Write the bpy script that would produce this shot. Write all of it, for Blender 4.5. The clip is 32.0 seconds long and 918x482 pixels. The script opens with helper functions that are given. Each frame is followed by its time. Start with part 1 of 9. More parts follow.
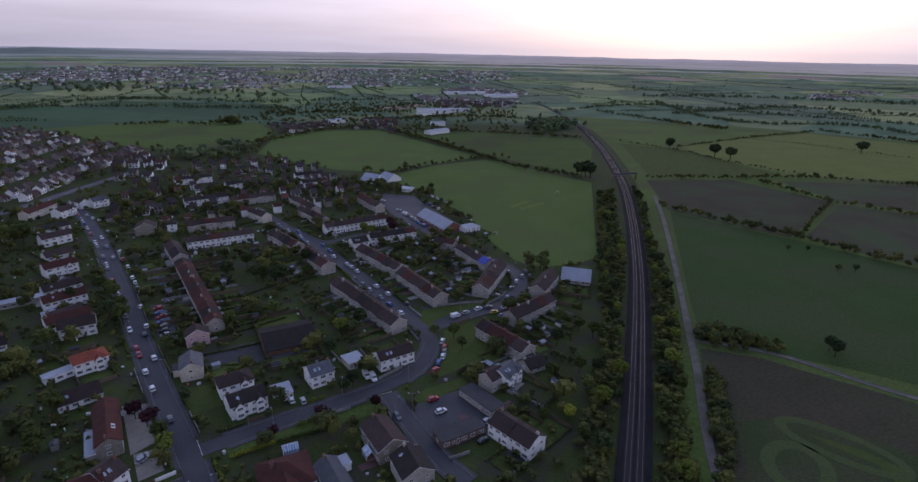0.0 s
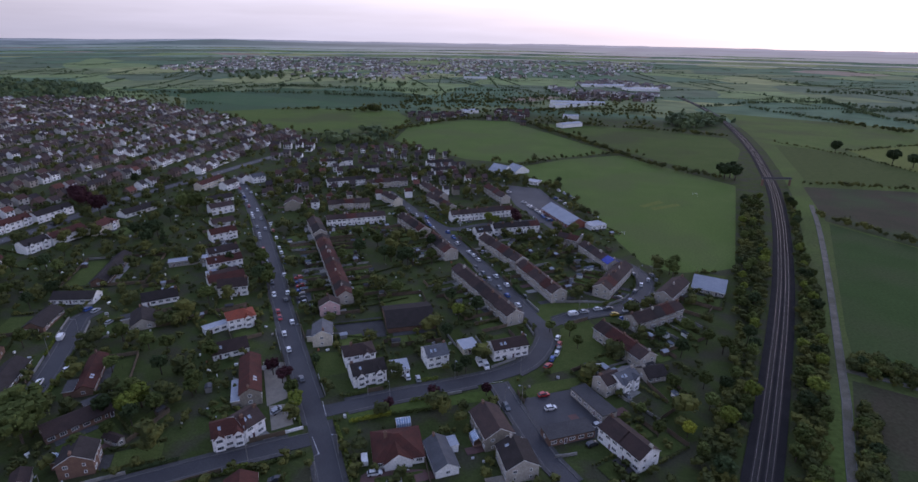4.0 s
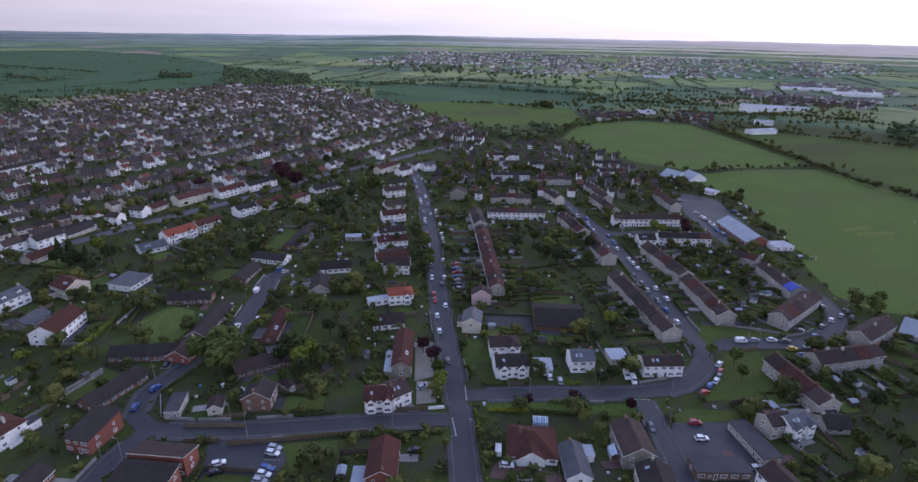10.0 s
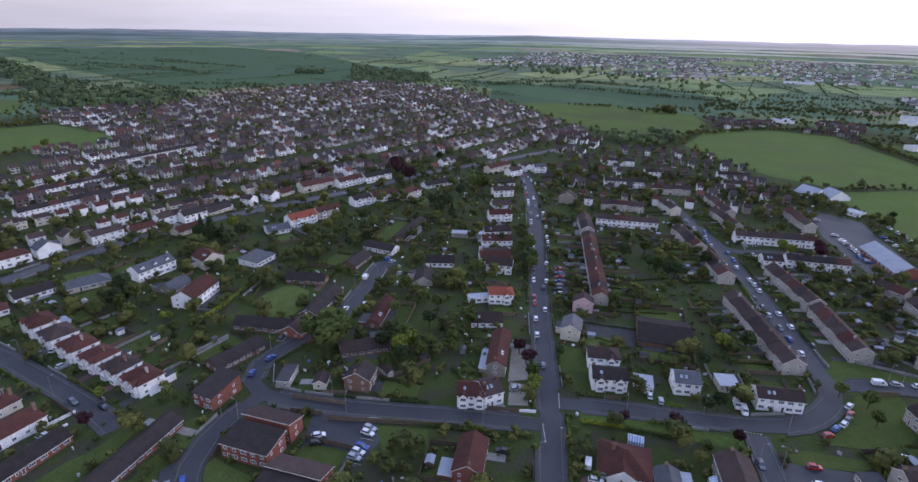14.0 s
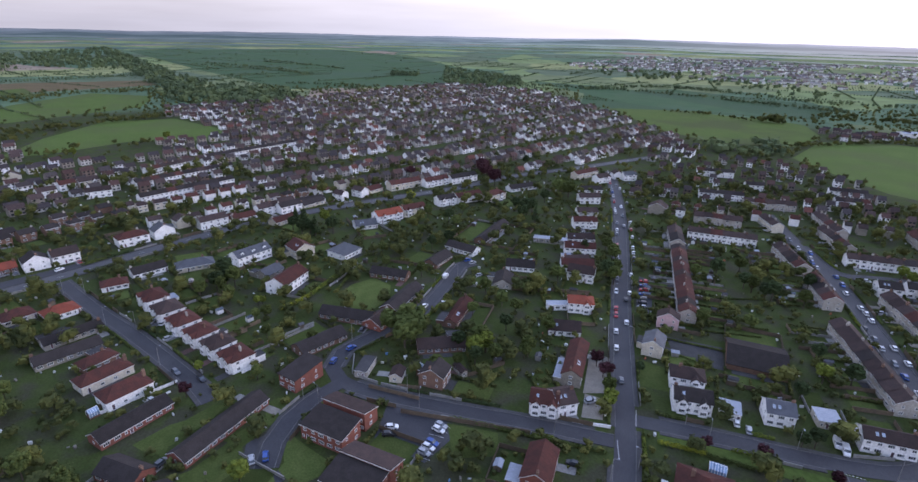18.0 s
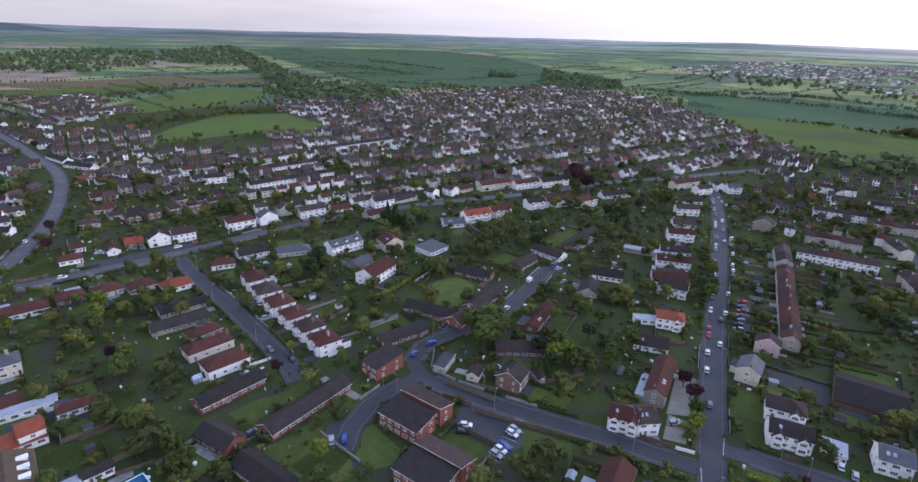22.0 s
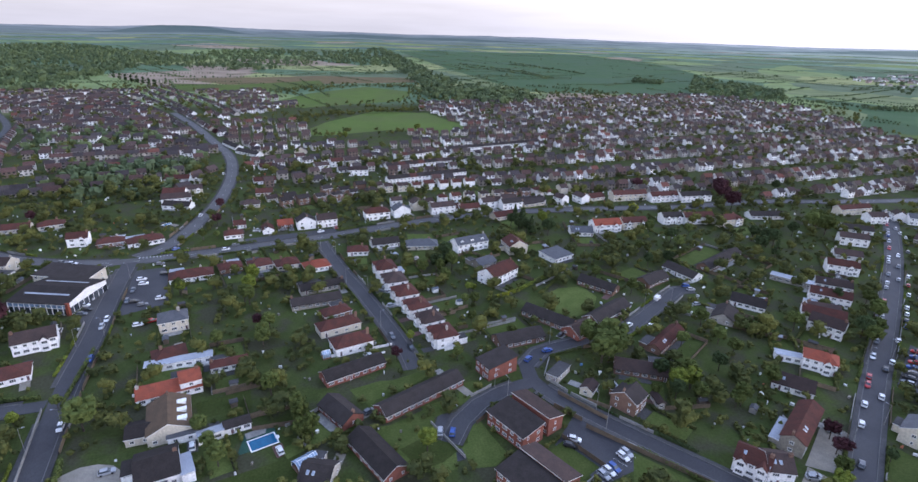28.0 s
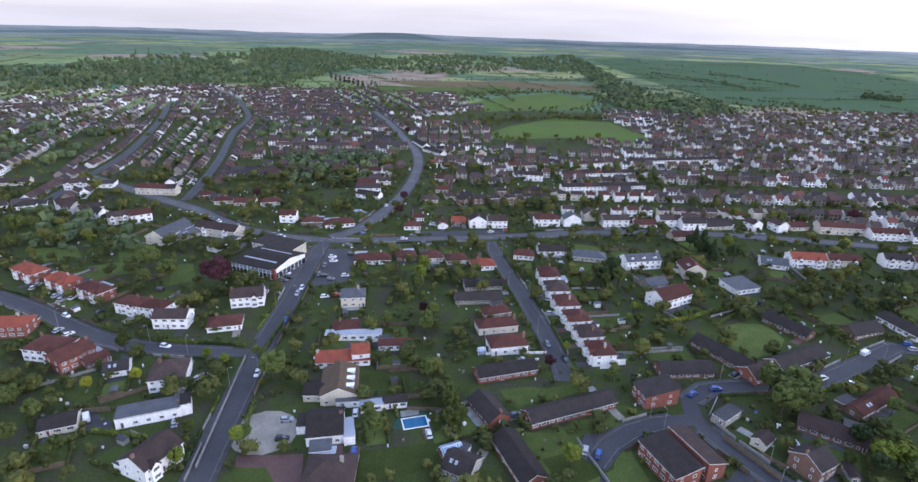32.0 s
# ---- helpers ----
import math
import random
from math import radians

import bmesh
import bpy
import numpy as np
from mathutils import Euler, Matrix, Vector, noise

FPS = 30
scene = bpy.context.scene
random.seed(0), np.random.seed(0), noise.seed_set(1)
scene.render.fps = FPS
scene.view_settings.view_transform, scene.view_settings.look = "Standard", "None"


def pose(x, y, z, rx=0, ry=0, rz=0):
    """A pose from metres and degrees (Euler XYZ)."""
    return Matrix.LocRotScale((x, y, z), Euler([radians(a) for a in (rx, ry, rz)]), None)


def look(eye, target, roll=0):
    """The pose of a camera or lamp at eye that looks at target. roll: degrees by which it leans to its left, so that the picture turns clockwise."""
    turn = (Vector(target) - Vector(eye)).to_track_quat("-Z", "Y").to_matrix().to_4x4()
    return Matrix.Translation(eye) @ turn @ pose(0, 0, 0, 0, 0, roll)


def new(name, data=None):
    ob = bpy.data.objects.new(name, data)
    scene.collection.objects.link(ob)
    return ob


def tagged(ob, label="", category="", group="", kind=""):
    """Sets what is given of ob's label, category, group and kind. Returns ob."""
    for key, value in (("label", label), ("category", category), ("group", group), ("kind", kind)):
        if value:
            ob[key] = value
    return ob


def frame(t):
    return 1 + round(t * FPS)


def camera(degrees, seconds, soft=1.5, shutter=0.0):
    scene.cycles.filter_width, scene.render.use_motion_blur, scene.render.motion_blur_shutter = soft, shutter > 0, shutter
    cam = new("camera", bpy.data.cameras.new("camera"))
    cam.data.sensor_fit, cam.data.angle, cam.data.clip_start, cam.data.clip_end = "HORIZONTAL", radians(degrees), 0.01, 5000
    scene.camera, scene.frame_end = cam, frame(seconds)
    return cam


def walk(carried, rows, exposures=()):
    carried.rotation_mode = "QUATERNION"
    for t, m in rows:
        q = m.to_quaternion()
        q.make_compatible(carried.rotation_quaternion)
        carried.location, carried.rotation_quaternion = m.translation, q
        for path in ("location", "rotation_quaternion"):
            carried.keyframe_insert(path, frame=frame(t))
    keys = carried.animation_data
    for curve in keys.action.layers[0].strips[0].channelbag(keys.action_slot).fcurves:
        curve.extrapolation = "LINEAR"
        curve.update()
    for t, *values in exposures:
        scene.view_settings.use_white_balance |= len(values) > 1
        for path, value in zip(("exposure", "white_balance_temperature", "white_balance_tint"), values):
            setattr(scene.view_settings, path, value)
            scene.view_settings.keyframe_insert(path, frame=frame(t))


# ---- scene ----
cam = camera(80.3, 32.0)
walk(cam, [
    (0.0, pose(0, 0, 115, 70.51, -1.01, -0.00)),
    (0.5, pose(0, 0, 115, 70.22, -0.85, 1.08)),
    (1.0, pose(0, 0, 115, 70.01, -0.76, 3.30)),
    (1.5, pose(0, 0, 115, 69.85, -0.72, 5.79)),
    (2.0, pose(0, 0, 115, 69.74, -0.72, 8.18)),
    (2.5, pose(0, 0, 115, 69.65, -0.74, 9.89)),
    (3.0, pose(0, 0, 115, 69.58, -0.77, 11.18)),
    (3.5, pose(0, 0, 115, 69.52, -0.81, 12.39)),
    (5.5, pose(0, 0, 115, 69.33, -0.97, 18.42)),
    (6.0, pose(0, 0, 115, 69.28, -1.00, 20.52)),
    (6.5, pose(0, 0, 115, 69.22, -0.97, 21.91)),
    (7.0, pose(0, 0, 115, 69.15, -0.92, 23.09)),
    (7.5, pose(0, 0, 115, 69.09, -0.87, 24.03)),
    (8.0, pose(0, 0, 115, 69.04, -0.84, 25.16)),
    (8.5, pose(0, 0, 115, 68.99, -0.83, 26.87)),
    (9.0, pose(0, 0, 115, 68.95, -0.83, 28.32)),
    (9.5, pose(0, 0, 115, 68.91, -0.84, 29.77)),
    (10.0, pose(0, 0, 115, 68.87, -0.86, 31.15)),
    (10.5, pose(0, 0, 115, 68.84, -0.88, 32.77)),
    (11.0, pose(0, 0, 115, 68.81, -0.92, 34.41)),
    (11.5, pose(0, 0, 115, 68.79, -0.97, 35.96)),
    (12.0, pose(0, 0, 115, 68.76, -1.01, 37.38)),
    (12.5, pose(0, 0, 115, 68.74, -1.06, 38.85)),
    (13.0, pose(0, 0, 115, 68.73, -1.09, 40.61)),
    (13.5, pose(0, 0, 115, 68.72, -1.10, 41.78)),
    (14.0, pose(0, 0, 115, 68.71, -1.10, 43.00)),
    (14.5, pose(0, 0, 115, 68.71, -1.09, 44.54)),
    (15.0, pose(0, 0, 115, 68.71, -1.08, 45.86)),
    (15.5, pose(0, 0, 115, 68.73, -1.09, 47.07)),
    (17.5, pose(0, 0, 115, 68.81, -1.13, 51.00)),
    (18.0, pose(0, 0, 115, 68.83, -1.15, 52.20)),
    (18.5, pose(0, 0, 115, 68.84, -1.18, 53.65)),
    (19.0, pose(0, 0, 115, 68.85, -1.21, 55.26)),
    (19.5, pose(0, 0, 115, 68.85, -1.24, 56.38)),
    (20.0, pose(0, 0, 115, 68.85, -1.27, 57.11)),
    (20.5, pose(0, 0, 115, 68.84, -1.31, 58.20)),
    (21.0, pose(0, 0, 115, 68.82, -1.36, 59.49)),
    (21.5, pose(0, 0, 115, 68.80, -1.41, 60.93)),
    (22.0, pose(0, 0, 115, 68.77, -1.46, 62.04)),
    (22.5, pose(0, 0, 115, 68.74, -1.51, 62.78)),
    (23.0, pose(0, 0, 115, 68.72, -1.55, 63.83)),
    (23.5, pose(0, 0, 115, 68.70, -1.58, 64.81)),
    (24.0, pose(0, 0, 115, 68.68, -1.61, 65.69)),
    (24.5, pose(0, 0, 115, 68.66, -1.63, 67.11)),
    (25.0, pose(0, 0, 115, 68.66, -1.63, 68.54)),
    (25.5, pose(0, 0, 115, 68.66, -1.63, 69.86)),
    (27.5, pose(0, 0, 115, 68.72, -1.63, 74.31)),
    (28.0, pose(0, 0, 115, 68.74, -1.63, 76.12)),
    (28.5, pose(0, 0, 115, 68.73, -1.66, 78.37)),
    (29.0, pose(0, 0, 115, 68.71, -1.70, 81.40)),
    (29.5, pose(0, 0, 115, 68.69, -1.73, 84.28)),
    (30.0, pose(0, 0, 115, 68.69, -1.76, 87.12)),
    (30.5, pose(0, 0, 115, 68.71, -1.77, 89.55)),
    (31.0, pose(0, 0, 115, 68.74, -1.75, 91.64)),
    (31.5, pose(0, 0, 115, 68.79, -1.68, 93.34)),
    (32.0, pose(0, 0, 115, 68.87, -1.56, 94.79)),
], ((0.0, -1.62, 5760, 27), (3.0, -1.34, 5740, 26), (9.0, -0.90, 5760, 24), (15.0, -0.62, 5860, 21), (24.0, -0.38, 5930, 18), (32.0, -0.16, 5860, 16)))

# world, sun and exposure
SUN_YAW = -22.0
world = bpy.data.worlds.new("sky")
scene.world = world
world.use_nodes = True
wn, wl = world.node_tree.nodes, world.node_tree.links
wn.clear()


def sky_nodes():
    def nd(kind, **kw):
        n = wn.new(kind)
        for key, val in kw.items():
            n.inputs[key].default_value = val
        return n
    out = nd("ShaderNodeOutputWorld")
    sky = nd("ShaderNodeTexSky")
    sky.sky_type, sky.sun_disc = "NISHITA", False
    sky.sun_elevation, sky.sun_rotation = radians(12), radians(-SUN_YAW)
    sky.air_density, sky.dust_density = 1.0, 3.0
    tc = nd("ShaderNodeTexCoord")
    sep = nd("ShaderNodeSeparateXYZ")
    wl.new(tc.outputs["Generated"], sep.inputs[0])
    ramp = nd("ShaderNodeValToRGB")
    el = ramp.color_ramp.elements
    el[0].position, el[0].color = 0.0, (0.74, 0.71, 0.74, 1)
    el[1].position, el[1].color = 1.0, (0.46, 0.62, 0.96, 1)
    for p, c in ((0.03, (0.83, 0.785, 0.80)), (0.07, (0.98, 0.915, 0.92)), (0.20, (1.42, 1.40, 1.46)), (0.50, (0.80, 0.94, 1.25))):
        e = el.new(p)
        e.color = (*c, 1)
    wl.new(sep.outputs["Z"], ramp.inputs[0])
    mp = nd("ShaderNodeMapping")
    mp.inputs["Scale"].default_value = (2.2, 2.2, 26.0)
    wl.new(tc.outputs["Generated"], mp.inputs[0])
    no = nd("ShaderNodeTexNoise", Scale=1.6, Detail=5.0, Roughness=0.55)
    wl.new(mp.outputs[0], no.inputs[0])
    cl = nd("ShaderNodeMapRange")
    for k, v in (("From Min", 0.35), ("From Max", 0.7), ("To Min", 0.92), ("To Max", 1.06)):
        cl.inputs[k].default_value = v
    wl.new(no.outputs[0], cl.inputs[0])
    # brighter towards the set sun
    dot = nd("ShaderNodeVectorMath")
    dot.operation = "DOT_PRODUCT"
    dot.inputs[1].default_value = (math.sin(radians(-SUN_YAW)), math.cos(radians(SUN_YAW)), 0.12)
    wl.new(tc.outputs["Generated"], dot.inputs[0])
    gl = nd("ShaderNodeMapRange")
    gl.interpolation_type = "SMOOTHSTEP"
    for k, v in (("From Min", -0.35), ("From Max", 1.05), ("To Min", 1.2), ("To Max", 2.4)):
        gl.inputs[k].default_value = v
    wl.new(dot.outputs["Value"], gl.inputs[0])
    mul = nd("ShaderNodeMath")
    mul.operation = "MULTIPLY"
    wl.new(cl.outputs[0], mul.inputs[0])
    wl.new(gl.outputs[0], mul.inputs[1])
    b1 = nd("ShaderNodeBackground")
    wl.new(ramp.outputs[0], b1.inputs[0])
    wl.new(mul.outputs[0], b1.inputs[1])
    b2 = nd("ShaderNodeBackground", Strength=0.05)
    wl.new(sky.outputs[0], b2.inputs[0])
    add = nd("ShaderNodeAddShader")
    wl.new(b1.outputs[0], add.inputs[0])
    wl.new(b2.outputs[0], add.inputs[1])
    wl.new(add.outputs[0], out.inputs[0])


sky_nodes()
sun = new("sun", bpy.data.lights.new("sun", "SUN"))
sun.data.energy, sun.data.angle, sun.data.color = 0.5, radians(30), (1.0, 0.93, 0.88)
sun.matrix_world = look((0, 0, 0), (-math.sin(radians(-SUN_YAW)), -math.cos(radians(SUN_YAW)), -0.35))

# materials
MATS = {}


def material(name, base, other=None, size=4.0, rough=0.9, bump=0.25, fine=0.35, vary=0.18, metal=0.0, spec=0.3, third=None, big=40.0, island=False):
    """A surface of two noise scales in metres, with an object-wise shift of its brightness."""
    m = bpy.data.materials.new(name)
    m.use_nodes = True
    n, l = m.node_tree.nodes, m.node_tree.links
    b = n["Principled BSDF"]
    b.inputs["Roughness"].default_value, b.inputs["Metallic"].default_value = rough, metal
    b.inputs["Specular IOR Level"].default_value = spec
    geo = n.new("ShaderNodeNewGeometry")
    other = other or tuple(c * 0.7 for c in base)
    a = n.new("ShaderNodeTexNoise")
    a.inputs["Scale"].default_value, a.inputs["Detail"].default_value = 1.0 / size, 4
    l.new(geo.outputs["Position"], a.inputs[0])
    s1 = n.new("ShaderNodeMapRange")
    s1.inputs[1].default_value, s1.inputs[2].default_value = 0.36, 0.66
    l.new(a.outputs[0], s1.inputs[0])
    mix = n.new("ShaderNodeMix")
    mix.data_type = "RGBA"
    mix.inputs[6].default_value, mix.inputs[7].default_value = (*base, 1), (*other, 1)
    l.new(s1.outputs[0], mix.inputs[0])
    col = mix.outputs[2]
    if third:
        g = n.new("ShaderNodeTexNoise")
        g.inputs["Scale"].default_value, g.inputs["Detail"].default_value = 1.0 / big, 3
        l.new(geo.outputs["Position"], g.inputs[0])
        s2 = n.new("ShaderNodeMapRange")
        s2.inputs[1].default_value, s2.inputs[2].default_value = 0.45, 0.62
        l.new(g.outputs[0], s2.inputs[0])
        mx = n.new("ShaderNodeMix")
        mx.data_type = "RGBA"
        mx.inputs[7].default_value = (*third, 1)
        l.new(s2.outputs[0], mx.inputs[0])
        l.new(col, mx.inputs[6])
        col = mx.outputs[2]
    f = n.new("ShaderNodeTexNoise")
    f.inputs["Scale"].default_value, f.inputs["Detail"].default_value = 1.0 / fine, 2
    l.new(geo.outputs["Position"], f.inputs[0])
    if island:
        rnd = geo.outputs["Random Per Island"]
    else:
        rnd = n.new("ShaderNodeObjectInfo").outputs["Random"]
    v = n.new("ShaderNodeMapRange")
    v.inputs[3].default_value, v.inputs[4].default_value = 1 - vary, 1 + vary
    l.new(rnd, v.inputs[0])
    v2 = n.new("ShaderNodeMapRange")
    v2.inputs[1].default_value, v2.inputs[2].default_value, v2.inputs[3].default_value, v2.inputs[4].default_value = 0.3, 0.7, 0.82, 1.16
    l.new(f.outputs[0], v2.inputs[0])
    mu = n.new("ShaderNodeMath")
    mu.operation = "MULTIPLY"
    l.new(v.outputs[0], mu.inputs[0])
    l.new(v2.outputs[0], mu.inputs[1])
    sc = n.new("ShaderNodeVectorMath")
    sc.operation = "SCALE"
    l.new(col, sc.inputs[0])
    l.new(mu.outputs[0], sc.inputs["Scale"])
    l.new(sc.outputs[0], b.inputs["Base Color"])
    if bump:
        bp = n.new("ShaderNodeBump")
        bp.inputs["Strength"].default_value, bp.inputs["Distance"].default_value = bump, fine * 0.3
        l.new(f.outputs[0], bp.inputs["Height"])
        l.new(bp.outputs[0], b.inputs["Normal"])
    MATS[name] = m
    return m


material("garden_grass", (0.045, 0.061, 0.018), (0.058, 0.072, 0.024), 6, vary=0, third=(0.055, 0.055, 0.033), big=11, fine=0.8, spec=0.03)
material("lawn", (0.060, 0.080, 0.022), (0.076, 0.094, 0.028), 5, vary=0.35, fine=0.6, spec=0.03)
material("pitch_grass", (0.084, 0.124, 0.030), (0.097, 0.136, 0.036), 25, vary=0, third=(0.092, 0.118, 0.038), big=60, fine=1.2, spec=0.03)
material("meadow", (0.074, 0.108, 0.026), (0.088, 0.118, 0.031), 22, vary=0.15, third=(0.073, 0.087, 0.031), big=90, fine=1.6, spec=0.03)
material("barley", (0.057, 0.103, 0.047), (0.071, 0.114, 0.053), 40, vary=0.12, third=(0.068, 0.108, 0.059), big=160, fine=2.5, spec=0.03)
material("dark_crop", (0.037, 0.063, 0.018), (0.043, 0.071, 0.021), 18, vary=0.1, third=(0.050, 0.066, 0.025), big=50, fine=1.2, spec=0.03)
material("pale_crop", (0.115, 0.135, 0.034), (0.130, 0.148, 0.040), 30, vary=0.1, fine=2.0, spec=0.03)
material("stubble", (0.150, 0.112, 0.060), (0.125, 0.098, 0.052), 30, vary=0.1, fine=2.0, spec=0.03)
material("ploughed", (0.066, 0.056, 0.036), (0.054, 0.052, 0.030), 18, vary=0.1, third=(0.058, 0.074, 0.034), big=50, fine=1.2, spec=0.03)
material("asphalt", (0.040, 0.039, 0.044), (0.034, 0.033, 0.038), 5, rough=0.75, vary=0.06, fine=0.4, spec=0.4, third=(0.048, 0.047, 0.051), big=16)
material("paddock_turf", (0.043, 0.058, 0.022), (0.050, 0.064, 0.026), 9, vary=0, third=(0.056, 0.062, 0.030), big=22, fine=0.8, spec=0.03)
material("mown_turf", (0.064, 0.080, 0.030), (0.072, 0.088, 0.034), 6, vary=0, fine=0.6, spec=0.03)
material("pool_mat", (0.022, 0.062, 0.045), (0.028, 0.074, 0.052), 2, vary=0, fine=0.4)
# paler asphalt for the through road and the station road
material("worn_asphalt", (0.074, 0.072, 0.074), (0.063, 0.061, 0.064), 6, rough=0.75, vary=0.05, fine=0.4, spec=0.4, third=(0.086, 0.083, 0.084), big=18)
material("paving", (0.074, 0.071, 0.070), (0.060, 0.058, 0.058), 3, vary=0.15, fine=0.5, spec=0.12)
material("gravel_drive", (0.26, 0.235, 0.195), (0.20, 0.18, 0.15), 4, vary=0.15, fine=0.3, spec=0.12)
material("brick_paving", (0.13, 0.07, 0.06), (0.10, 0.06, 0.055), 3, vary=0.15, fine=0.3)
material("dirt_track", (0.170, 0.152, 0.125), (0.130, 0.118, 0.096), 4, vary=0.1, fine=0.4, third=(0.105, 0.100, 0.070), big=9, spec=0.12)
material("concrete", (0.28, 0.27, 0.25), (0.20, 0.195, 0.185), 2.5, vary=0.12, fine=0.4)
material("ballast", (0.026, 0.024, 0.025), (0.020, 0.019, 0.020), 6, vary=0, fine=0.35, bump=0.6, spec=0.05)
material("steel_rail", (0.16, 0.145, 0.14), (0.12, 0.105, 0.10), 8, rough=0.35, metal=0.8, vary=0, bump=0)
material("sleeper", (0.055, 0.052, 0.05), (0.042, 0.04, 0.038), 2, vary=0.1)
material("white_line", (0.62, 0.62, 0.60), (0.42, 0.42, 0.41), 1.2, vary=0.05, fine=0.25)
material("kerb_stone", (0.150, 0.146, 0.140), (0.105, 0.102, 0.100), 2, vary=0.05)
material("white_render", (0.86, 0.85, 0.84), (0.77, 0.76, 0.74), 3, vary=0.06, fine=0.5, bump=0.1)
material("cream_render", (0.58, 0.53, 0.43), (0.50, 0.45, 0.36), 3, vary=0.12, fine=0.5, bump=0.1)
material("pink_render", (0.62, 0.42, 0.42), (0.55, 0.38, 0.38), 3, vary=0.05, fine=0.5, bump=0.1)
material("grey_render", (0.415, 0.384, 0.333), (0.342, 0.312, 0.276), 3, vary=0.15, fine=0.5, bump=0.15)
material("stone_wall", (0.30, 0.27, 0.22), (0.22, 0.20, 0.165), 0.8, vary=0.15, fine=0.3, bump=0.4)
material("red_brick", (0.24, 0.088, 0.062), (0.19, 0.074, 0.054), 1.4, vary=0.12, fine=0.22, bump=0.3)
material("brown_brick", (0.20, 0.12, 0.085), (0.155, 0.095, 0.07), 1.4, vary=0.18, fine=0.22, bump=0.3)
material("brown_tile", (0.063, 0.043, 0.038), (0.047, 0.035, 0.032), 2.5, vary=0.24, fine=0.3, bump=0.5, spec=0.12)
material("dark_tile", (0.041, 0.034, 0.032), (0.032, 0.027, 0.025), 2.5, vary=0.2, fine=0.3, bump=0.5, spec=0.12)
material("red_tile", (0.089, 0.035, 0.027), (0.064, 0.030, 0.025), 2.5, vary=0.2, fine=0.3, bump=0.5, spec=0.12)
material("orange_tile", (0.24, 0.066, 0.040), (0.18, 0.056, 0.037), 2.5, vary=0.1, fine=0.3, bump=0.5, spec=0.12)
material("tan_tile", (0.120, 0.082, 0.054), (0.092, 0.066, 0.046), 2.5, vary=0.1, fine=0.3, bump=0.5, spec=0.12)
material("grey_slate", (0.085, 0.088, 0.098), (0.065, 0.067, 0.075), 2.5, vary=0.15, fine=0.3, rough=0.7, bump=0.4)
material("flat_felt", (0.056, 0.054, 0.056), (0.044, 0.043, 0.045), 4, vary=0.12, fine=0.5)
material("pale_roof", (0.30, 0.32, 0.36), (0.25, 0.27, 0.31), 5, vary=0.1, rough=0.6)
material("blue_sheet", (0.030, 0.045, 0.30), (0.040, 0.060, 0.36), 1.5, vary=0, rough=0.5, fine=0.3)
material("white_trim", (0.80, 0.80, 0.79), (0.72, 0.72, 0.71), 1.5, vary=0.04, rough=0.5, bump=0)
material("window_glass", (0.035, 0.042, 0.052), (0.055, 0.062, 0.072), 2, vary=0.5, rough=0.08, spec=0.8, bump=0)
material("door_paint", (0.16, 0.07, 0.06), (0.06, 0.07, 0.10), 0.5, vary=0.5, rough=0.5, bump=0)
material("timber_fence", (0.155, 0.115, 0.075), (0.11, 0.085, 0.06), 1.5, vary=0.25, fine=0.2)
material("shed_timber", (0.13, 0.10, 0.07), (0.09, 0.075, 0.055), 1.2, vary=0.4, fine=0.2)
material("bark", (0.075, 0.058, 0.042), (0.05, 0.04, 0.03), 0.5, vary=0.2, fine=0.15)
material("leaf_green", (0.092, 0.111, 0.034), (0.063, 0.081, 0.024), 2.2, vary=0.35, fine=0.8, bump=0, spec=0.03)
material("leaf_bright", (0.149, 0.175, 0.032), (0.106, 0.135, 0.027), 2.2, vary=0.25, fine=0.8, bump=0, spec=0.03)
material("leaf_dark", (0.050, 0.069, 0.029), (0.034, 0.050, 0.021), 2.2, vary=0.3, fine=0.8, bump=0, spec=0.03)
material("leaf_copper", (0.062, 0.026, 0.030), (0.044, 0.021, 0.024), 2.2, vary=0.25, fine=0.8, bump=0, spec=0.03)
material("leaf_yellow", (0.24, 0.25, 0.03), (0.17, 0.18, 0.025), 1.5, vary=0.15, fine=0.8, bump=0, spec=0.03)
material("tyre_rubber", (0.02, 0.02, 0.02), None, 0.3, vary=0, rough=0.8)
material("water_blue", (0.008, 0.095, 0.20), (0.012, 0.115, 0.23), 2, vary=0, rough=0.12, spec=0.35, bump=0.05)
material("solar_cover", (0.10, 0.14, 0.22), (0.08, 0.11, 0.18), 1, vary=0.1, rough=0.2)
for cname, c in (("white", (0.72, 0.72, 0.72)), ("silver", (0.36, 0.37, 0.39)), ("black", (0.02, 0.02, 0.022)), ("blue", (0.03, 0.08, 0.30)), ("red", (0.38, 0.025, 0.025)), ("grey", (0.11, 0.115, 0.125)), ("yellow", (0.55, 0.38, 0.03))):
    material("car_paint_" + cname, c, tuple(v * 0.92 for v in c), 1, vary=0.05, rough=0.28, bump=0, spec=0.6)


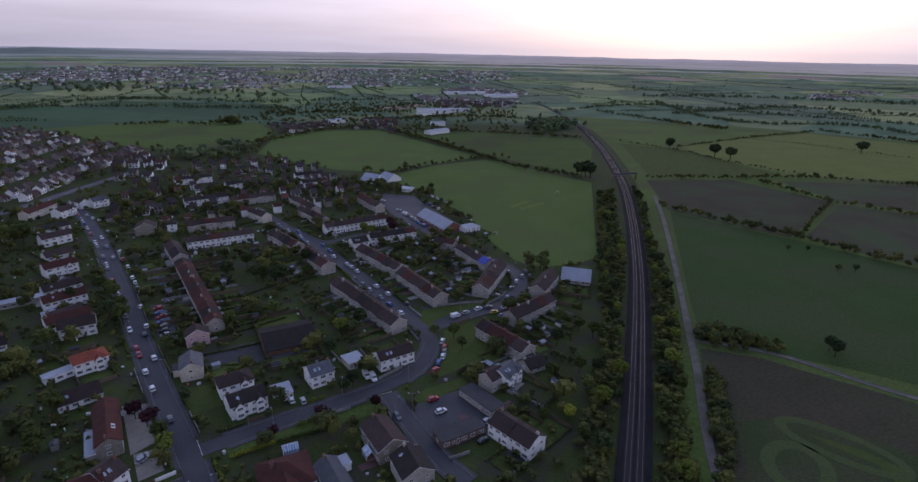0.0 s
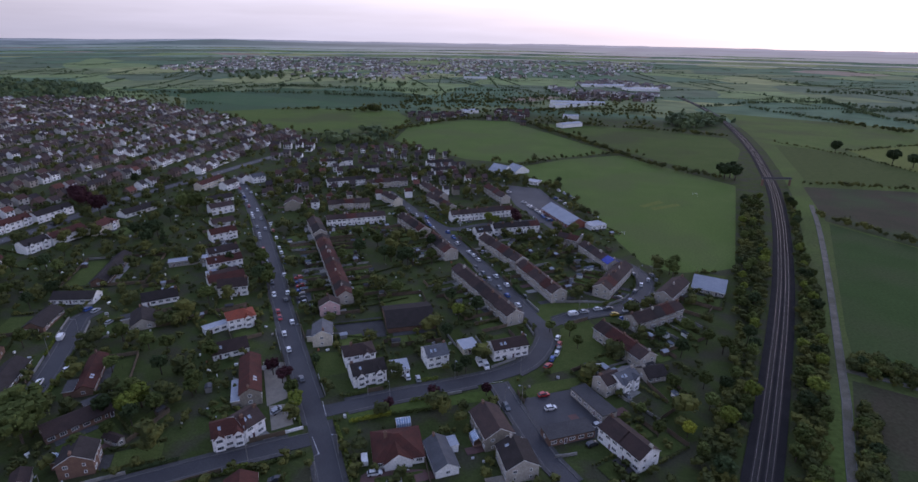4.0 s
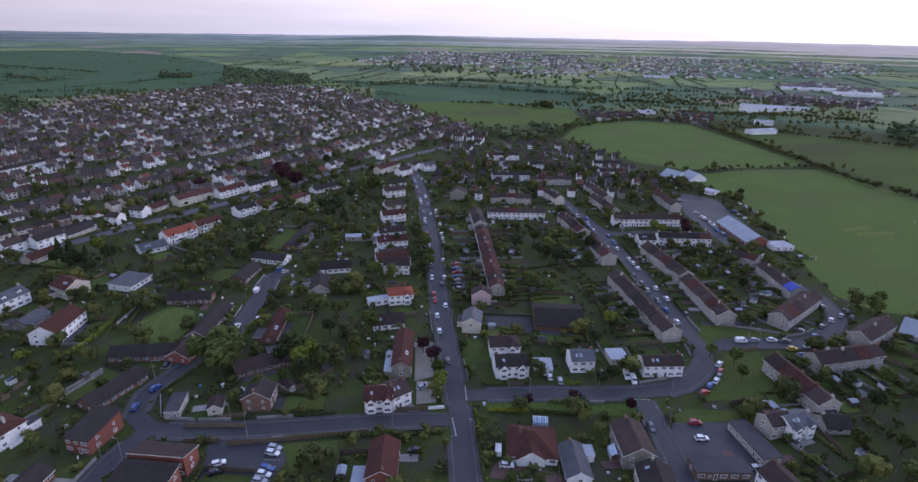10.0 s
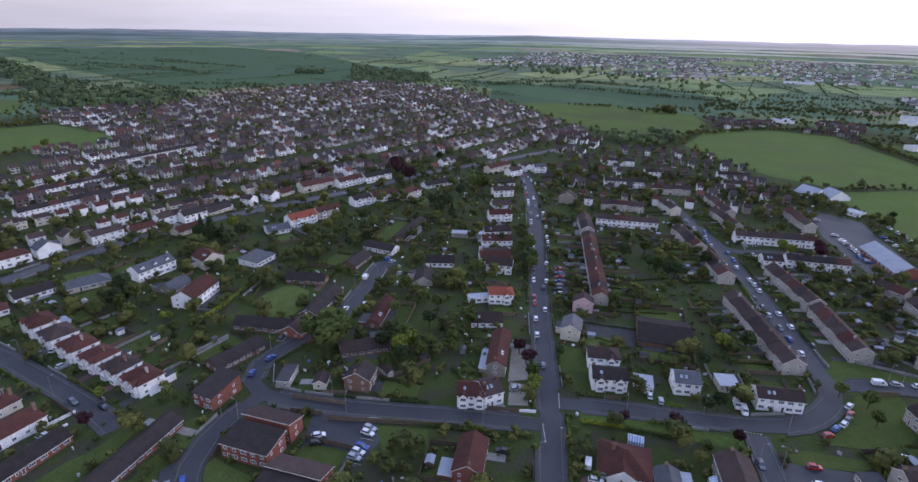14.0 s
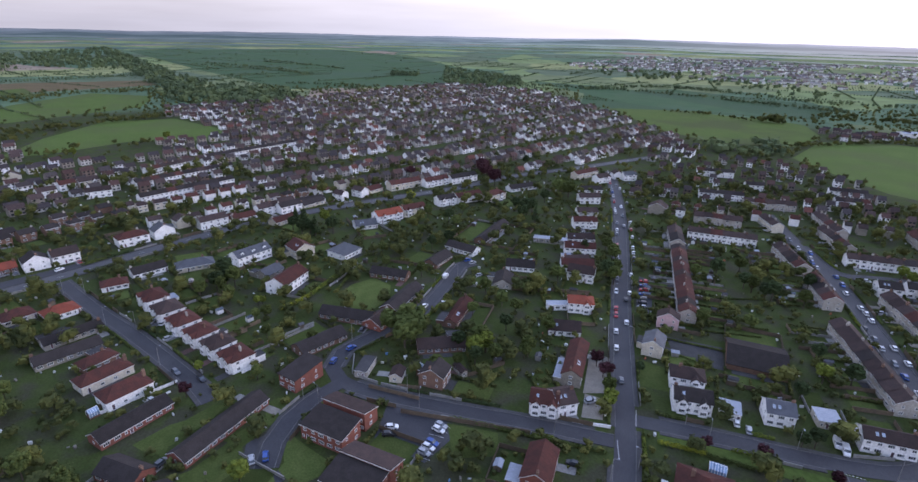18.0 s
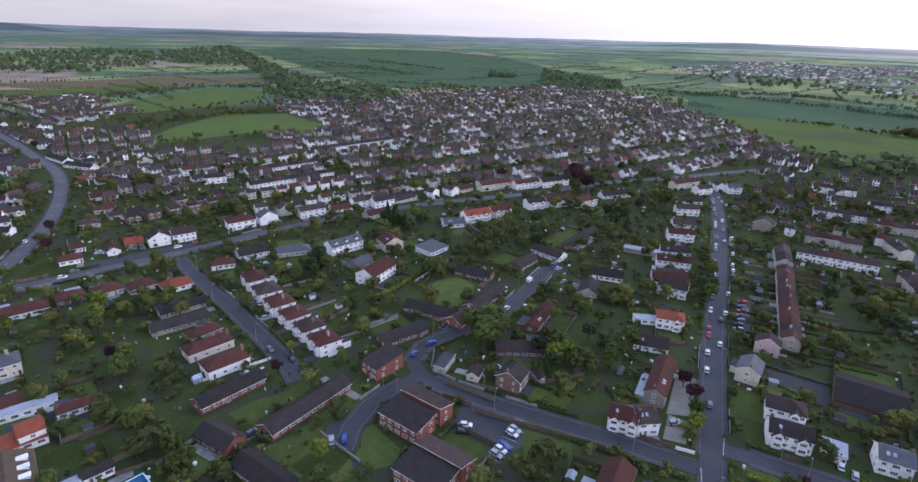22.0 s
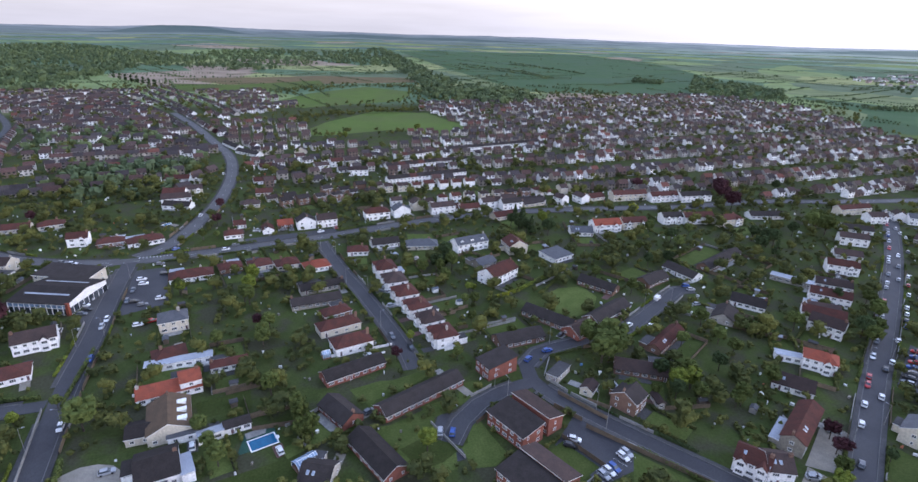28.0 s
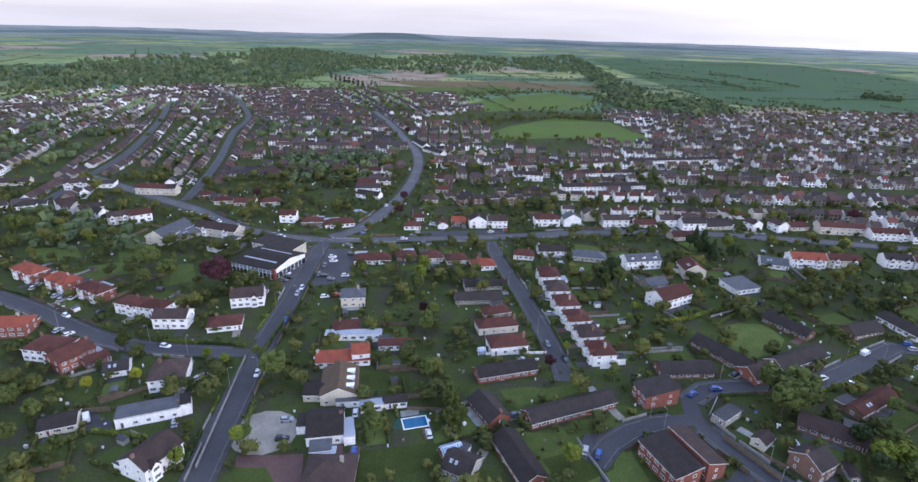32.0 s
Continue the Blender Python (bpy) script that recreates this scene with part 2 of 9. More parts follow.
def island_material(name, stops):
    """A colour for each loose piece, picked from the stops."""
    m = material(name, stops[0][1], None, 30, fine=1.5, bump=0, vary=0.22, island=True, spec=0.06)
    n, l = m.node_tree.nodes, m.node_tree.links
    ramp = n.new("ShaderNodeValToRGB")
    ramp.color_ramp.interpolation = "CONSTANT"
    el = ramp.color_ramp.elements
    el[0].color = (*stops[0][1], 1)
    el[1].position, el[1].color = stops[1][0], (*stops[1][1], 1)
    for p, c in stops[2:]:
        e = el.new(p)
        e.color = (*c, 1)
    geo = n.new("ShaderNodeNewGeometry")
    mul = n.new("ShaderNodeMath")
    mul.operation, mul.inputs[1].default_value = "MULTIPLY", 17.0
    fr = n.new("ShaderNodeMath")
    fr.operation = "FRACT"
    l.new(geo.outputs["Random Per Island"], mul.inputs[0])
    l.new(mul.outputs[0], fr.inputs[0])
    l.new(fr.outputs[0], ramp.inputs[0])
    mix = [k for k in n if k.bl_idname == "ShaderNodeVectorMath"][0]
    l.new(ramp.outputs[0], mix.inputs[0])


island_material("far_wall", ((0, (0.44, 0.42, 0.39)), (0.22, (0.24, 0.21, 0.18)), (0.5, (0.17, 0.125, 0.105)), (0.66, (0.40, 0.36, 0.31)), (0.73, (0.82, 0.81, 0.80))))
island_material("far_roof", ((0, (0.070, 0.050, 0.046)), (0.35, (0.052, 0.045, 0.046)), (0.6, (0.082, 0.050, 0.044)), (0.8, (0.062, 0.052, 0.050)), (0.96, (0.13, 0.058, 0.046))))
# distant town colours are lightened to stand in for haze and sky sheen
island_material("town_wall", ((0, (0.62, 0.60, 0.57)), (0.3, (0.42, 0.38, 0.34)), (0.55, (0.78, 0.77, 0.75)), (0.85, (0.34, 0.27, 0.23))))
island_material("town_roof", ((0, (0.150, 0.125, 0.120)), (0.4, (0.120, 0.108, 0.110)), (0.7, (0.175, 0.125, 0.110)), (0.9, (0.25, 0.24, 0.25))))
material("leaf_stuff", (0.074, 0.083, 0.028), (0.046, 0.055, 0.022), 4, vary=0, third=(0.118, 0.120, 0.035), big=12, fine=0.8, bump=0, spec=0.03)
# far leaves are lightened to lower their contrast as haze does
material("leaf_wood", (0.088, 0.118, 0.060), (0.070, 0.096, 0.052), 9, vary=0, third=(0.118, 0.148, 0.066), big=40, fine=2.0, bump=0, spec=0.03)


# meshes
def mesh(name, verts, faces, mats, face_mats=None, smooth=False):
    me = bpy.data.meshes.new(name)
    me.from_pydata([tuple(v) for v in verts], [], faces)
    for m in ([mats] if isinstance(mats, str) else mats):
        me.materials.append(MATS[m])
    if face_mats:
        me.polygons.foreach_set("material_index", face_mats)
    if smooth:
        me.shade_smooth()
    return me


def quads(name, verts, n, mat):
    """A mesh of n loose quads from an array of 4 n corners."""
    me = bpy.data.meshes.new(name)
    me.vertices.add(4 * n)
    me.vertices.foreach_set("co", np.asarray(verts, dtype=np.float32).ravel())
    me.loops.add(4 * n)
    me.loops.foreach_set("vertex_index", np.arange(4 * n, dtype=np.int32))
    me.polygons.add(n)
    me.polygons.foreach_set("loop_start", np.arange(0, 4 * n, 4, dtype=np.int32))
    me.update(calc_edges=True)
    me.materials.append(MATS[mat])
    return me


def part(name, me, parent, label="", at=None, turn=0.0):
    ob = new(name, me)
    ob.parent = parent
    if at is not None:
        ob.location = at
        ob.rotation_euler = (0, 0, turn)
    if label:
        ob["label"] = label
    return ob


def box(x0, x1, y0, y1, z0, z1):
    v = [(x, y, z) for z in (z0, z1) for x, y in ((x0, y0), (x1, y0), (x1, y1), (x0, y1))]
    return v, [(3, 2, 1, 0), (4, 5, 6, 7), (0, 1, 5, 4), (1, 2, 6, 5), (2, 3, 7, 6), (3, 0, 4, 7)]


def joined(*pieces):
    verts, faces = [], []
    for v, f in pieces:
        o = len(verts)
        verts += v
        faces += [tuple(i + o for i in q) for q in f]
    return verts, faces


def hull(verts, top):
    """A slab under the polygon faces 'top' of verts: they are doubled 0.2 m lower and closed at the rim."""
    n = len(verts)
    low = [(x, y, z - 0.2) for x, y, z in verts]
    count = {}
    for f in top:
        for a, b in zip(f, f[1:] + f[:1]):
            count[(a, b)] = 1
    rim = [(b, a, a + n, b + n) for a, b in count if (b, a) not in count]
    return verts + low, list(top) + [tuple(i + n for i in reversed(f)) for f in top] + rim


# ground: one sheet out to the horizon, with low hills at its rim
def rise_at(x, y):
    r = math.hypot(x, y)
    if r < 2000:
        return 0.0
    yaw = math.degrees(math.atan2(-x, y))
    s = min(1.0, (r - 2000) / 2700)
    s = s * s * (3 - 2 * s)
    far = 16 + 7 * noise.noise((yaw * 0.06, 3.0, r * 0.0011)) + 5 * noise.noise((yaw * 0.25, 9.0, r * 0.004))
    for mid, wide, high in HILLS:
        far += 0.3 * high * math.exp(-((yaw - mid) / wide) ** 2)
    return s * far


HILLS = ((36, 7, 26), (22, 9, 12), (99.5, 2.6, 30), (103.5, 2.8, 32), (86, 4, 14), (76, 5, 8), (124, 8, 18), (8, 6, 8))
verts, faces = [(0, 0, 0)], []
RINGS = [40, 90, 160, 260, 400, 600, 850, 1150, 1500, 1900, 2200, 2500, 2800, 3100, 3400, 3700, 4000, 4250, 4500, 4700, 4900]
SPOKES = 240
for r in RINGS:
    for k in range(SPOKES):
        a = 2 * math.pi * k / SPOKES
        x, y = r * math.sin(a), r * math.cos(a)
        verts.append((x, y, rise_at(x, y)))
for k in range(SPOKES):
    faces.append((0, 1 + (k + 1) % SPOKES, 1 + k))
for i in range(len(RINGS) - 1):
    for k in range(SPOKES):
        a, b = 1 + i * SPOKES + k, 1 + i * SPOKES + (k + 1) % SPOKES
        faces.append((a, b, b + SPOKES, a + SPOKES))


def country_material():
    """Gardens near the middle, and beyond them a patchwork of fields, their colours lifted for haze."""
    m = MATS["garden_grass"].copy()
    m.name = "country"
    n, l = m.node_tree.nodes, m.node_tree.links
    b = n["Principled BSDF"]
    near = b.inputs["Base Color"].links[0].from_socket
    geo = n.new("ShaderNodeNewGeometry")
    vo = n.new("ShaderNodeTexVoronoi")
    vo.inputs["Scale"].default_value = 1 / 260
    wob = n.new("ShaderNodeTexNoise")
    wob.inputs["Scale"].default_value = 1 / 150
    l.new(geo.outputs["Position"], wob.inputs[0])
    ma = n.new("ShaderNodeVectorMath")
    ma.operation = "MULTIPLY_ADD"
    ma.inputs[1].default_value = (90, 90, 0)
    l.new(wob.outputs["Color"], ma.inputs[0])
    l.new(geo.outputs["Position"], ma.inputs[2])
    l.new(ma.outputs[0], vo.inputs["Vector"])
    sep = n.new("ShaderNodeSeparateColor")
    l.new(vo.outputs["Color"], sep.inputs[0])
    ramp = n.new("ShaderNodeValToRGB")
    ramp.color_ramp.interpolation = "CONSTANT"
    el = ramp.color_ramp.elements
    # field colours are paler than the near crops, with distance haze painted in
    el[0].color, el[1].color, el[1].position = (0.100, 0.152, 0.085, 1), (0.156, 0.184, 0.087, 1), 0.3
    for p, c in ((0.46, (0.177, 0.224, 0.092)), (0.64, (0.112, 0.144, 0.085)), (0.80, (0.268, 0.209, 0.153)), (0.86, (0.244, 0.259, 0.113))):
        e = el.new(p)
        e.color = (*c, 1)
    l.new(sep.outputs[0], ramp.inputs[0])
    gr = n.new("ShaderNodeTexNoise")
    gr.inputs["Scale"].default_value, gr.inputs["Detail"].default_value = 1 / 55, 6
    l.new(geo.outputs["Position"], gr.inputs[0])
    gm = n.new("ShaderNodeMapRange")
    gm.inputs[1].default_value, gm.inputs[2].default_value, gm.inputs[3].default_value, gm.inputs[4].default_value = 0.3, 0.7, 0.75, 1.2
    l.new(gr.outputs[0], gm.inputs[0])
    sc = n.new("ShaderNodeVectorMath")
    sc.operation = "SCALE"
    l.new(ramp.outputs[0], sc.inputs[0])
    l.new(gm.outputs[0], sc.inputs["Scale"])
    le = n.new("ShaderNodeVectorMath")
    le.operation = "LENGTH"
    l.new(geo.outputs["Position"], le.inputs[0])
    mr = n.new("ShaderNodeMapRange")
    mr.inputs[1].default_value, mr.inputs[2].default_value = 870, 940
    l.new(le.outputs["Value"], mr.inputs[0])
    mx = n.new("ShaderNodeMix")
    mx.data_type = "RGBA"
    l.new(mr.outputs[0], mx.inputs[0])
    l.new(near, mx.inputs[6])
    l.new(sc.outputs[0], mx.inputs[7])
    l.new(mx.outputs[2], b.inputs["Base Color"])
    MATS["country"] = m


country_material()
tagged(new("ground", mesh("ground", verts, faces, "country", smooth=True)), "dark green gardens and patchwork farmland out to low hills", "ground", kind="structure")



def distant_hills(name, r, base, mat_colour, amp, seed, label, share=0.9):
    """A long ridge card across the far land; its haze is painted as emission, warmer and brighter towards the set sun.
    """
    m = bpy.data.materials.new(name)
    m.use_nodes = True
    n, l = m.node_tree.nodes, m.node_tree.links
    b = n["Principled BSDF"]
    b.inputs["Base Color"].default_value = (0.05, 0.07, 0.09, 1)
    b.inputs["Roughness"].default_value = 1.0
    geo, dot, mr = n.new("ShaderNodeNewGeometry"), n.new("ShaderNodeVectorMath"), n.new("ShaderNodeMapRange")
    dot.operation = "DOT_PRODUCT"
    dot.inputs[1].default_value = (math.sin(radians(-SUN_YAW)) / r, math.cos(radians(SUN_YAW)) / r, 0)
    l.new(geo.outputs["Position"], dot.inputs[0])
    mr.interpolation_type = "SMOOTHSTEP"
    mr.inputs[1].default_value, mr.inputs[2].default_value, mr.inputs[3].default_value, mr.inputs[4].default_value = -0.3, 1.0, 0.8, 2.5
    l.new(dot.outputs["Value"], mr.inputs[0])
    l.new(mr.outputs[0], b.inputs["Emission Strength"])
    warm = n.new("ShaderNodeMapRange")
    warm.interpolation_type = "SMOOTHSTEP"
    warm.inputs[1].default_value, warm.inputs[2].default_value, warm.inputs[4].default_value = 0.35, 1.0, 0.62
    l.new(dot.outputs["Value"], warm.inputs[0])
    # woods, fields and villages as faint mottling in the painted haze
    mp, no, sh = n.new("ShaderNodeMapping"), n.new("ShaderNodeTexNoise"), n.new("ShaderNodeMapRange")
    mp.inputs["Scale"].default_value = (1 / 190, 1 / 190, 1 / 9)
    no.inputs["Scale"].default_value, no.inputs["Detail"].default_value = 1.0, 5
    l.new(geo.outputs["Position"], mp.inputs[0])
    l.new(mp.outputs[0], no.inputs[0])
    sh.inputs[1].default_value, sh.inputs[2].default_value, sh.inputs[3].default_value, sh.inputs[4].default_value = 0.3, 0.7, 0.72, 1.25
    l.new(no.outputs[0], sh.inputs[0])
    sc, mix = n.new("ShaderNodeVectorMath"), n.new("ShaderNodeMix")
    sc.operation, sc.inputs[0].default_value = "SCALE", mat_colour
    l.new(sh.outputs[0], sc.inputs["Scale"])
    mix.data_type = "RGBA"
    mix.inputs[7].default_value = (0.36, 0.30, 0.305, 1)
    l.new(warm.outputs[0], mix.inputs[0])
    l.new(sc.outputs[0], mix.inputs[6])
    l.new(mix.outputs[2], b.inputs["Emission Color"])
    MATS[name] = m
    v, f = [], []
    for k in range(721):
        a = math.radians(k * 0.5)
        yaw = k * 0.5 if k <= 360 else k * 0.5 - 360
        z = base + amp * noise.noise((yaw * 0.09, seed, 0.3)) + amp * 0.4 * noise.noise((yaw * 0.4, seed, 4.0)) + amp * 0.16 * noise.noise((yaw * 2.1, seed, 8.0))
        for mid, wide, high in HILLS:
            z += high * share * math.exp(-((yaw - mid) / wide) ** 2)
        v += [(-r * math.sin(a), r * math.cos(a), -40), (-r * math.sin(a), r * math.cos(a), z)]
        if k:
            f.append((2 * k - 2, 2 * k, 2 * k + 1, 2 * k - 1))
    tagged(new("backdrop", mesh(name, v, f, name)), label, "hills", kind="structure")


FAR_EDGE = 3030
# the four rises are added backdrop cards that carry the painted haze
distant_hills("rise_first", 3050, 9, (0.105, 0.155, 0.120), 4, 11.0, "added green band of far fields and woods with haze painted as glow", 0.15)
distant_hills("rise_second", 3500, 15, (0.135, 0.188, 0.160), 5, 17.0, "added green band of far fields and woods with haze painted as glow", 0.18)
distant_hills("rise_third", 4000, 23, (0.162, 0.212, 0.195), 6, 23.0, "added grey-green band of far fields and woods with haze painted as glow", 0.2)
distant_hills("rise_fourth", 4500, 31, (0.188, 0.235, 0.232), 7, 31.0, "added pale band before the hills with haze painted as glow", 0.22)
distant_hills("hills_mid", 4915, 26, (0.080, 0.118, 0.112), 6, 4.0, "dark wooded rise before the hills with a faint painted haze glow", 1.62)
distant_hills("hills_near", 4925, 50, (0.175, 0.212, 0.235), 9, 1.0, "wooded hills on the horizon with blue-grey haze painted as glow", 0.4)
distant_hills("hills_far", 4960, 65, (0.27, 0.30, 0.345), 9, 7.0, "hills on the horizon with pale haze painted as glow", 0.4)
LAYER = [0.02]


def inside(x, y, poly):
    hit = False
    for (ax, ay), (bx, by) in zip(poly, poly[1:] + poly[:1]):
        if (ay > y) != (by > y) and x < (bx - ax) * (y - ay) / (by - ay) + ax:
            hit = not hit
    return hit


FIELDS = []


def field(name, mat, label, *poly, far=False):
    """A flat piece of ground of its own, draped a little over the sheet."""
    LAYER[0] += 0.004
    poly = [Vector((*p, 0)) for p in poly]
    bm = bmesh.new()
    bm.faces.new([bm.verts.new(p) for p in poly])
    if far:
        bmesh.ops.triangulate(bm, faces=bm.faces)
        bmesh.ops.subdivide_edges(bm, edges=bm.edges, cuts=5, use_grid_fill=True)
        bmesh.ops.triangulate(bm, faces=bm.faces)
    for v in bm.verts:
        v.co.z = rise_at(v.co.x, v.co.y) + LAYER[0] + (1.5 if far else 0)
    bmesh.ops.recalc_face_normals(bm, faces=bm.faces)
    me = bpy.data.meshes.new(name)
    bm.to_mesh(me)
    bm.free()
    if me.polygons[0].normal.z < 0:
        me.flip_normals()
    me.materials.append(MATS[mat])
    FIELDS.append([(p.x, p.y) for p in poly])
    return tagged(new(name, me), label, name.replace("_", " "), kind="structure")


# roads
ROADS, NODES = [], {}


def smooth_line(pts, step=6.0):
    p = [Vector((*q, 0)) for q in pts]
    p = [2 * p[0] - p[1]] + p + [2 * p[-1] - p[-2]]
    out = []
    for i in range(1, len(p) - 2):
        n = max(1, int((p[i + 1] - p[i]).length / step))
        for k in range(n):
            t = k / n
            out.append(0.5 * (2 * p[i] + (p[i + 1] - p[i - 1]) * t + (2 * p[i - 1] - 5 * p[i] + 4 * p[i + 1] - p[i + 2]) * t * t + (3 * p[i] - p[i - 1] - 3 * p[i + 1] + p[i + 2]) * t ** 3))
    return out + [p[-2]]


def sides(line):
    res = []
    for i, p in enumerate(line):
        d = (line[min(i + 1, len(line) - 1)] - line[max(i - 1, 0)]).normalized()
        res.append(Vector((-d.y, d.x, 0)))
    return res


def strip(line, lo, hi, z0, z1, skip=None):
    """A flat band (z1) with a skirt down to z0, from offset lo to offset hi beside the line."""
    nrm = sides(line)
    verts, faces = [], []
    for i in range(len(line) - 1):
        if skip and (skip(line[i] + nrm[i] * (lo + hi) / 2) or skip(line[i + 1] + nrm[i + 1] * (lo + hi) / 2)):
            continue
        o = len(verts)
        for p, q in ((line[i], nrm[i]), (line[i + 1], nrm[i + 1])):
            for a, z in ((lo, z0), (lo, z1), (hi, z1), (hi, z0)):
                verts.append((p.x + q.x * a, p.y + q.y * a, z))
        faces += [(o + 1, o, o + 4, o + 5), (o + 2, o + 1, o + 5, o + 6), (o + 3, o + 2, o + 6, o + 7)]
    return verts, faces


def road(name, width, label, *pts, pave=1.5, mat="asphalt", line=False):
    ln = smooth_line(pts)
    i = len(ROADS)
    ROADS.append((ln, width / 2))
    for q in ln:
        for a in (-1, 0, 1):
            for b in (-1, 0, 1):
                NODES.setdefault((int(q.x // 20) + a, int(q.y // 20) + b), []).append((i, q, width / 2))
    v, f = strip(ln, -width / 2, width / 2, 0.0, 0.10 + i * 0.004)
    tagged(new(name, mesh(name, v, f, mat)), label, "road", kind="structure")
    return (i, pave, line)


def on_road(p, but=-1, more=0.0):
    for j, q, half in NODES.get((int(p.x // 20), int(p.y // 20)), ()):
        if j != but and (q.x - p.x) ** 2 + (q.y - p.y) ** 2 < (half + more + 1.5) ** 2:
            return True
    return False


def pavements(i, pave, line):
    ln, half = ROADS[i]
    for s in (-1, 1):
        lo, hi = (half, half + pave) if s > 0 else (-half - pave, -half)
        v, f = strip(ln, lo, hi, 0.0, 0.22 + i * 0.004, lambda p: on_road(p, i))
        if f:
            tagged(new("pavement", mesh("pavement", v, f, "paving")), "grey tarmac pavement with a stone kerb beside the road", "pavement", kind="structure")
        lo, hi = (half - 0.12, half + 0.06) if s > 0 else (-half - 0.06, -half + 0.12)
        v, f = strip(ln, lo, hi, 0.0, 0.235 + i * 0.004, lambda p: on_road(p, i))
        if f:
            tagged(new("kerb", mesh("kerb", v, f, "kerb_stone")), "pale stone kerb along the road", "kerb", kind="structure")
    if line:
        v, f = [], []
        nrm = sides(ln)
        for k in range(0, len(ln) - 1, 2):
            a = ln[k]
            d = (ln[k + 1] - a).normalized()
            n = Vector((-d.y, d.x, 0)) * 0.07
            o = len(v)
            z = 0.112 + i * 0.004
            for p in (a - n, a + d * 3 - n, a + d * 3 + n, a + n):
                v.append((p.x, p.y, z))
            f.append((o, o + 1, o + 2, o + 3))
        tagged(new("centre_line", mesh("centre_line", v, f, "white_line")), "dashed white centre line on the road", "road marking", kind="structure")


# houses
def opening(name, w, h, mat="window_glass", bars=1):
    """A frame with its panes set back in it, facing -y, its foot at z 0."""
    t, b = 0.12, 0.08
    n = bars + 1
    gap = (w - 2 * t - bars * b) / n
    xs = [-w / 2]
    for k in range(n):
        xs += [-w / 2 + t + k * (gap + b), -w / 2 + t + k * (gap + b) + gap]
    xs.append(w / 2)
    zs = [0.0, t, h - t, h]
    v = [(x, -0.07, z) for z in zs for x in xs]
    m = len(xs)
    f, fm = [], []
    for r in range(3):
        for c in range(m - 1):
            q = (r * m + c, r * m + c + 1, (r + 1) * m + c + 1, (r + 1) * m + c)
            if r == 1 and c % 2 == 1:
                o = len(v)
                v += [(v[k][0], -0.015, v[k][2]) for k in q]
                f += [(q[k], q[(k + 1) % 4], o + (k + 1) % 4, o + k) for k in range(4)] + [(o, o + 1, o + 2, o + 3)]
                fm += [0, 0, 0, 0, 1]
            else:
                f.append(q)
                fm.append(0)
    o = len(v)
    rim = [0, m - 1, 4 * m - 1, 3 * m]
    v += [(v[k][0], 0.03, v[k][2]) for k in rim]
    ring = list(range(m)) + [2 * m - 1, 3 * m - 1] + list(range(4 * m - 1, 3 * m - 1, -1)) + [2 * m, m]
    f += [tuple(list(range(m - 1, -1, -1)) + [o, o + 1]), (o + 1, o + 2, 4 * m - 1, 3 * m - 1, 2 * m - 1, m - 1), tuple(list(range(3 * m, 4 * m)) + [o + 2, o + 3]), (o + 3, o, 0, m, 2 * m, 3 * m)]
    fm += [0, 0, 0, 0]
    return mesh(name, v, f, ["white_trim", mat], fm)


WIN_WIDE, WIN_MID, WIN_SMALL = opening("window", 1.9, 1.2, bars=2), opening("window", 1.25, 1.1), opening("window", 0.8, 1.0, bars=0)
DOOR, GARAGE_DOOR = opening("door", 1.0, 2.1, "door_paint", 0), opening("garage_door", 2.3, 2.1, "white_trim", 3)


def skylight_mesh():
    v, f = box(-0.4, 0.4, -0.6, 0.6, -0.05, 0.04)
    return mesh("skylight", v, f, ["white_trim", "roof_glass"], [0, 1, 0, 0, 0, 0])


material("roof_glass", (0.30, 0.34, 0.40), (0.24, 0.28, 0.34), 1, vary=0.2, rough=0.05, spec=1.0, bump=0)
SKYLIGHT = skylight_mesh()


def pot(x, y, z):
    n = 6
    v = [(x + 0.13 * math.cos(2 * math.pi * k / n), y + 0.13 * math.sin(2 * math.pi * k / n), zz) for zz in (z, z + 0.45) for k in range(n)]
    return v, [tuple(range(n, 2 * n))] + [(k, (k + 1) % n, n + (k + 1) % n, n + k) for k in range(n)]


CHIMNEYS = {m: mesh("chimney", *joined(box(-0.5, 0.5, -0.3, 0.3, -1.4, 1.0), box(-0.56, 0.56, -0.36, 0.36, 1.0, 1.15), pot(-0.22, 0, 1.15), pot(0.22, 0, 1.15)), m) for m in ("red_brick", "grey_render", "white_render", "brown_brick")}
WALL_WORDS = {"white_render": "white rendered", "cream_render": "cream rendered", "pink_render": "pink rendered", "grey_render": "grey pebbledashed", "stone_wall": "pale stone", "red_brick": "red brick", "brown_brick": "brown brick"}
ROOF_WORDS = {"brown_tile": "brown tiled", "dark_tile": "dark tiled", "red_tile": "red tiled", "orange_tile": "orange tiled", "grey_slate": "grey slate", "flat_felt": "flat felt", "pale_roof": "pale sheet metal", "blue_sheet": "bright blue sheeted"}
FOOTPRINTS, SQUARES = [], {}


def plot(p):
    """Notes a house plot, also by squares of 24 m."""
    FOOTPRINTS.append(p)
    r = max(p[3], p[4]) * 1.5 + 8
    for i in range(int((p[0] - r) // 24), int((p[0] + r) // 24) + 1):
        for j in range(int((p[1] - r) // 24), int((p[1] + r) // 24) + 1):
            SQUARES.setdefault((i, j), []).append(p)


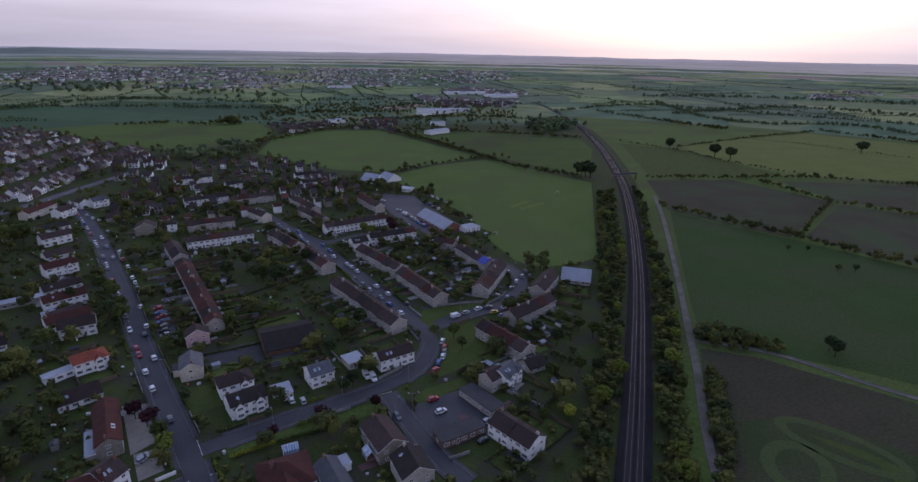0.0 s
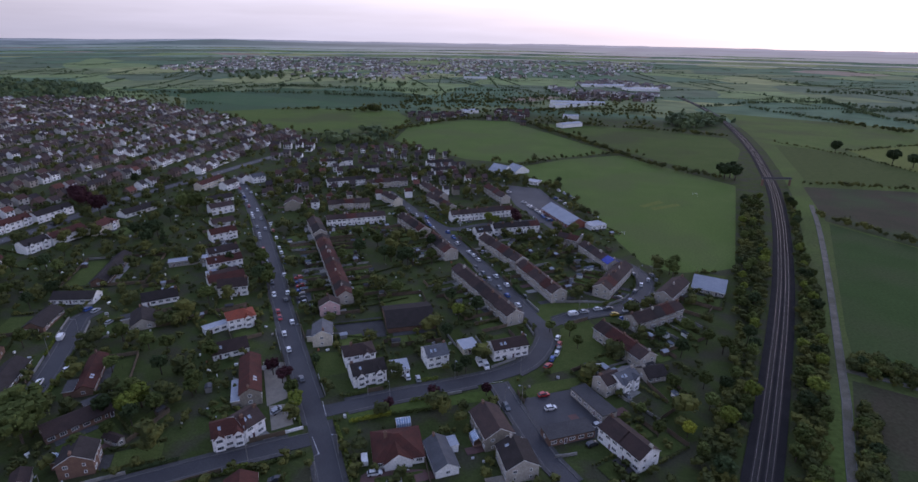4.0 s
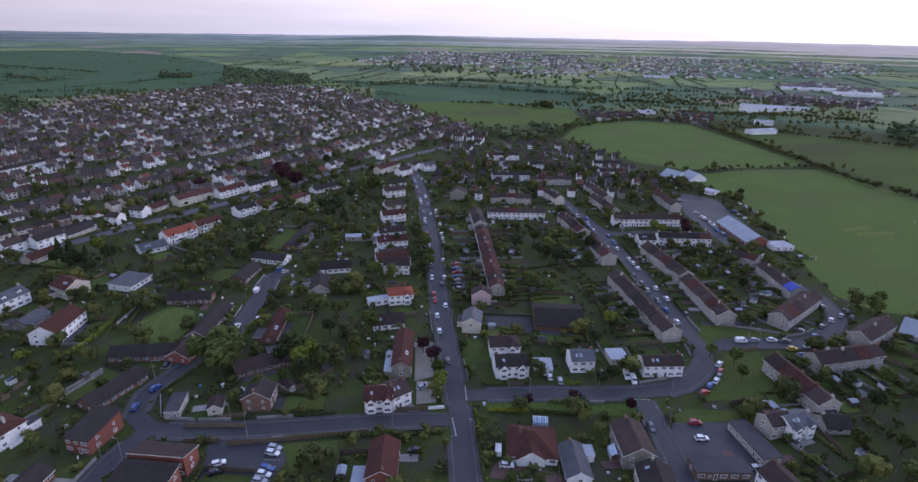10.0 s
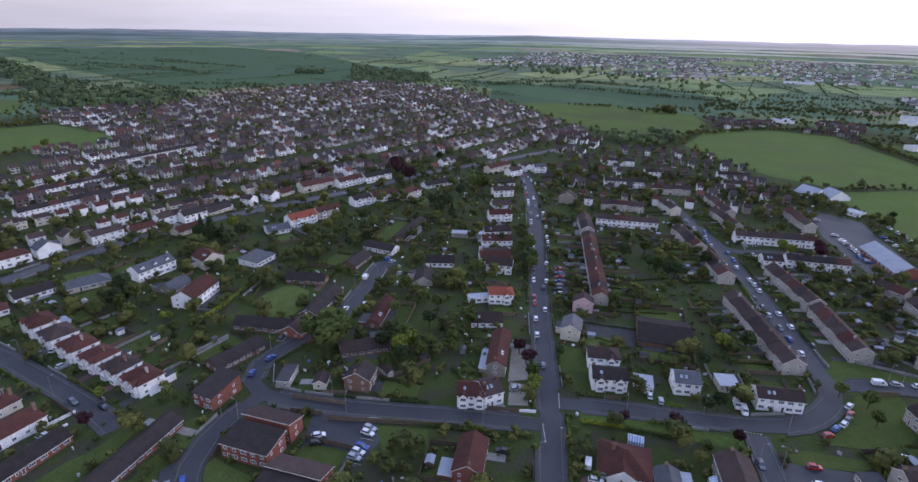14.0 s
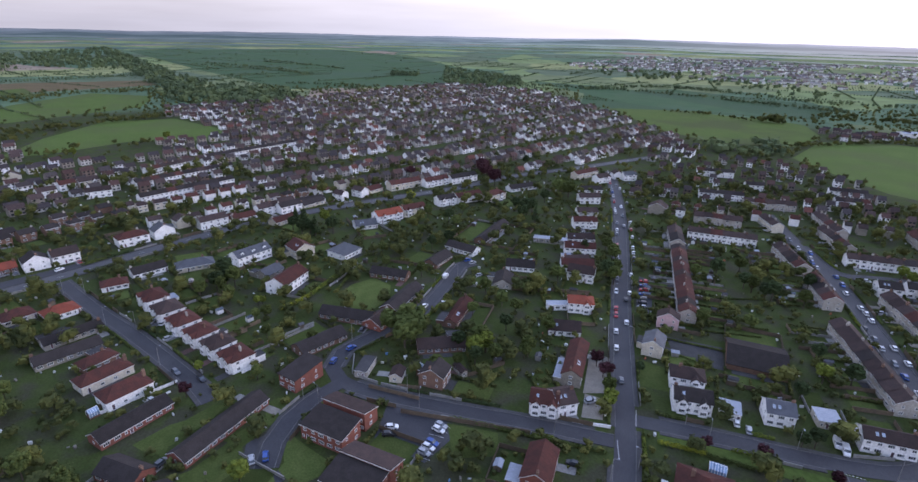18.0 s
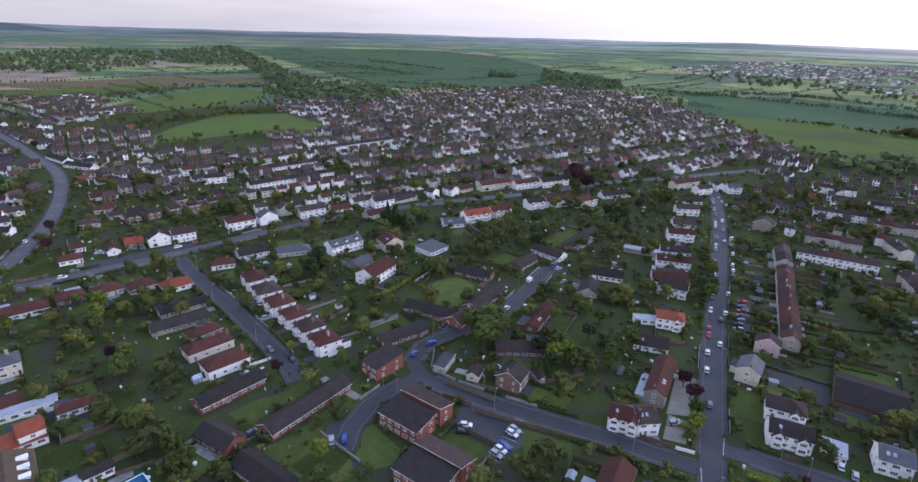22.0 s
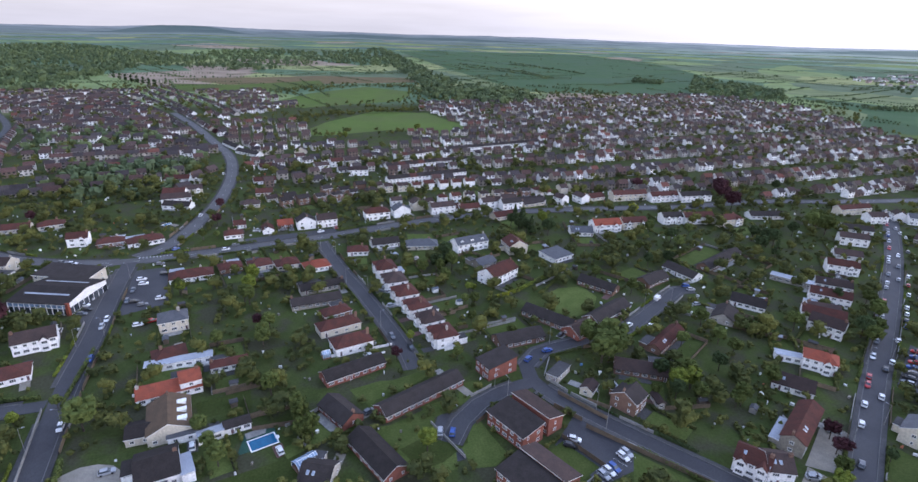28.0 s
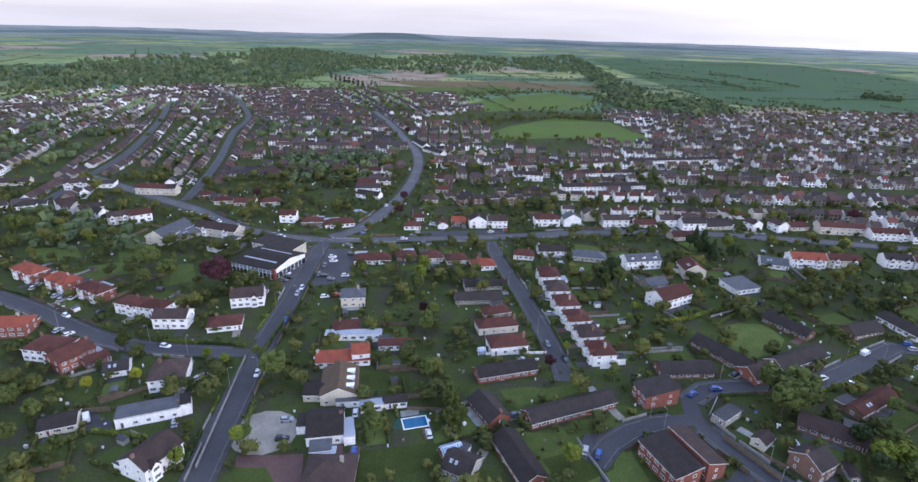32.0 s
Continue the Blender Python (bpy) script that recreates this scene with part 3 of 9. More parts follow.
def roof_faces(w, d, h, rise, shape, o=0.4):
    X, Y = w / 2 + (0.25 if shape == "gable" else o), d / 2 + o
    drop = rise * o / (d / 2)
    if shape == "hip":
        r = max(0.3, X - Y)
        v = [(-X, -Y, h - drop), (X, -Y, h - drop), (X, Y, h - drop), (-X, Y, h - drop), (-r, 0, h + rise), (r, 0, h + rise)]
        f = [(0, 1, 5, 4), (1, 2, 5), (2, 3, 4, 5), (3, 0, 4)]
    elif shape == "mono":
        v = [(-X, -Y, h + 0.1), (X, -Y, h + 0.1), (X, Y, h + rise), (-X, Y, h + rise)]
        f = [(0, 1, 2, 3)]
    elif shape == "flat":
        v = [(-X + 0.2, -Y + 0.2, h + 0.25), (X - 0.2, -Y + 0.2, h + 0.25), (X - 0.2, Y - 0.2, h + 0.25), (-X + 0.2, Y - 0.2, h + 0.25)]
        f = [(0, 1, 2, 3)]
    else:
        v = [(-X, -Y, h - drop), (X, -Y, h - drop), (X, 0, h + rise), (-X, 0, h + rise), (X, Y, h - drop), (-X, Y, h - drop)]
        f = [(0, 1, 2, 3), (3, 2, 4, 5)]
    v = [(x, y, z + 0.2) for x, y, z in v]
    return hull(v, f)


def free_of_roads(x, y):
    return not on_road(Vector((x, y, 0)), more=0.5)


def house(x, y, turn, w, d, storeys, wall, roof, shape="gable", stacks=1, rise=None, detail=2, name="house", label="", porch=0, group="", seedshift=0, bays=None, dormers=0, skylights=None, trim=None, extension=None):
    """A house whose front faces its own -y, turned by degrees about its middle."""
    rng = random.Random(int(x * 13 + y * 7) + seedshift)
    h = 2.35 * storeys + 0.1
    if rise is None:
        rise = {"gable": 0.58, "hip": 0.54, "mono": 0.15, "flat": 0.0}[shape] * d / 2
    a = radians(turn)
    lab = label or WALL_WORDS[wall] + (" two-storey" if storeys == 2 else " three-storey" if storeys > 2 else " single-storey") + " house with a " + ROOF_WORDS[roof] + " roof"
    m = Matrix.Translation((x, y, 0)) @ Matrix.Rotation(a, 4, "Z")
    plot((x, y, a, w / 2, d / 2))
    X, Y = w / 2, d / 2
    wv = [(-X, -Y, -0.3), (X, -Y, -0.3), (X, Y, -0.3), (-X, Y, -0.3), (-X, -Y, h), (X, -Y, h), (X, Y, h), (-X, Y, h)]
    wf = [(0, 1, 5, 4), (2, 3, 7, 6)]
    if shape == "gable":
        wv += [(-X, 0, h + rise), (X, 0, h + rise)]
        wf += [(1, 2, 6, 9, 5), (3, 0, 4, 8, 7)]
    elif shape == "mono":
        wv[6], wv[7] = (X, Y, h + rise), (-X, Y, h + rise)
        wf += [(1, 2, 6, 5), (3, 0, 4, 7)]
    else:
        wf += [(1, 2, 6, 5), (3, 0, 4, 7)]
    wme = mesh("wall", wv, wf, wall)
    if detail >= 2:
        top = new(name)
        top.empty_display_size = 0.1
        part("wall", wme, top)
    else:
        top = new(name, wme)
    top.matrix_world = m
    tagged(top, lab, "house" if name != "garage" else "garage", group)
    rv, rf = roof_faces(w, d, h, rise, shape)
    if trim is None:
        trim = wall in ("white_render", "cream_render", "pink_render") or rng.random() < 0.45
    slopes = {"hip": 4, "gable": 2}.get(shape, 1)
    part("roof", mesh("roof", rv, rf, [roof, "white_trim"], [1 if trim and k >= 2 * slopes else 0 for k in range(len(rf))]), top)
    if extension is None:
        extension = 1 if detail >= 2 and name == "house" and w > 7 and rng.random() < 0.6 else 0
    if extension and shape in ("gable", "hip"):
        ew, ed = w * rng.uniform(0.3, 0.55), rng.uniform(2.4, 4.0)
        ex = rng.choice((-1, 1)) * (X - ew / 2 - 0.3)
        if free_of_roads(x - math.sin(a) * (Y + ed), y + math.cos(a) * (Y + ed)):
            ev, ef = joined(box(ex - ew / 2, ex + ew / 2, Y - 0.1, Y + ed, -0.3, 2.45), box(ex - ew / 2 - 0.15, ex + ew / 2 + 0.15, Y + 0.02, Y + ed + 0.2, 2.45, 2.68))
            part("extension", mesh("extension", ev, ef, [wall, rng.choice(("flat_felt", "pale_roof", "flat_felt")), "white_trim"], [0] * 6 + [2, 1, 2, 2, 2, 2]), top, "single-storey flat-roofed rear extension")
    for k in range(stacks):
        cx = (X - 0.55) * (1 if k == 0 else -1) * (1 if rng.random() < 0.5 or stacks > 1 else -1)
        cm = rng.choice(["brown_brick", "grey_render", "brown_brick"])
        if shape == "hip":
            cx *= 0.5
        part("chimney", CHIMNEYS[cm], top, at=(cx, rng.choice((-0.5, 0.5)) if shape != "hip" else 0.6, h + rise - 0.35))
    # the town side of the house, which carries the windows
    eye = Vector((math.cos(-a) * -x - math.sin(-a) * -y, math.sin(-a) * -x + math.cos(-a) * -y, 0))
    if detail >= 1:
        n = max(1, round(w / (3.0 if detail >= 2 else 4.0)))
        for s in (-1, 1):
            if (eye.y * s < Y) and detail < 3:
                continue
            dk = rng.randrange(n)
            for fl in range(storeys):
                for k in range(n):
                    px = -X + w * (k + 0.5) / n
                    z = fl * 2.4 + 0.85
                    tr = 0 if s < 0 else math.pi
                    if fl == 0 and k == dk and s < 0:
                        part("door", DOOR, top, at=(px + 0.9, s * Y, 0.05), turn=tr)
                        if w / n > 3:
                            part("window", WIN_SMALL, top, at=(px - 0.7, s * Y, z), turn=tr)
                    else:
                        part("window", WIN_WIDE if fl == 0 or rng.random() < 0.4 else WIN_MID, top, at=(px, s * Y, z), turn=tr)
        for s in (-1, 1):
            if eye.x * s < X or (detail < 2):
                continue
            for fl in range(storeys):
                for k in range(1 if d < 8 else 2):
                    part("window", WIN_MID if rng.random() < 0.6 else WIN_SMALL, top, at=(s * X, (0.2 if d < 8 else (k - 0.5) * d * 0.5), fl * 2.4 + 0.9), turn=s * math.pi / 2)
    if bays is None:
        bays = rng.choice((0, 0, 1, 2)) if detail >= 1 and name == "house" and storeys == 2 and wall in ("white_render", "cream_render") and w > 7 else 0
    for k in range(bays):
        bx = (0 if bays == 1 else (-1 if k == 0 else 1) * (w / 4 + 0.3)) + (w * 0.22 if bays == 1 else 0)
        g, dp, hh = 1.35, 0.9, h - 0.15
        v = [(bx - g, -Y - dp, -0.2), (bx + g, -Y - dp, -0.2), (bx + g, -Y + 0.1, -0.2), (bx - g, -Y + 0.1, -0.2), (bx - g, -Y - dp, hh), (bx + g, -Y - dp, hh), (bx + g, -Y + 0.1, hh), (bx - g, -Y + 0.1, hh), (bx, -Y - dp, hh + 1.3), (bx, -Y + 0.1, hh + 1.3)]
        bay = part("bay", mesh("bay", v, [(0, 1, 5, 8, 4), (1, 2, 6, 5), (3, 0, 4, 7)], "white_render"), top)
        back = -Y + min(Y, 1.6)
        rv, rf = hull([(bx - g - 0.2, -Y - dp - 0.25, hh + 0.02), (bx - g - 0.2, back, hh + 0.02), (bx, back, hh + 1.5), (bx, -Y - dp - 0.25, hh + 1.5), (bx + g + 0.2, back, hh + 0.02), (bx + g + 0.2, -Y - dp - 0.25, hh + 0.02)], [(0, 3, 2, 1), (3, 5, 4, 2)])
        part("gable_roof", mesh("gable_roof", rv, rf, roof), bay)
        for fl in range(storeys):
            part("window", WIN_WIDE, bay, at=(bx, -Y - dp, fl * 2.4 + 0.8))
    for k in range(dormers):
        dx = -X + w * (k + 0.5) / dormers
        v = [(dx - 0.8, -Y * 0.75, h + 0.2), (dx + 0.8, -Y * 0.75, h + 0.2), (dx + 0.8, 0, h + 0.2), (dx - 0.8, 0, h + 0.2), (dx - 0.8, -Y * 0.75, h + rise * 0.62), (dx + 0.8, -Y * 0.75, h + rise * 0.62), (dx + 0.8, 0, h + rise * 0.62), (dx - 0.8, 0, h + rise * 0.62), (dx, -Y * 0.75, h + rise * 0.62 + 0.6), (dx, 0, h + rise * 0.62 + 0.6)]
        dorm = part("dormer", mesh("dormer", v, [(0, 1, 5, 8, 4), (1, 2, 6, 5), (3, 0, 4, 7), (5, 6, 9, 8), (7, 4, 8, 9)], ["white_trim", roof], [0, 0, 0, 1, 1]), top)
        part("window", WIN_SMALL, dorm, at=(dx, -Y * 0.75, h + rise * 0.62 - 1.0))
    if skylights is None:
        skylights = rng.choice((0, 0, 0, 1, 2)) if detail >= 2 and shape == "gable" and name == "house" else 0
    for k in range(skylights):
        t = math.atan2(rise, Y)
        ob = part("skylight", SKYLIGHT, top, at=(-X * 0.5 + k * 1.6, (-1 if eye.y < 0 else 1) * Y * 0.5, h + rise * 0.5 + 0.27))
        ob.rotation_euler = ((t if eye.y < 0 else -t), 0, 0)
    if porch:
        v, f = box(-porch, porch, -Y - 1.6, -Y, 0, 2.5)
        part("porch", mesh("porch", v, f, "white_render"), top)
    return top


def compound(label, *vols, name="house", dormers=0):
    """One house of several joined blocks: (x, y, turn, width, depth, eaves, shape, rise, wall, roof) each."""
    x0, y0 = vols[0][:2]
    top = new(name)
    top.empty_display_size = 0.1
    top.matrix_world = Matrix.Translation((x0, y0, 0))
    for i, (x, y, turn, w, d, h, shape, rise, wall, roof) in enumerate(vols):
        a, X, Y = radians(turn), w / 2, d / 2
        v = [(-X, -Y, -0.3), (X, -Y, -0.3), (X, Y, -0.3), (-X, Y, -0.3), (-X, -Y, h), (X, -Y, h), (X, Y, h), (-X, Y, h)]
        f = [(0, 1, 5, 4), (2, 3, 7, 6), (1, 2, 6, 5), (3, 0, 4, 7)]
        if shape == "gable":
            v += [(-X, 0, h + rise), (X, 0, h + rise)]
            f = f[:2] + [(1, 2, 6, 9, 5), (3, 0, 4, 8, 7)]
        elif shape == "mono":
            v[6], v[7] = (X, Y, h + rise), (-X, Y, h + rise)
        block = part("wall", mesh("wall", v, f, wall), top, at=(x - x0, y - y0, 0), turn=a)
        rv, rf = roof_faces(w, d, h, rise, shape, 0.35)
        n = {"hip": 4, "gable": 2}.get(shape, 1) * 2
        part("roof", mesh("roof", rv, rf, [roof, "white_trim"], [0 if k < n else 1 for k in range(len(rf))]), top, at=(x - x0, y - y0, 0), turn=a)
        for fl in range(max(1, int(h / 2.3))):
            for px, py, tr, L in ((0, -Y, 0, w), (X, 0, math.pi / 2, d), (-X, 0, -math.pi / 2, d)):
                m = int(L / 3.4)
                for k in range(m):
                    o = L * ((k + 0.5) / m - 0.5)
                    door = fl == 0 and k == 0 and py and i == 0
                    part("door" if door else "window", DOOR if door else WIN_MID, block, at=(px + (o if py else 0), py + (0 if py else o), 0.05 if door else fl * 2.4 + 0.85), turn=tr)
        if i == 0:
            part("chimney", CHIMNEYS["brown_brick"], top, at=(x - x0 + math.cos(a) * (X - 0.7), y - y0 + math.sin(a) * (X - 0.7), h + rise - 0.35), turn=a)
            for k in range(dormers):
                dx = -X + w * (k + 0.8) / (dormers + 0.9)
                dv, df = joined(box(dx - 0.8, dx + 0.8, -Y * 0.8, -Y * 0.2, h + 0.2, h + rise * 0.62), box(dx - 0.95, dx + 0.95, -Y * 0.86, -Y * 0.15, h + rise * 0.62, h + rise * 0.62 + 0.14))
                dm = part("dormer", mesh("dormer", dv, df, "white_trim"), top, "white flat-topped dormer", at=(x - x0, y - y0, 0), turn=a)
                part("window", WIN_SMALL, dm, at=(dx, -Y * 0.8, h + 0.35))
        plot((x, y, a, X, Y))
    return tagged(top, label, "house")


def terrace(x0, y0, x1, y1, n, d, storeys, wall, roof, shape="gable", detail=2, group="terraced houses", walls=(), last_roof=""):
    """n joined houses; the front's foot runs from the first point to the second, with the houses to the left of that way."""
    L = math.hypot(x1 - x0, y1 - y0)
    t = math.degrees(math.atan2(y1 - y0, x1 - x0))
    ux, uy = (x1 - x0) / L, (y1 - y0) / L
    rng = random.Random(int(x0 * 3 + y0))
    for k in range(n):
        s = L * (k + 0.5) / n
        own = roof if rng.random() < 0.62 else rng.choice(("dark_tile", "brown_tile", "red_tile"))
        wl_ = walls[k % len(walls)] if walls else wall
        house(x0 + ux * s - uy * d / 2, y0 + uy * s + ux * d / 2, t, L / n, d, storeys, wl_, last_roof if last_roof and k == n - 1 else own, "gable", 1, detail=detail, name="terraced_house", group=group, seedshift=k)


# roads and railway
paves = []
paves.append(road('main_road', 6.3, 'long straight grey asphalt street lined with parked cars', (-54.4, 97.5), (-61.6, 107.8), (-75, 126.8), (-96.3, 154.1), (-126.7, 193.8), (-156.8, 234.8), (-193.9, 283.6), (-233.8, 332.8), (-291.2, 399.3)))
paves.append(road('through_road', 7.4, 'wide asphalt through road crossing the town', (-394.6, -324.9), (-347.8, -237.7), (-329.5, -201.9), (-302, -160.5), (-289.4, -129.5), (-286.7, -97.1), (-294.9, -50.6), (-306.8, 0.7), (-321.7, 50.8), (-332.1, 112.3), (-331.2, 176.6), (-322.9, 265.4), (-324.9, 254.9), (-327.1, 320.1), (-317.9, 379), (-311.2, 443.7), (-304.4, 510), line=True, mat='worn_asphalt'))
paves.append(road('station_road', 7.5, 'asphalt road curving up the hill from the crossroads', (-291.5, -96.8), (-306.6, -85.1), (-343, -76.6), (-389.7, -71.1), (-459.8, -72.3), (-531.2, -83.5), (-601.8, -107.8), (-700.7, -143.7), (-810.1, -190.5), line=True, mat='worn_asphalt'))
paves.append(road('lane_road', 6.9, 'asphalt road sloping away from the crossroads between hedges', (-284.6, -98.1), (-245.3, -94.7), (-210.4, -90.5), (-178.4, -87.6), (-142.3, -82.3), (-114, -77.7), (-101.8, -75.5)))
paves.append(road('side_street', 5.7, 'narrow asphalt side street with parked cars', (-204.4, -240), (-197.6, -216.7), (-189.3, -193.2), (-177.2, -165.4), (-169.1, -142.6), (-166.9, -117.9), (-168.4, -90.2)))
paves.append(road('villa_street', 5.3, 'straight asphalt street between villas', (-298, -4.1), (-259.1, 5.1), (-229.7, 13.6), (-196.9, 21.9), (-175, 26.6), (-164.8, 27.6)))
paves.append(road('close_road', 5.8, 'asphalt estate road curving past brick flats', (-73.8, 119.5), (-93.5, 105.5), (-117.3, 87.2), (-137.8, 72.6), (-150.4, 67), (-158.6, 68.1), (-166.2, 76.1), (-169.9, 92.6), (-174.5, 116.2), (-190.7, 143), (-204.2, 163.1), (-203.9, 170.7)))
paves.append(road('flats_drive', 5.7, 'asphalt drive to the parking court of the flats', (-149.1, 67), (-145.6, 54.1), (-141.1, 45.2), (-133.9, 37.1), (-125.4, 31.5), pave=1.2))
paves.append(road('crescent_road', 6.0, 'asphalt road bending round past semi-detached houses', (-75.8, 132.5), (-63.2, 141.4), (-47.4, 151.7), (-31.9, 161.6), (-18.8, 171.9), (-11.8, 183.6), (-9.3, 198.5), (-11.5, 207.9), (-18.3, 216.8), (-30.6, 234.8), (-50.2, 264.6), (-80.4, 306.7), (-107.1, 338), (-128.8, 363.5), (-151.3, 391.2)))
paves.append(road('green_road', 5.7, 'asphalt road past a small green with parked cars', (-10.4, 208.4), (-1.7, 218.3), (11.2, 226.9), (23.2, 234.7), (32.5, 253.5), (34.1, 268.9), (28.5, 283.6), (15.7, 294.7)))
paves.append(road('garage_road', 5.3, 'narrow asphalt lane to a garage court', (-23.3, 162.4), (-16.2, 150.6), (-8.8, 138.8), (-1.5, 127.8), (4.6, 121.2), pave=1.2))
paves.append(road('cut_road', 5.3, 'short asphalt road across the estate', (-111.2, 344.8), (-82.5, 317.3), (-62.7, 330.8), (-42.2, 343.4), (-24.3, 351.2), pave=1.2))
paves.append(road('field_track', 2.8, 'pale dusty farm track beside the railway', (74.5, 117.3), (78.3, 133.3), (85.3, 156.1), (93.8, 181.5), (99.7, 201.7), (112.6, 244.8), (135.2, 322.2), (155, 394.2), (167.6, 446.8), pave=0, mat='dirt_track'))
paves.append(road('farm_track', 2.5, 'pale farm track between dark fields', (100.1, 204.1), (118.1, 198.9), (135.2, 190.3), (149.8, 177.1), (165.6, 164), (183.7, 153.7), pave=0, mat='dirt_track'))
paves.append(road('estate_street', 5.3, 'asphalt estate street far off', (-317.3, -302.9), (-333, -305.7), (-391.3, -322.4), (-479.7, -348.7), (-630.2, -415.4), (-798.4, -500.5), pave=1.2))
paves.append(road('estate_street', 5.3, 'asphalt estate street far off', (-345.9, -216.1), (-390.9, -229.1), (-468.8, -254.8), (-603.2, -306.1), (-719.6, -341.9), (-894, -446.7), (-1034.3, -560.8), pave=1.2))
for pv in paves:
    pavements(*pv)

# railway: ballast bed, two tracks, a footbridge
RAIL = smooth_line([(49.4, 116.9), (55.7, 135.4), (62.5, 155.5), (75, 193.9), (90.9, 244), (107.5, 300.6), (129.7, 385.1), (150.2, 476.4), (163.9, 558.3), (178.8, 666.3), (192, 809.1), (198.1, 969.8), (193.8, 1132.1), (177.4, 1308.6)], 8.0)
v, f = strip(RAIL, -5.2, 5.2, 0.0, 0.35)
tagged(new("railway_bed", mesh("railway_bed", v, f, "ballast")), "dark stone ballast bed of the railway", "railway", kind="structure")
for off in (-2.42, -0.98, 0.98, 2.42):
    v, f = strip(RAIL, off - 0.04, off + 0.04, 0.35, 0.62)
    tagged(new("rail", mesh("rail", v, f, "steel_rail")), "worn steel rail on the ballast", "rail", kind="structure")
SLEEP = [q for q in smooth_line([(p.x, p.y) for p in RAIL[:26]], 0.9)]
pieces = []
nrm = sides(SLEEP)
for p, n in zip(SLEEP, nrm):
    d = Vector((n.y, -n.x, 0)) * 0.13
    for off in (-1.7, 1.7):
        c = p + n * off
        q = [c - n * 1.25 - d, c + n * 1.25 - d, c + n * 1.25 + d, c - n * 1.25 + d]
        pieces.append(([(w.x, w.y, z) for z in (0.3, 0.42) for w in q], [(4, 5, 6, 7), (0, 1, 5, 4), (1, 2, 6, 5), (2, 3, 7, 6), (3, 0, 4, 7)]))
v, f = joined(*pieces)
tagged(new("sleepers", mesh("sleepers", v, f, "sleeper")), "grey concrete sleepers under the rails", "railway sleepers", kind="stuff")

# fields
field('pasture', 'meadow', 'wide rough pasture east of the railway', (60, 112), (75, 150), (100, 230), (120, 300), (142, 385), (163, 476), (178, 560), (193, 668), (206, 810), (212, 970), (205, 1030), (500, 905), (780, 680), (960, 390), (1030, 80), (500, 60), (200, 60))
field('playing_field', 'pitch_grass', 'mown green playing field with a worn cricket square', (-68.9, 501.8), (-24.6, 557), (31.8, 596.8), (124.5, 492.6), (83.6, 299.5), (69.5, 289.6), (50.1, 283.4), (34.5, 292.6), (19.5, 333.2), (4.6, 385.3), (-19.2, 434.3))
field('pasture', 'pitch_grass', 'green pasture field inside hedges', (-223.7, 607.6), (-244.6, 735), (-188.2, 797.6), (-117.3, 806.6), (25.8, 610), (-25, 566), (-74.7, 524.5), (-118.6, 529), (-173.2, 568.5))
field('pasture', 'meadow', 'green pasture beside the railway', (-78, 799.5), (15.7, 799.3), (100.1, 792.3), (167.8, 751.6), (167.5, 673.4), (128.5, 522.4), (74.5, 574.7), (45.7, 611.9))
field('meadow', 'meadow', 'rough green meadow beyond the houses', (-542.5, 736.2), (-505.4, 818.9), (-371.3, 872.4), (-311.4, 859.3), (-256.2, 771.6), (-246.4, 672.9), (-274.1, 669.9), (-328.7, 635), (-434.6, 674.5))
field('crop_field', 'barley', 'dark blue-green field of young barley', (-780.9, 948.5), (-707.4, 1161.3), (-375.9, 1148.2), (-322.6, 934.1), (-377, 886.5), (-505.4, 818.9), (-553.3, 751.5), (-626.5, 753.5))
field('barley_field', 'barley', 'wide dark green barley field behind the houses', (-2819.9, 396.5), (-3679.7, 1438.1), (-2165.6, 1406.1), (-975.9, 959), (-965.4, 879.7), (-1037.1, 633.8), (-1079.5, 408.6), (-1666, 394.1))
field('barley_field', 'barley', 'wide dark green barley field behind the houses', (-1019.4, 1005.3), (-836.6, 1069.1), (-381.8, 908.4), (-516.9, 846.6), (-597.1, 848.8))
field('meadow', 'meadow', 'rough green meadow beyond the houses', (-575.4, 757.5), (-473.9, 859.2), (-294.9, 810.5), (-249.9, 669), (-313.7, 618.9), (-405.7, 646.4))
field('ploughed_field', 'ploughed', 'brown field beside the railway', (180.5, 506.3), (265.6, 515.2), (311.8, 437.5), (223.5, 343.6), (195.6, 367.6), (163.7, 405.8))
field('ploughed_field', 'ploughed', 'brown field beyond a hedge', (313.3, 428.6), (355.4, 401.3), (387.1, 371.3), (296, 273.8), (256, 307.3), (233.6, 344.1))
field('ploughed_field', 'ploughed', 'brown strip of field by the hedge', (308.8, 511.1), (435.4, 501.5), (363.4, 411.4), (319.5, 441.7))
field('crop_field', 'dark_crop', 'green field beside the farm track', (163.6, 399.4), (180.4, 380.7), (232.7, 326.9), (265.8, 289.2), (288.4, 265.7), (191.4, 161.9), (154, 183.2), (105.7, 204.3), (114.4, 238.3))
field('ploughed_field', 'ploughed', 'dark brown field beside the track', (101.4, 197), (123.2, 189.9), (163.4, 161.2), (179.4, 149), (141.7, 108.7), (70.1, 107.5))
field('pasture', 'paddock_turf', 'mown paddock with curved stripes', (95.4, 150.1), (109.6, 152.9), (130, 145), (142.2, 134.6), (134.4, 118.4), (110.7, 108.2), (78.5, 107.7))
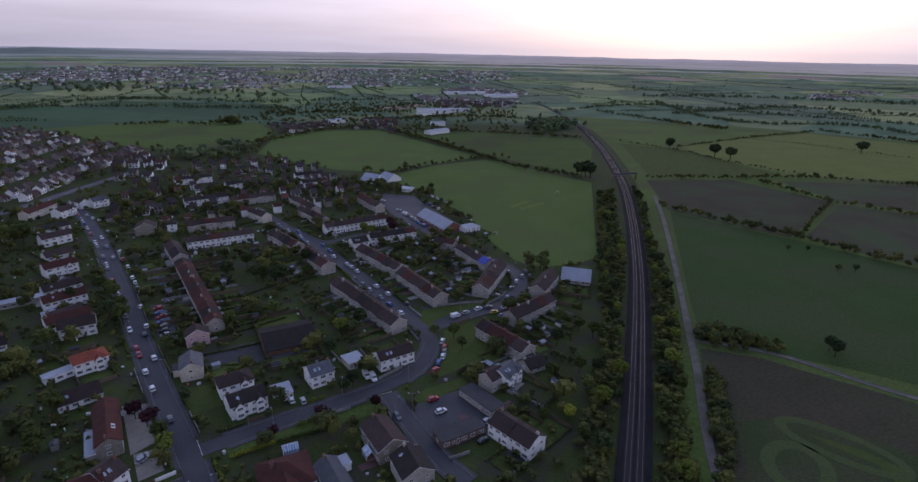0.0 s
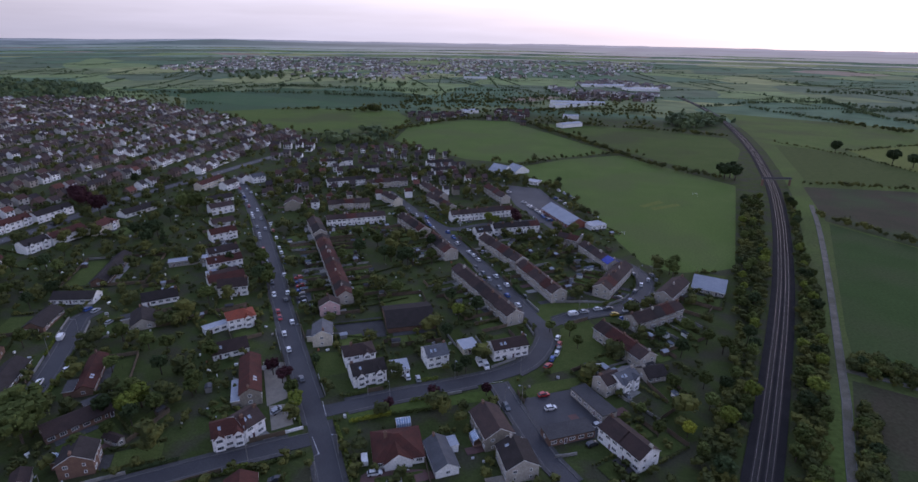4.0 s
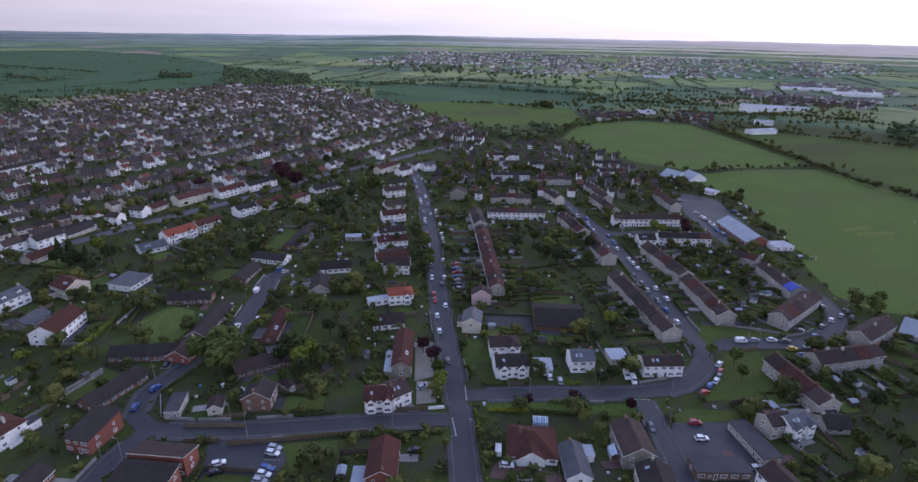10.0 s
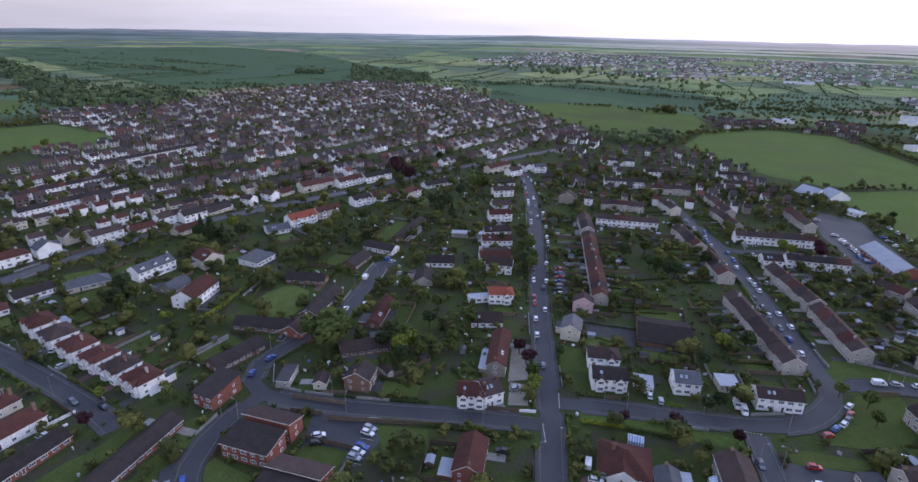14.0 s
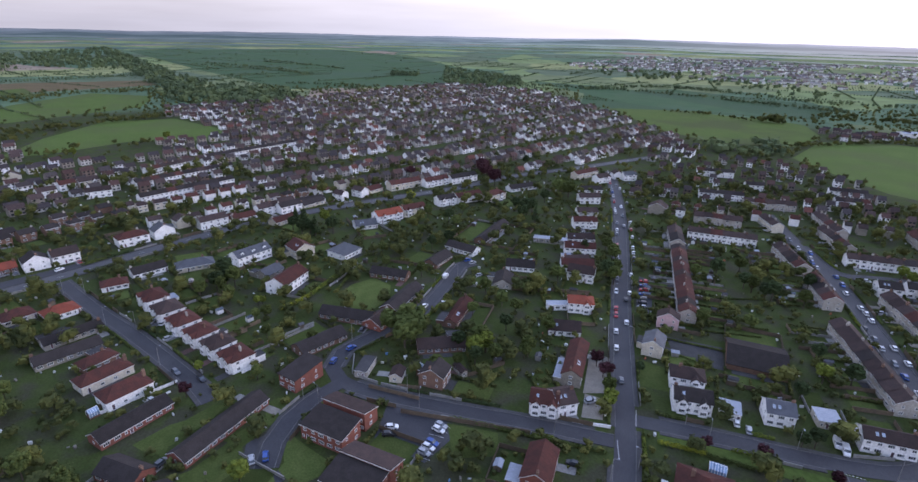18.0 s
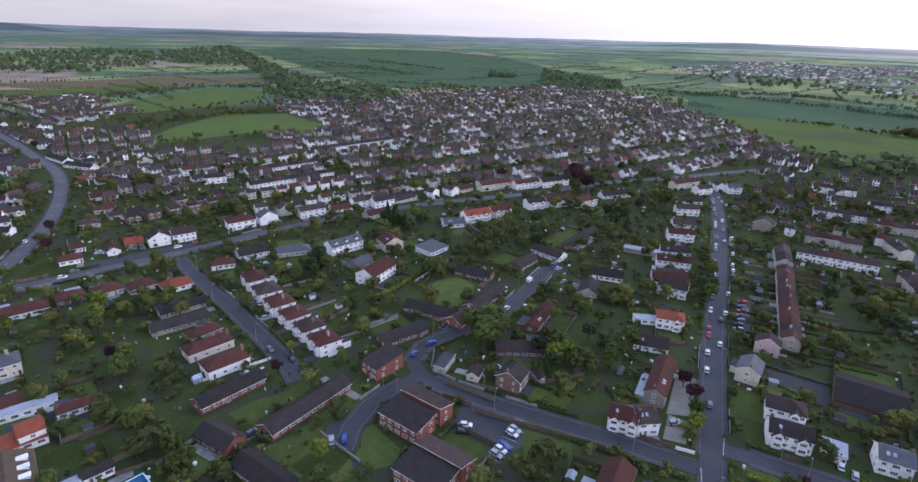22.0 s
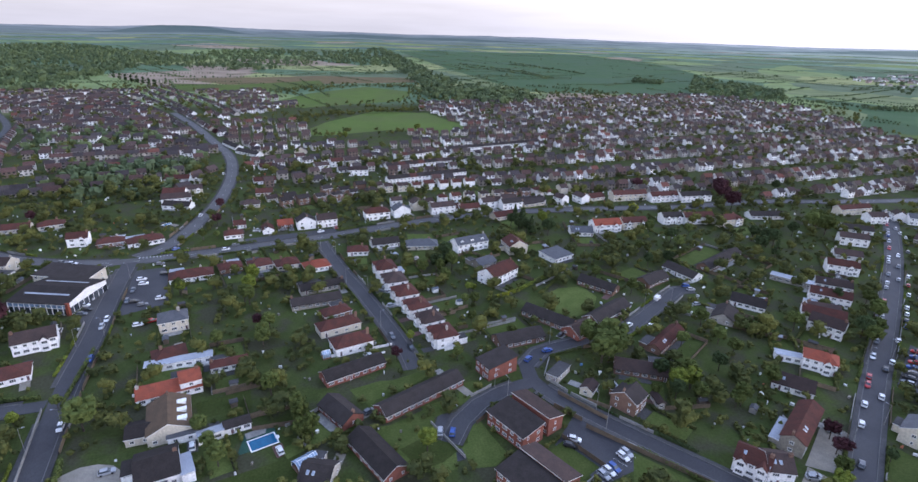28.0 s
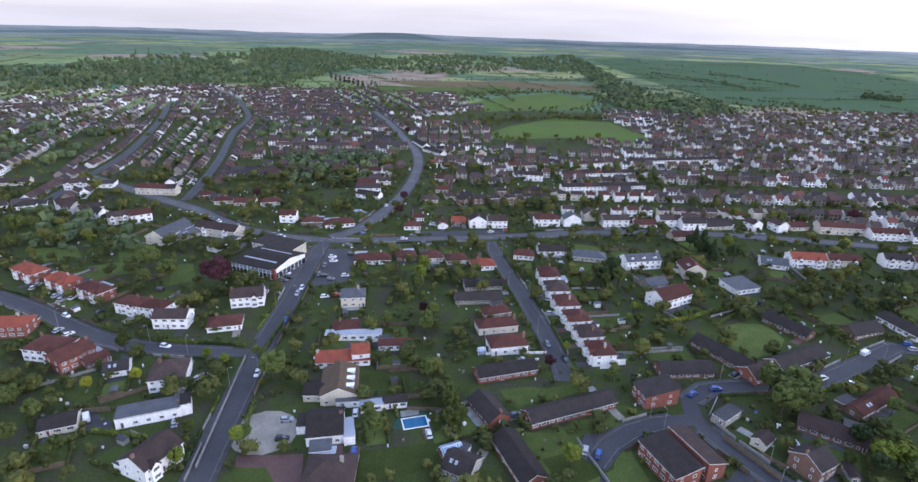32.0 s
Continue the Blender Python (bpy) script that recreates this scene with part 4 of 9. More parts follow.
field('barley_field', 'pale_crop', 'pale yellow-green ripening crop field', (288.1, 707.3), (410, 784.3), (543.6, 851.6), (636.6, 753.2), (690.8, 696.2), (521.3, 514.8), (355.7, 532.3), (303.3, 594.8))
field('pasture', 'lawn', 'green field beyond the track', (216.2, 722.7), (279.4, 684.7), (329.7, 538.2), (188.5, 521.9))
field('recreation_ground', 'pitch_grass', 'green recreation ground between houses and woods', (-896.4, -83.2), (-1037.8, -18.3), (-1161, 92.1), (-1070.9, 174.9), (-930.7, 132.5), (-893.4, 51.6), (-851.5, -25.2))
field('recreation_ground', 'pitch_grass', 'small green park between houses', (-635.6, -28.5), (-718.2, 6.8), (-812.6, 75.6), (-792.1, 150.8), (-665.2, 182.1), (-623.1, 143), (-655.5, 77.4), (-625, 3.8))
field('stubble_field', 'stubble', 'pale brown field strip by the woods', (-1319.1, -300.8), (-1357, -136.3), (-1411.8, -7.1), (-1384.8, 215.6), (-1263.9, 220.6), (-1212.9, -8.5), (-1189.4, -174.9))
field('crop_field', 'meadow', 'pale green field strip by the woods', (-1208.7, -277.8), (-1186, -157.2), (-1296.8, 2.9), (-1152.6, 20.3), (-1052.4, -157.3), (-1073.1, -249.5))

# houses
house(-158.2, 56.3, 19.6, 7.9, 12.5, 2, 'red_brick', 'dark_tile', 'mono', rise=1.6, stacks=0, name='flats', label='red brick two-storey block of flats with a dark sloping roof', detail=2)
house(-126.1, 52.1, 25.5, 15.2, 8.8, 2, 'red_brick', 'dark_tile', 'mono', rise=1.5, stacks=0, name='flats', label='red brick two-storey block of flats with a dark sloping roof', detail=2, trim=True)
house(-130.3, 60.8, 206, 15.6, 6.6, 2, 'red_brick', 'brown_tile', 'mono', rise=2.2, stacks=0, name='flats', label='red brick two-storey block of flats with a dark sloping roof', detail=2, trim=True)
house(-102.9, 47.6, 26.5, 15.2, 8.8, 2, 'red_brick', 'dark_tile', 'mono', rise=1.5, stacks=0, name='flats', label='red brick two-storey block of flats with a dark sloping roof', detail=2, trim=True)
house(-106.4, 55.1, 207, 15.8, 6.6, 2, 'red_brick', 'brown_tile', 'mono', rise=2.2, stacks=0, name='flats', label='red brick two-storey block of flats with a dark sloping roof', detail=2, trim=True)
house(-148.2, 26.7, 116.5, 31.6, 7.2, 1, 'red_brick', 'dark_tile', 'gable', name='bungalow_row', label='long brick bungalow row with a dark tiled roof', stacks=0, detail=2)
house(-167, 5.8, 111.4, 22.3, 7, 1, 'red_brick', 'dark_tile', 'gable', name='bungalow_row', label='long brick bungalow row with a dark tiled roof', stacks=0, detail=2)
house(-144.7, 0.6, 32, 13.5, 7.7, 1, 'red_brick', 'dark_tile', 'gable', name='bungalow', label='red brick bungalow with a dark tiled roof', detail=2)
house(-123.7, 9.8, 26.6, 20.1, 8, 1, 'red_brick', 'dark_tile', 'gable', name='bungalow_row', label='long brick bungalow row with a dark tiled roof', stacks=0, detail=2)
house(-175.9, 71.1, 99, 19.8, 8, 1, 'brown_brick', 'dark_tile', 'gable', name='bungalow_row', label='long brick bungalow row with a dark tiled roof', stacks=0, detail=2)
house(-188.5, 89.7, 37, 23.3, 8, 1, 'brown_brick', 'dark_tile', 'gable', name='bungalow_row', label='long brick bungalow row with a dark tiled roof', stacks=0, detail=2)
house(-187.8, 116.4, 118.9, 25.5, 8, 1, 'brown_brick', 'dark_tile', 'gable', name='bungalow_row', label='long brick bungalow row with a dark tiled roof', stacks=0, detail=2)
house(-176.7, 97.7, 115, 11.2, 9, 1, 'red_brick', 'brown_tile', 'gable', name='bungalow', label='small brick bungalow with a brown tiled roof', detail=2)
house(-214.1, 125.7, 36.6, 18.7, 7.5, 1, 'brown_brick', 'dark_tile', 'gable', name='bungalow_row', label='long brick bungalow row with a dark tiled roof', stacks=0, detail=2)
house(-215, 155.6, 113.2, 17, 8, 1, 'brown_brick', 'dark_tile', 'gable', name='bungalow_row', label='long brick bungalow row with a dark tiled roof', stacks=0, detail=2)
house(-219.9, 176.1, 18.3, 18.3, 8, 1, 'white_render', 'dark_tile', 'gable', name='bungalow_row', label='white fronted bungalow row with a dark tiled roof', stacks=0, detail=2)
house(-230.9, 207.4, 116.2, 37.2, 7, 1, 'brown_brick', 'dark_tile', 'gable', name='bungalow_row', label='long brick bungalow row with a dark tiled roof', stacks=0, detail=2)
house(-163.1, 129.1, 123.8, 22.7, 5.6, 1, 'brown_brick', 'red_tile', 'gable', detail=2)
house(-146.8, 107.7, 61.3, 18.3, 8, 1, 'brown_brick', 'brown_tile', 'gable', stacks=0, detail=2)
house(-130.3, 93.3, 123, 8.1, 8.9, 2, 'brown_brick', 'dark_tile', 'gable', detail=2)
house(-150.6, 77.2, 39.5, 4.4, 9.8, 1, 'grey_render', 'flat_felt', 'flat', stacks=0, name='garage', label='grey flat-roofed garage block', detail=2)
house(-128.9, 103.5, 172.9, 6, 2.3, 1, 'grey_render', 'brown_tile', 'gable', stacks=0, name='garage', label='small garage with a tiled roof', detail=2)
house(-139.9, 83.9, 132.9, 6, 4.3, 1, 'cream_render', 'brown_tile', 'gable', stacks=0, name='garage', label='small garage with a tiled roof', detail=2)
house(-97.2, 113.6, 39.1, 9.2, 8, 2, 'white_render', 'red_tile', 'gable', stacks=1, detail=2)
house(-94.2, 118.4, 67.7, 6.8, 9, 2, 'white_render', 'brown_tile', 'gable', stacks=1, detail=2)
house(-106.4, 139.2, 123.2, 23.2, 6.7, 2, 'stone_wall', 'red_tile', 'gable', detail=2)
house(-127.2, 156.5, 44, 12.8, 9, 1, 'white_render', 'brown_tile', 'gable', stacks=1, detail=2)
house(-135.7, 176.4, 43.9, 10.9, 8, 2, 'white_render', 'orange_tile', 'hip', detail=2)
house(-142.5, 168.7, 54.1, 9, 4, 1, 'white_render', 'pale_roof', 'flat', stacks=0, detail=2)
house(-156.9, 202.1, 31, 13, 9, 2, 'white_render', 'brown_tile', 'gable', detail=2)
house(-171.7, 215.1, 55.3, 13.2, 8, 1, 'white_render', 'brown_tile', 'gable', detail=2)
house(-168.1, 211.8, 48.5, 16.8, 8, 1, 'white_render', 'red_tile', 'gable', detail=2)
house(-179.4, 226.8, 46.3, 16.7, 8, 2, 'white_render', 'red_tile', 'gable', detail=2)
house(-192.7, 243.3, 50.7, 15.8, 8, 1, 'white_render', 'brown_tile', 'gable', detail=2)
house(-207.6, 264.5, 52.7, 14.8, 8, 2, 'white_render', 'red_tile', 'gable', detail=1)
house(-223.9, 286.4, 54.9, 13.9, 8, 1, 'white_render', 'brown_tile', 'gable', detail=1)
house(-241.2, 309.1, 55.6, 15.4, 8, 2, 'white_render', 'brown_tile', 'gable', detail=1)
house(-259, 332.3, 55.9, 17.5, 8, 1, 'white_render', 'dark_tile', 'gable', detail=1)
house(-201, 226.5, 37.6, 19.1, 5, 1, 'grey_render', 'pale_roof', 'flat', stacks=0, name='long_shed', label='long low shed with a pale sheet roof', detail=2)
house(-175.7, 166.6, 132.8, 13, 8.9, 1, 'grey_render', 'dark_tile', 'gable', detail=2)
house(-184, 186.1, 43, 14.5, 9, 1, 'white_render', 'dark_tile', 'gable', detail=2)
house(-77.6, 91.1, 123, 14, 8, 2, 'red_brick', 'red_tile', 'gable', detail=2)
house(-248.9, 26.9, 9.1, 11.6, 9.2, 2, 'white_render', 'red_tile', 'hip', bays=2, dormers=0, detail=2)
house(-233.6, 29.5, 8.5, 11.2, 9.6, 2, 'white_render', 'brown_tile', 'hip', bays=2, dormers=0, detail=2)
house(-219.4, 32.3, 12.3, 11.0, 9.4, 2, 'white_render', 'red_tile', 'hip', bays=2, dormers=0, detail=2)
house(-206.0, 35.5, 14.4, 10.4, 9.0, 2, 'white_render', 'red_tile', 'hip', bays=2, dormers=0, detail=2)
house(-193.7, 38.7, 14.4, 9.8, 9.0, 2, 'white_render', 'brown_tile', 'hip', bays=2, dormers=0, detail=2)
house(-181.4, 41.5, 11.5, 10.4, 9.0, 2, 'white_render', 'red_tile', 'hip', bays=2, dormers=0, detail=2)
compound('white house with a red hipped roof and low eaves', (-183.9, 6.3, 106.4, 14.6, 8.6, 3.5, 'hip', 2.5, 'white_render', 'red_tile'))
compound('cream house with a red hipped roof and low eaves', (-198.2, 1.9, 107.6, 16.5, 7.6, 3.2, 'hip', 2.3, 'cream_render', 'red_tile'))
house(-210.5, 1.2, 112.5, 11.9, 7, 1, 'brown_brick', 'red_tile', 'hip', detail=2)
house(-222.5, -6.8, 100.8, 21.4, 7, 1, 'stone_wall', 'dark_tile', 'gable', detail=2)
house(-236.7, -4.2, 105, 20.3, 6, 1, 'grey_render', 'dark_tile', 'gable', detail=2)
house(-260.2, -64.5, 102.9, 19, 9, 1, 'white_render', 'red_tile', 'hip', detail=2)
house(-266.8, -47.9, 106.9, 10.6, 8, 1, 'brown_brick', 'red_tile', 'hip', detail=2)
house(-267.8, -34.1, 106.6, 11, 9, 1, 'cream_render', 'red_tile', 'hip', detail=2)
house(-266.6, -21, 106.2, 11.3, 9, 1, 'cream_render', 'red_tile', 'hip', detail=2)
house(-261.1, -6.5, 105.1, 12.4, 9, 1, 'white_render', 'orange_tile', 'hip', detail=2)
house(-277.9, 15.4, 87, 10.8, 8, 1, 'white_render', 'red_tile', 'hip', detail=2)
house(-286.5, 30.9, 98.7, 15.5, 8, 1, 'white_render', 'dark_tile', 'gable', detail=2)
house(-280.8, 51.1, 83.8, 17.5, 9, 1, 'cream_render', 'grey_slate', 'hip', detail=2)
house(-213.2, -62.2, 103.7, 10.4, 9, 2, 'cream_render', 'grey_slate', 'hip', detail=2)
house(-189, -58.4, 109, 11, 9, 1, 'white_render', 'red_tile', 'hip', detail=2)
house(-183.8, -54.1, 99.6, 21.8, 4, 1, 'white_render', 'pale_roof', 'flat', stacks=0, detail=2)
house(-179.3, -36.8, 101.1, 12.3, 5, 1, 'white_render', 'red_tile', 'gable', detail=2)
house(-167.8, -53.7, 103.7, 19.2, 8, 1, 'white_render', 'orange_tile', 'gable', detail=2)
compound('cream rendered house with a brown tiled roof and three white dormers', (-150.6, -49.9, -167.3, 16.1, 11.8, 3.7, 'gable', 2.8, 'cream_render', 'tan_tile'), (-147.4, -55.4, 96.6, 10.4, 7.7, 2.7, 'gable', 1.6, 'cream_render', 'dark_tile'), (-143.7, -44.9, 100.8, 8.0, 3.7, 2.3, 'mono', 0.7, 'white_render', 'grey_slate'), dormers=3)
compound('white house with a dark tiled roof and flat-roofed white wing', (-130.6, -48.5, 104.6, 10.7, 12.7, 3.3, 'gable', 2.6, 'white_render', 'dark_tile'), (-129.2, -41.1, 109.5, 3.3, 8.3, 3.0, 'flat', 0.0, 'white_render', 'pale_roof'), (-131.1, -56.0, 102.5, 2.8, 6.2, 2.6, 'flat', 0.0, 'white_render', 'dark_tile'), (-121.1, -47.0, 105.2, 6.1, 4.8, 2.5, 'flat', 0.0, 'grey_render', 'grey_slate'))
compound('white two-storey wing with an orange tiled roof', (-169.5, -47.7, 107.3, 6.4, 7.7, 4.8, 'gable', 1.9, 'white_render', 'orange_tile'))
house(-142.0, -37.1, 108.2, 7.1, 3.0, 1, 'white_render', 'pale_roof', 'flat', stacks=0, name='garage', label='low white link with a pale flat roof', detail=1)
compound('long white bungalow with a low grey parapet roof', (-130.5, -104.4, 116.3, 17.8, 6.6, 3.3, 'flat', 0.0, 'white_render', 'grey_slate'), (-135.3, -95.3, 120.0, 3.0, 6.1, 3.7, 'flat', 0.0, 'white_render', 'dark_tile'))
house(-113.1, -41.6, 96.3, 13.4, 11, 1, 'brown_brick', 'brown_tile', 'hip', detail=2)
house(-145.1, -30.2, 105.7, 7.6, 4, 1, 'white_render', 'dark_tile', 'gable', stacks=0, name='pool_house', label='small white pool house with a dark roof', detail=2)
house(-119.5, -6.2, 67.7, 8.7, 9, 1, 'grey_render', 'dark_tile', 'gable', stacks=0, detail=2)
house(-217.6, -218.8, 68.5, 16.8, 8, 2, 'red_brick', 'orange_tile', 'hip', bays=2, detail=2)
house(-210.1, -196.3, 68.8, 15.9, 8, 2, 'red_brick', 'orange_tile', 'hip', bays=2, detail=2)
house(-203.4, -175.8, 68.3, 15.8, 8, 2, 'red_brick', 'red_tile', 'hip', bays=2, detail=2)
house(-193.8, -152, 79.6, 11.4, 8, 2, 'white_render', 'red_tile', 'hip', bays=1, detail=2)
house(-192.1, -140.3, 81.6, 10.8, 8, 2, 'white_render', 'red_tile', 'hip', bays=1, detail=2)
house(-185.1, -129, 97.5, 13.3, 8, 2, 'white_render', 'brown_tile', 'gable', detail=2)
house(-186.4, -108, 109.6, 12.9, 9, 1, 'white_render', 'red_tile', 'hip', detail=2)
house(-170.9, -187.2, 103.8, 15.1, 9, 2, 'red_brick', 'orange_tile', 'hip', detail=2)
house(-158.6, -159.7, 86.6, 14.1, 10, 2, 'white_render', 'red_tile', 'hip', detail=2)
house(-154.6, -148.8, 155.9, 12.2, 9, 2, 'red_brick', 'red_tile', 'gable', detail=2)
house(-151.6, -129.7, 117.7, 7.7, 7, 1, 'white_render', 'dark_tile', 'gable', stacks=0, detail=2)
house(-155.7, -140.8, 147.2, 7.6, 5, 1, 'brown_brick', 'red_tile', 'gable', stacks=0, detail=2)
house(-148.8, -108.6, 110, 11.2, 12, 2, 'white_render', 'brown_tile', 'hip', detail=2)
house(-122.9, -127.9, 117.7, 9.7, 7, 1, 'cream_render', 'dark_tile', 'gable', rise=1.4, stacks=0, name='garage', label='pale stone double garage with a dark roof', detail=2)
house(-111.6, -91.4, 162.3, 12.2, 9.6, 2, 'white_render', 'brown_tile', 'gable', detail=2)
house(-207.2, -107.8, 109, 13.7, 9, 2, 'white_render', 'brown_tile', 'gable', detail=2)
house(-266, -117.3, 69.6, 26.9, 12, 2, 'cream_render', 'dark_tile', 'mono', rise=1.2, stacks=0, name='workshop', label='flat-roofed workshop behind the showroom', detail=2)
house(-269.1, -150, 166.5, 18.8, 7, 1, 'white_render', 'flat_felt', 'flat', stacks=0, name='workshop', label='low white flat-roofed workshop', detail=2)
house(-276.5, -185.1, 172.1, 24.3, 12, 2, 'cream_render', 'grey_slate', 'gable', stacks=0, name='hall', label='long cream rendered hall with a slate roof', detail=2)
house(-285.8, -160.7, 78.2, 26.9, 9, 2, 'cream_render', 'brown_tile', 'gable', detail=2)
house(-280.6, -176.9, 151.1, 14.4, 8, 1, 'grey_render', 'grey_slate', 'gable', detail=2)
terrace(-353.2, -257.6, -355.2, -229.3, 4, 8.1, 2, 'cream_render', 'red_tile', detail=1)
house(-314.9, -52.4, 99.1, 10, 8, 1, 'white_render', 'red_tile', 'hip', detail=2)
house(-331.3, -51, 99.3, 6.8, 7, 1, 'white_render', 'red_tile', 'gable', detail=1)
house(-320.4, -34.1, 189.1, 9, 6.2, 1, 'white_render', 'red_tile', 'gable', detail=2)
house(-328, -24.7, 99.2, 8.9, 8, 1, 'brown_brick', 'orange_tile', 'gable', detail=2)
house(-325, -12.5, 189.1, 9, 10.7, 2, 'white_render', 'dark_tile', 'gable', name='shop', label='white gabled shop with a dark roof', detail=2)
house(-326.9, -0.3, 99.1, 11.9, 9, 2, 'white_render', 'brown_tile', 'gable', detail=2)
house(-335.4, 31.5, 99.2, 15.6, 9, 2, 'white_render', 'red_tile', 'hip', detail=1)
house(-337.4, 47.4, 189.2, 8, 11.1, 2, 'white_render', 'grey_slate', 'gable', detail=1)
house(-350, 60.6, 189.3, 8, 9.1, 2, 'cream_render', 'brown_tile', 'gable', detail=1)
house(-340.8, 75.5, 99.2, 17, 8, 2, 'white_render', 'brown_tile', 'gable', detail=1)
house(-341.6, 94.3, 99.1, 15.1, 8, 1, 'white_render', 'red_tile', 'gable', detail=1)
house(-346.3, 109.1, 99.2, 9.8, 8, 2, 'white_render', 'brown_tile', 'gable', detail=1)
house(-342, 124.5, 99.1, 15.1, 8, 2, 'white_render', 'dark_tile', 'gable', detail=1)
house(-345.8, 141.6, 106.2, 17.8, 8, 1, 'cream_render', 'dark_tile', 'gable', detail=1)
house(-347.2, 164.7, 205.8, 8, 7.6, 2, 'white_render', 'brown_tile', 'gable', detail=1)
house(-348.1, 180.8, 197.3, 10, 7.5, 2, 'white_render', 'brown_tile', 'gable', detail=1)
house(-352.6, 194.2, 104, 12.8, 8, 1, 'cream_render', 'red_tile', 'gable', detail=1)
house(-312.3, -97.8, 113, 17.7, 9, 1, 'white_render', 'red_tile', 'hip', detail=2)
house(-312.9, -114.6, 103.8, 13.4, 8, 1, 'brown_brick', 'red_tile', 'hip', detail=2)
house(-316.3, -131.2, 99.3, 10, 8, 2, 'white_render', 'red_tile', 'gable', detail=1)
house(-386.4, -97.2, 100.1, 18, 9, 2, 'white_render', 'brown_tile', 'gable', detail=1)
house(-347.8, -156.4, 111.3, 13.3, 8, 1, 'cream_render', 'red_tile', 'hip', detail=1)
house(-343.9, -172.1, 99.7, 13.9, 8, 1, 'cream_render', 'red_tile', 'gable', detail=1)
house(-345, -188.4, 112.8, 11.9, 8, 1, 'cream_render', 'red_tile', 'hip', detail=1)
house(-355.8, -206.5, 116.9, 9.8, 8, 1, 'brown_brick', 'red_tile', 'hip', detail=1)
house(-297.1, -230.3, 125.1, 12.2, 8, 2, 'cream_render', 'brown_tile', 'gable', detail=1)
house(-302.3, -220.1, 133, 11.8, 8, 2, 'white_render', 'red_tile', 'gable', detail=1)
house(-308.3, -257.1, 144.7, 13.1, 8, 2, 'cream_render', 'brown_tile', 'gable', detail=1)
house(-308.8, -296.7, 126.8, 15.6, 9, 2, 'white_render', 'dark_tile', 'hip', detail=1)
house(-315.6, -279.2, 140.6, 11.2, 8, 2, 'white_render', 'brown_tile', 'gable', detail=1)
house(-361, -307, 112.5, 14.6, 9, 2, 'white_render', 'brown_tile', 'gable', detail=1)
house(-369.7, -293.8, 111.1, 17, 12, 1, 'white_render', 'dark_tile', 'flat', stacks=0, detail=1)
house(-363.3, -356.2, 110.6, 18.3, 9, 1, 'cream_render', 'brown_tile', 'gable', detail=1)
house(-274.4, 77.1, 105, 19.4, 9, 2, 'white_render', 'grey_slate', 'gable', dormers=3, bays=0, detail=2)
house(-322.4, 112.9, 106, 15.8, 8, 1, 'cream_render', 'red_tile', 'gable', detail=1)
house(-266.9, 101.2, 184.4, 12, 10.8, 2, 'cream_render', 'red_tile', 'gable', detail=2)
house(-253, 120.5, 112.4, 13.9, 12, 1, 'white_render', 'grey_slate', 'mono', stacks=0, label='modern white house with a grey sloping roof', detail=2)
house(-233.2, 80.9, 124.4, 18.8, 10.7, 2, 'white_render', 'red_tile', 'gable', detail=2)
house(-250.3, 78.2, 117.4, 11.6, 8, 1, 'stone_wall', 'grey_slate', 'gable', detail=2)
house(-285.6, 150.8, 77.2, 13.5, 9, 1, 'white_render', 'grey_slate', 'gable', detail=2)
house(-289.8, 169.3, 90.2, 18.2, 9, 2, 'white_render', 'orange_tile', 'gable', detail=1)
house(-290.9, 189, 88.9, 17.1, 8, 2, 'cream_render', 'red_tile', 'gable', detail=1)
house(-296.1, 220.2, 84.9, 13.9, 8, 2, 'white_render', 'dark_tile', 'gable', detail=1)
house(-293.4, 237.9, 87.1, 21.1, 8, 2, 'white_render', 'red_tile', 'gable', detail=1)
house(-285.9, 255.9, 94.8, 18.2, 9, 2, 'cream_render', 'red_tile', 'hip', detail=1)
house(-293.6, 294.3, 81.2, 27.9, 8, 1, 'white_render', 'dark_tile', 'gable', detail=1)
terrace(-287.7, 350.8, -288, 378.3, 4, 7.2, 2, 'cream_render', 'red_tile', detail=1)
house(-273.2, 364, 82.3, 13.5, 8, 2, 'white_render', 'brown_tile', 'gable', detail=1)
house(-348.7, 219.4, 90.1, 27.5, 8, 2, 'cream_render', 'red_tile', 'gable', detail=1)
house(-342, 244.1, 91.1, 22.3, 8, 2, 'white_render', 'red_tile', 'gable', detail=1)
house(-338.3, 268.3, 88.9, 25.5, 8, 2, 'white_render', 'dark_tile', 'gable', detail=1)
terrace(-411.2, 48.5, -428.5, 115.5, 11, 7.2, 2, 'white_render', 'dark_tile', detail=1)
terrace(-492, 66.6, -514.8, 117, 9, 7.2, 2, 'white_render', 'brown_tile', detail=1)
terrace(-517, 118.6, -548, 228.6, 18, 7.2, 2, 'white_render', 'dark_tile', detail=1)
terrace(-453.8, 52.3, -474.8, 128.5, 13, 7.2, 2, 'white_render', 'dark_tile', detail=1)
house(-467.3, -1.7, 106.7, 11.9, 8, 2, 'white_render', 'brown_tile', 'gable', detail=1)
house(-481.5, 11.5, 102, 10.9, 8, 2, 'white_render', 'red_tile', 'gable', detail=1)
house(-483.8, 24.9, 103.9, 14.3, 8, 2, 'cream_render', 'brown_tile', 'gable', detail=1)
house(-448.5, 27.9, 89, 15.7, 8, 2, 'white_render', 'brown_tile', 'gable', detail=1)
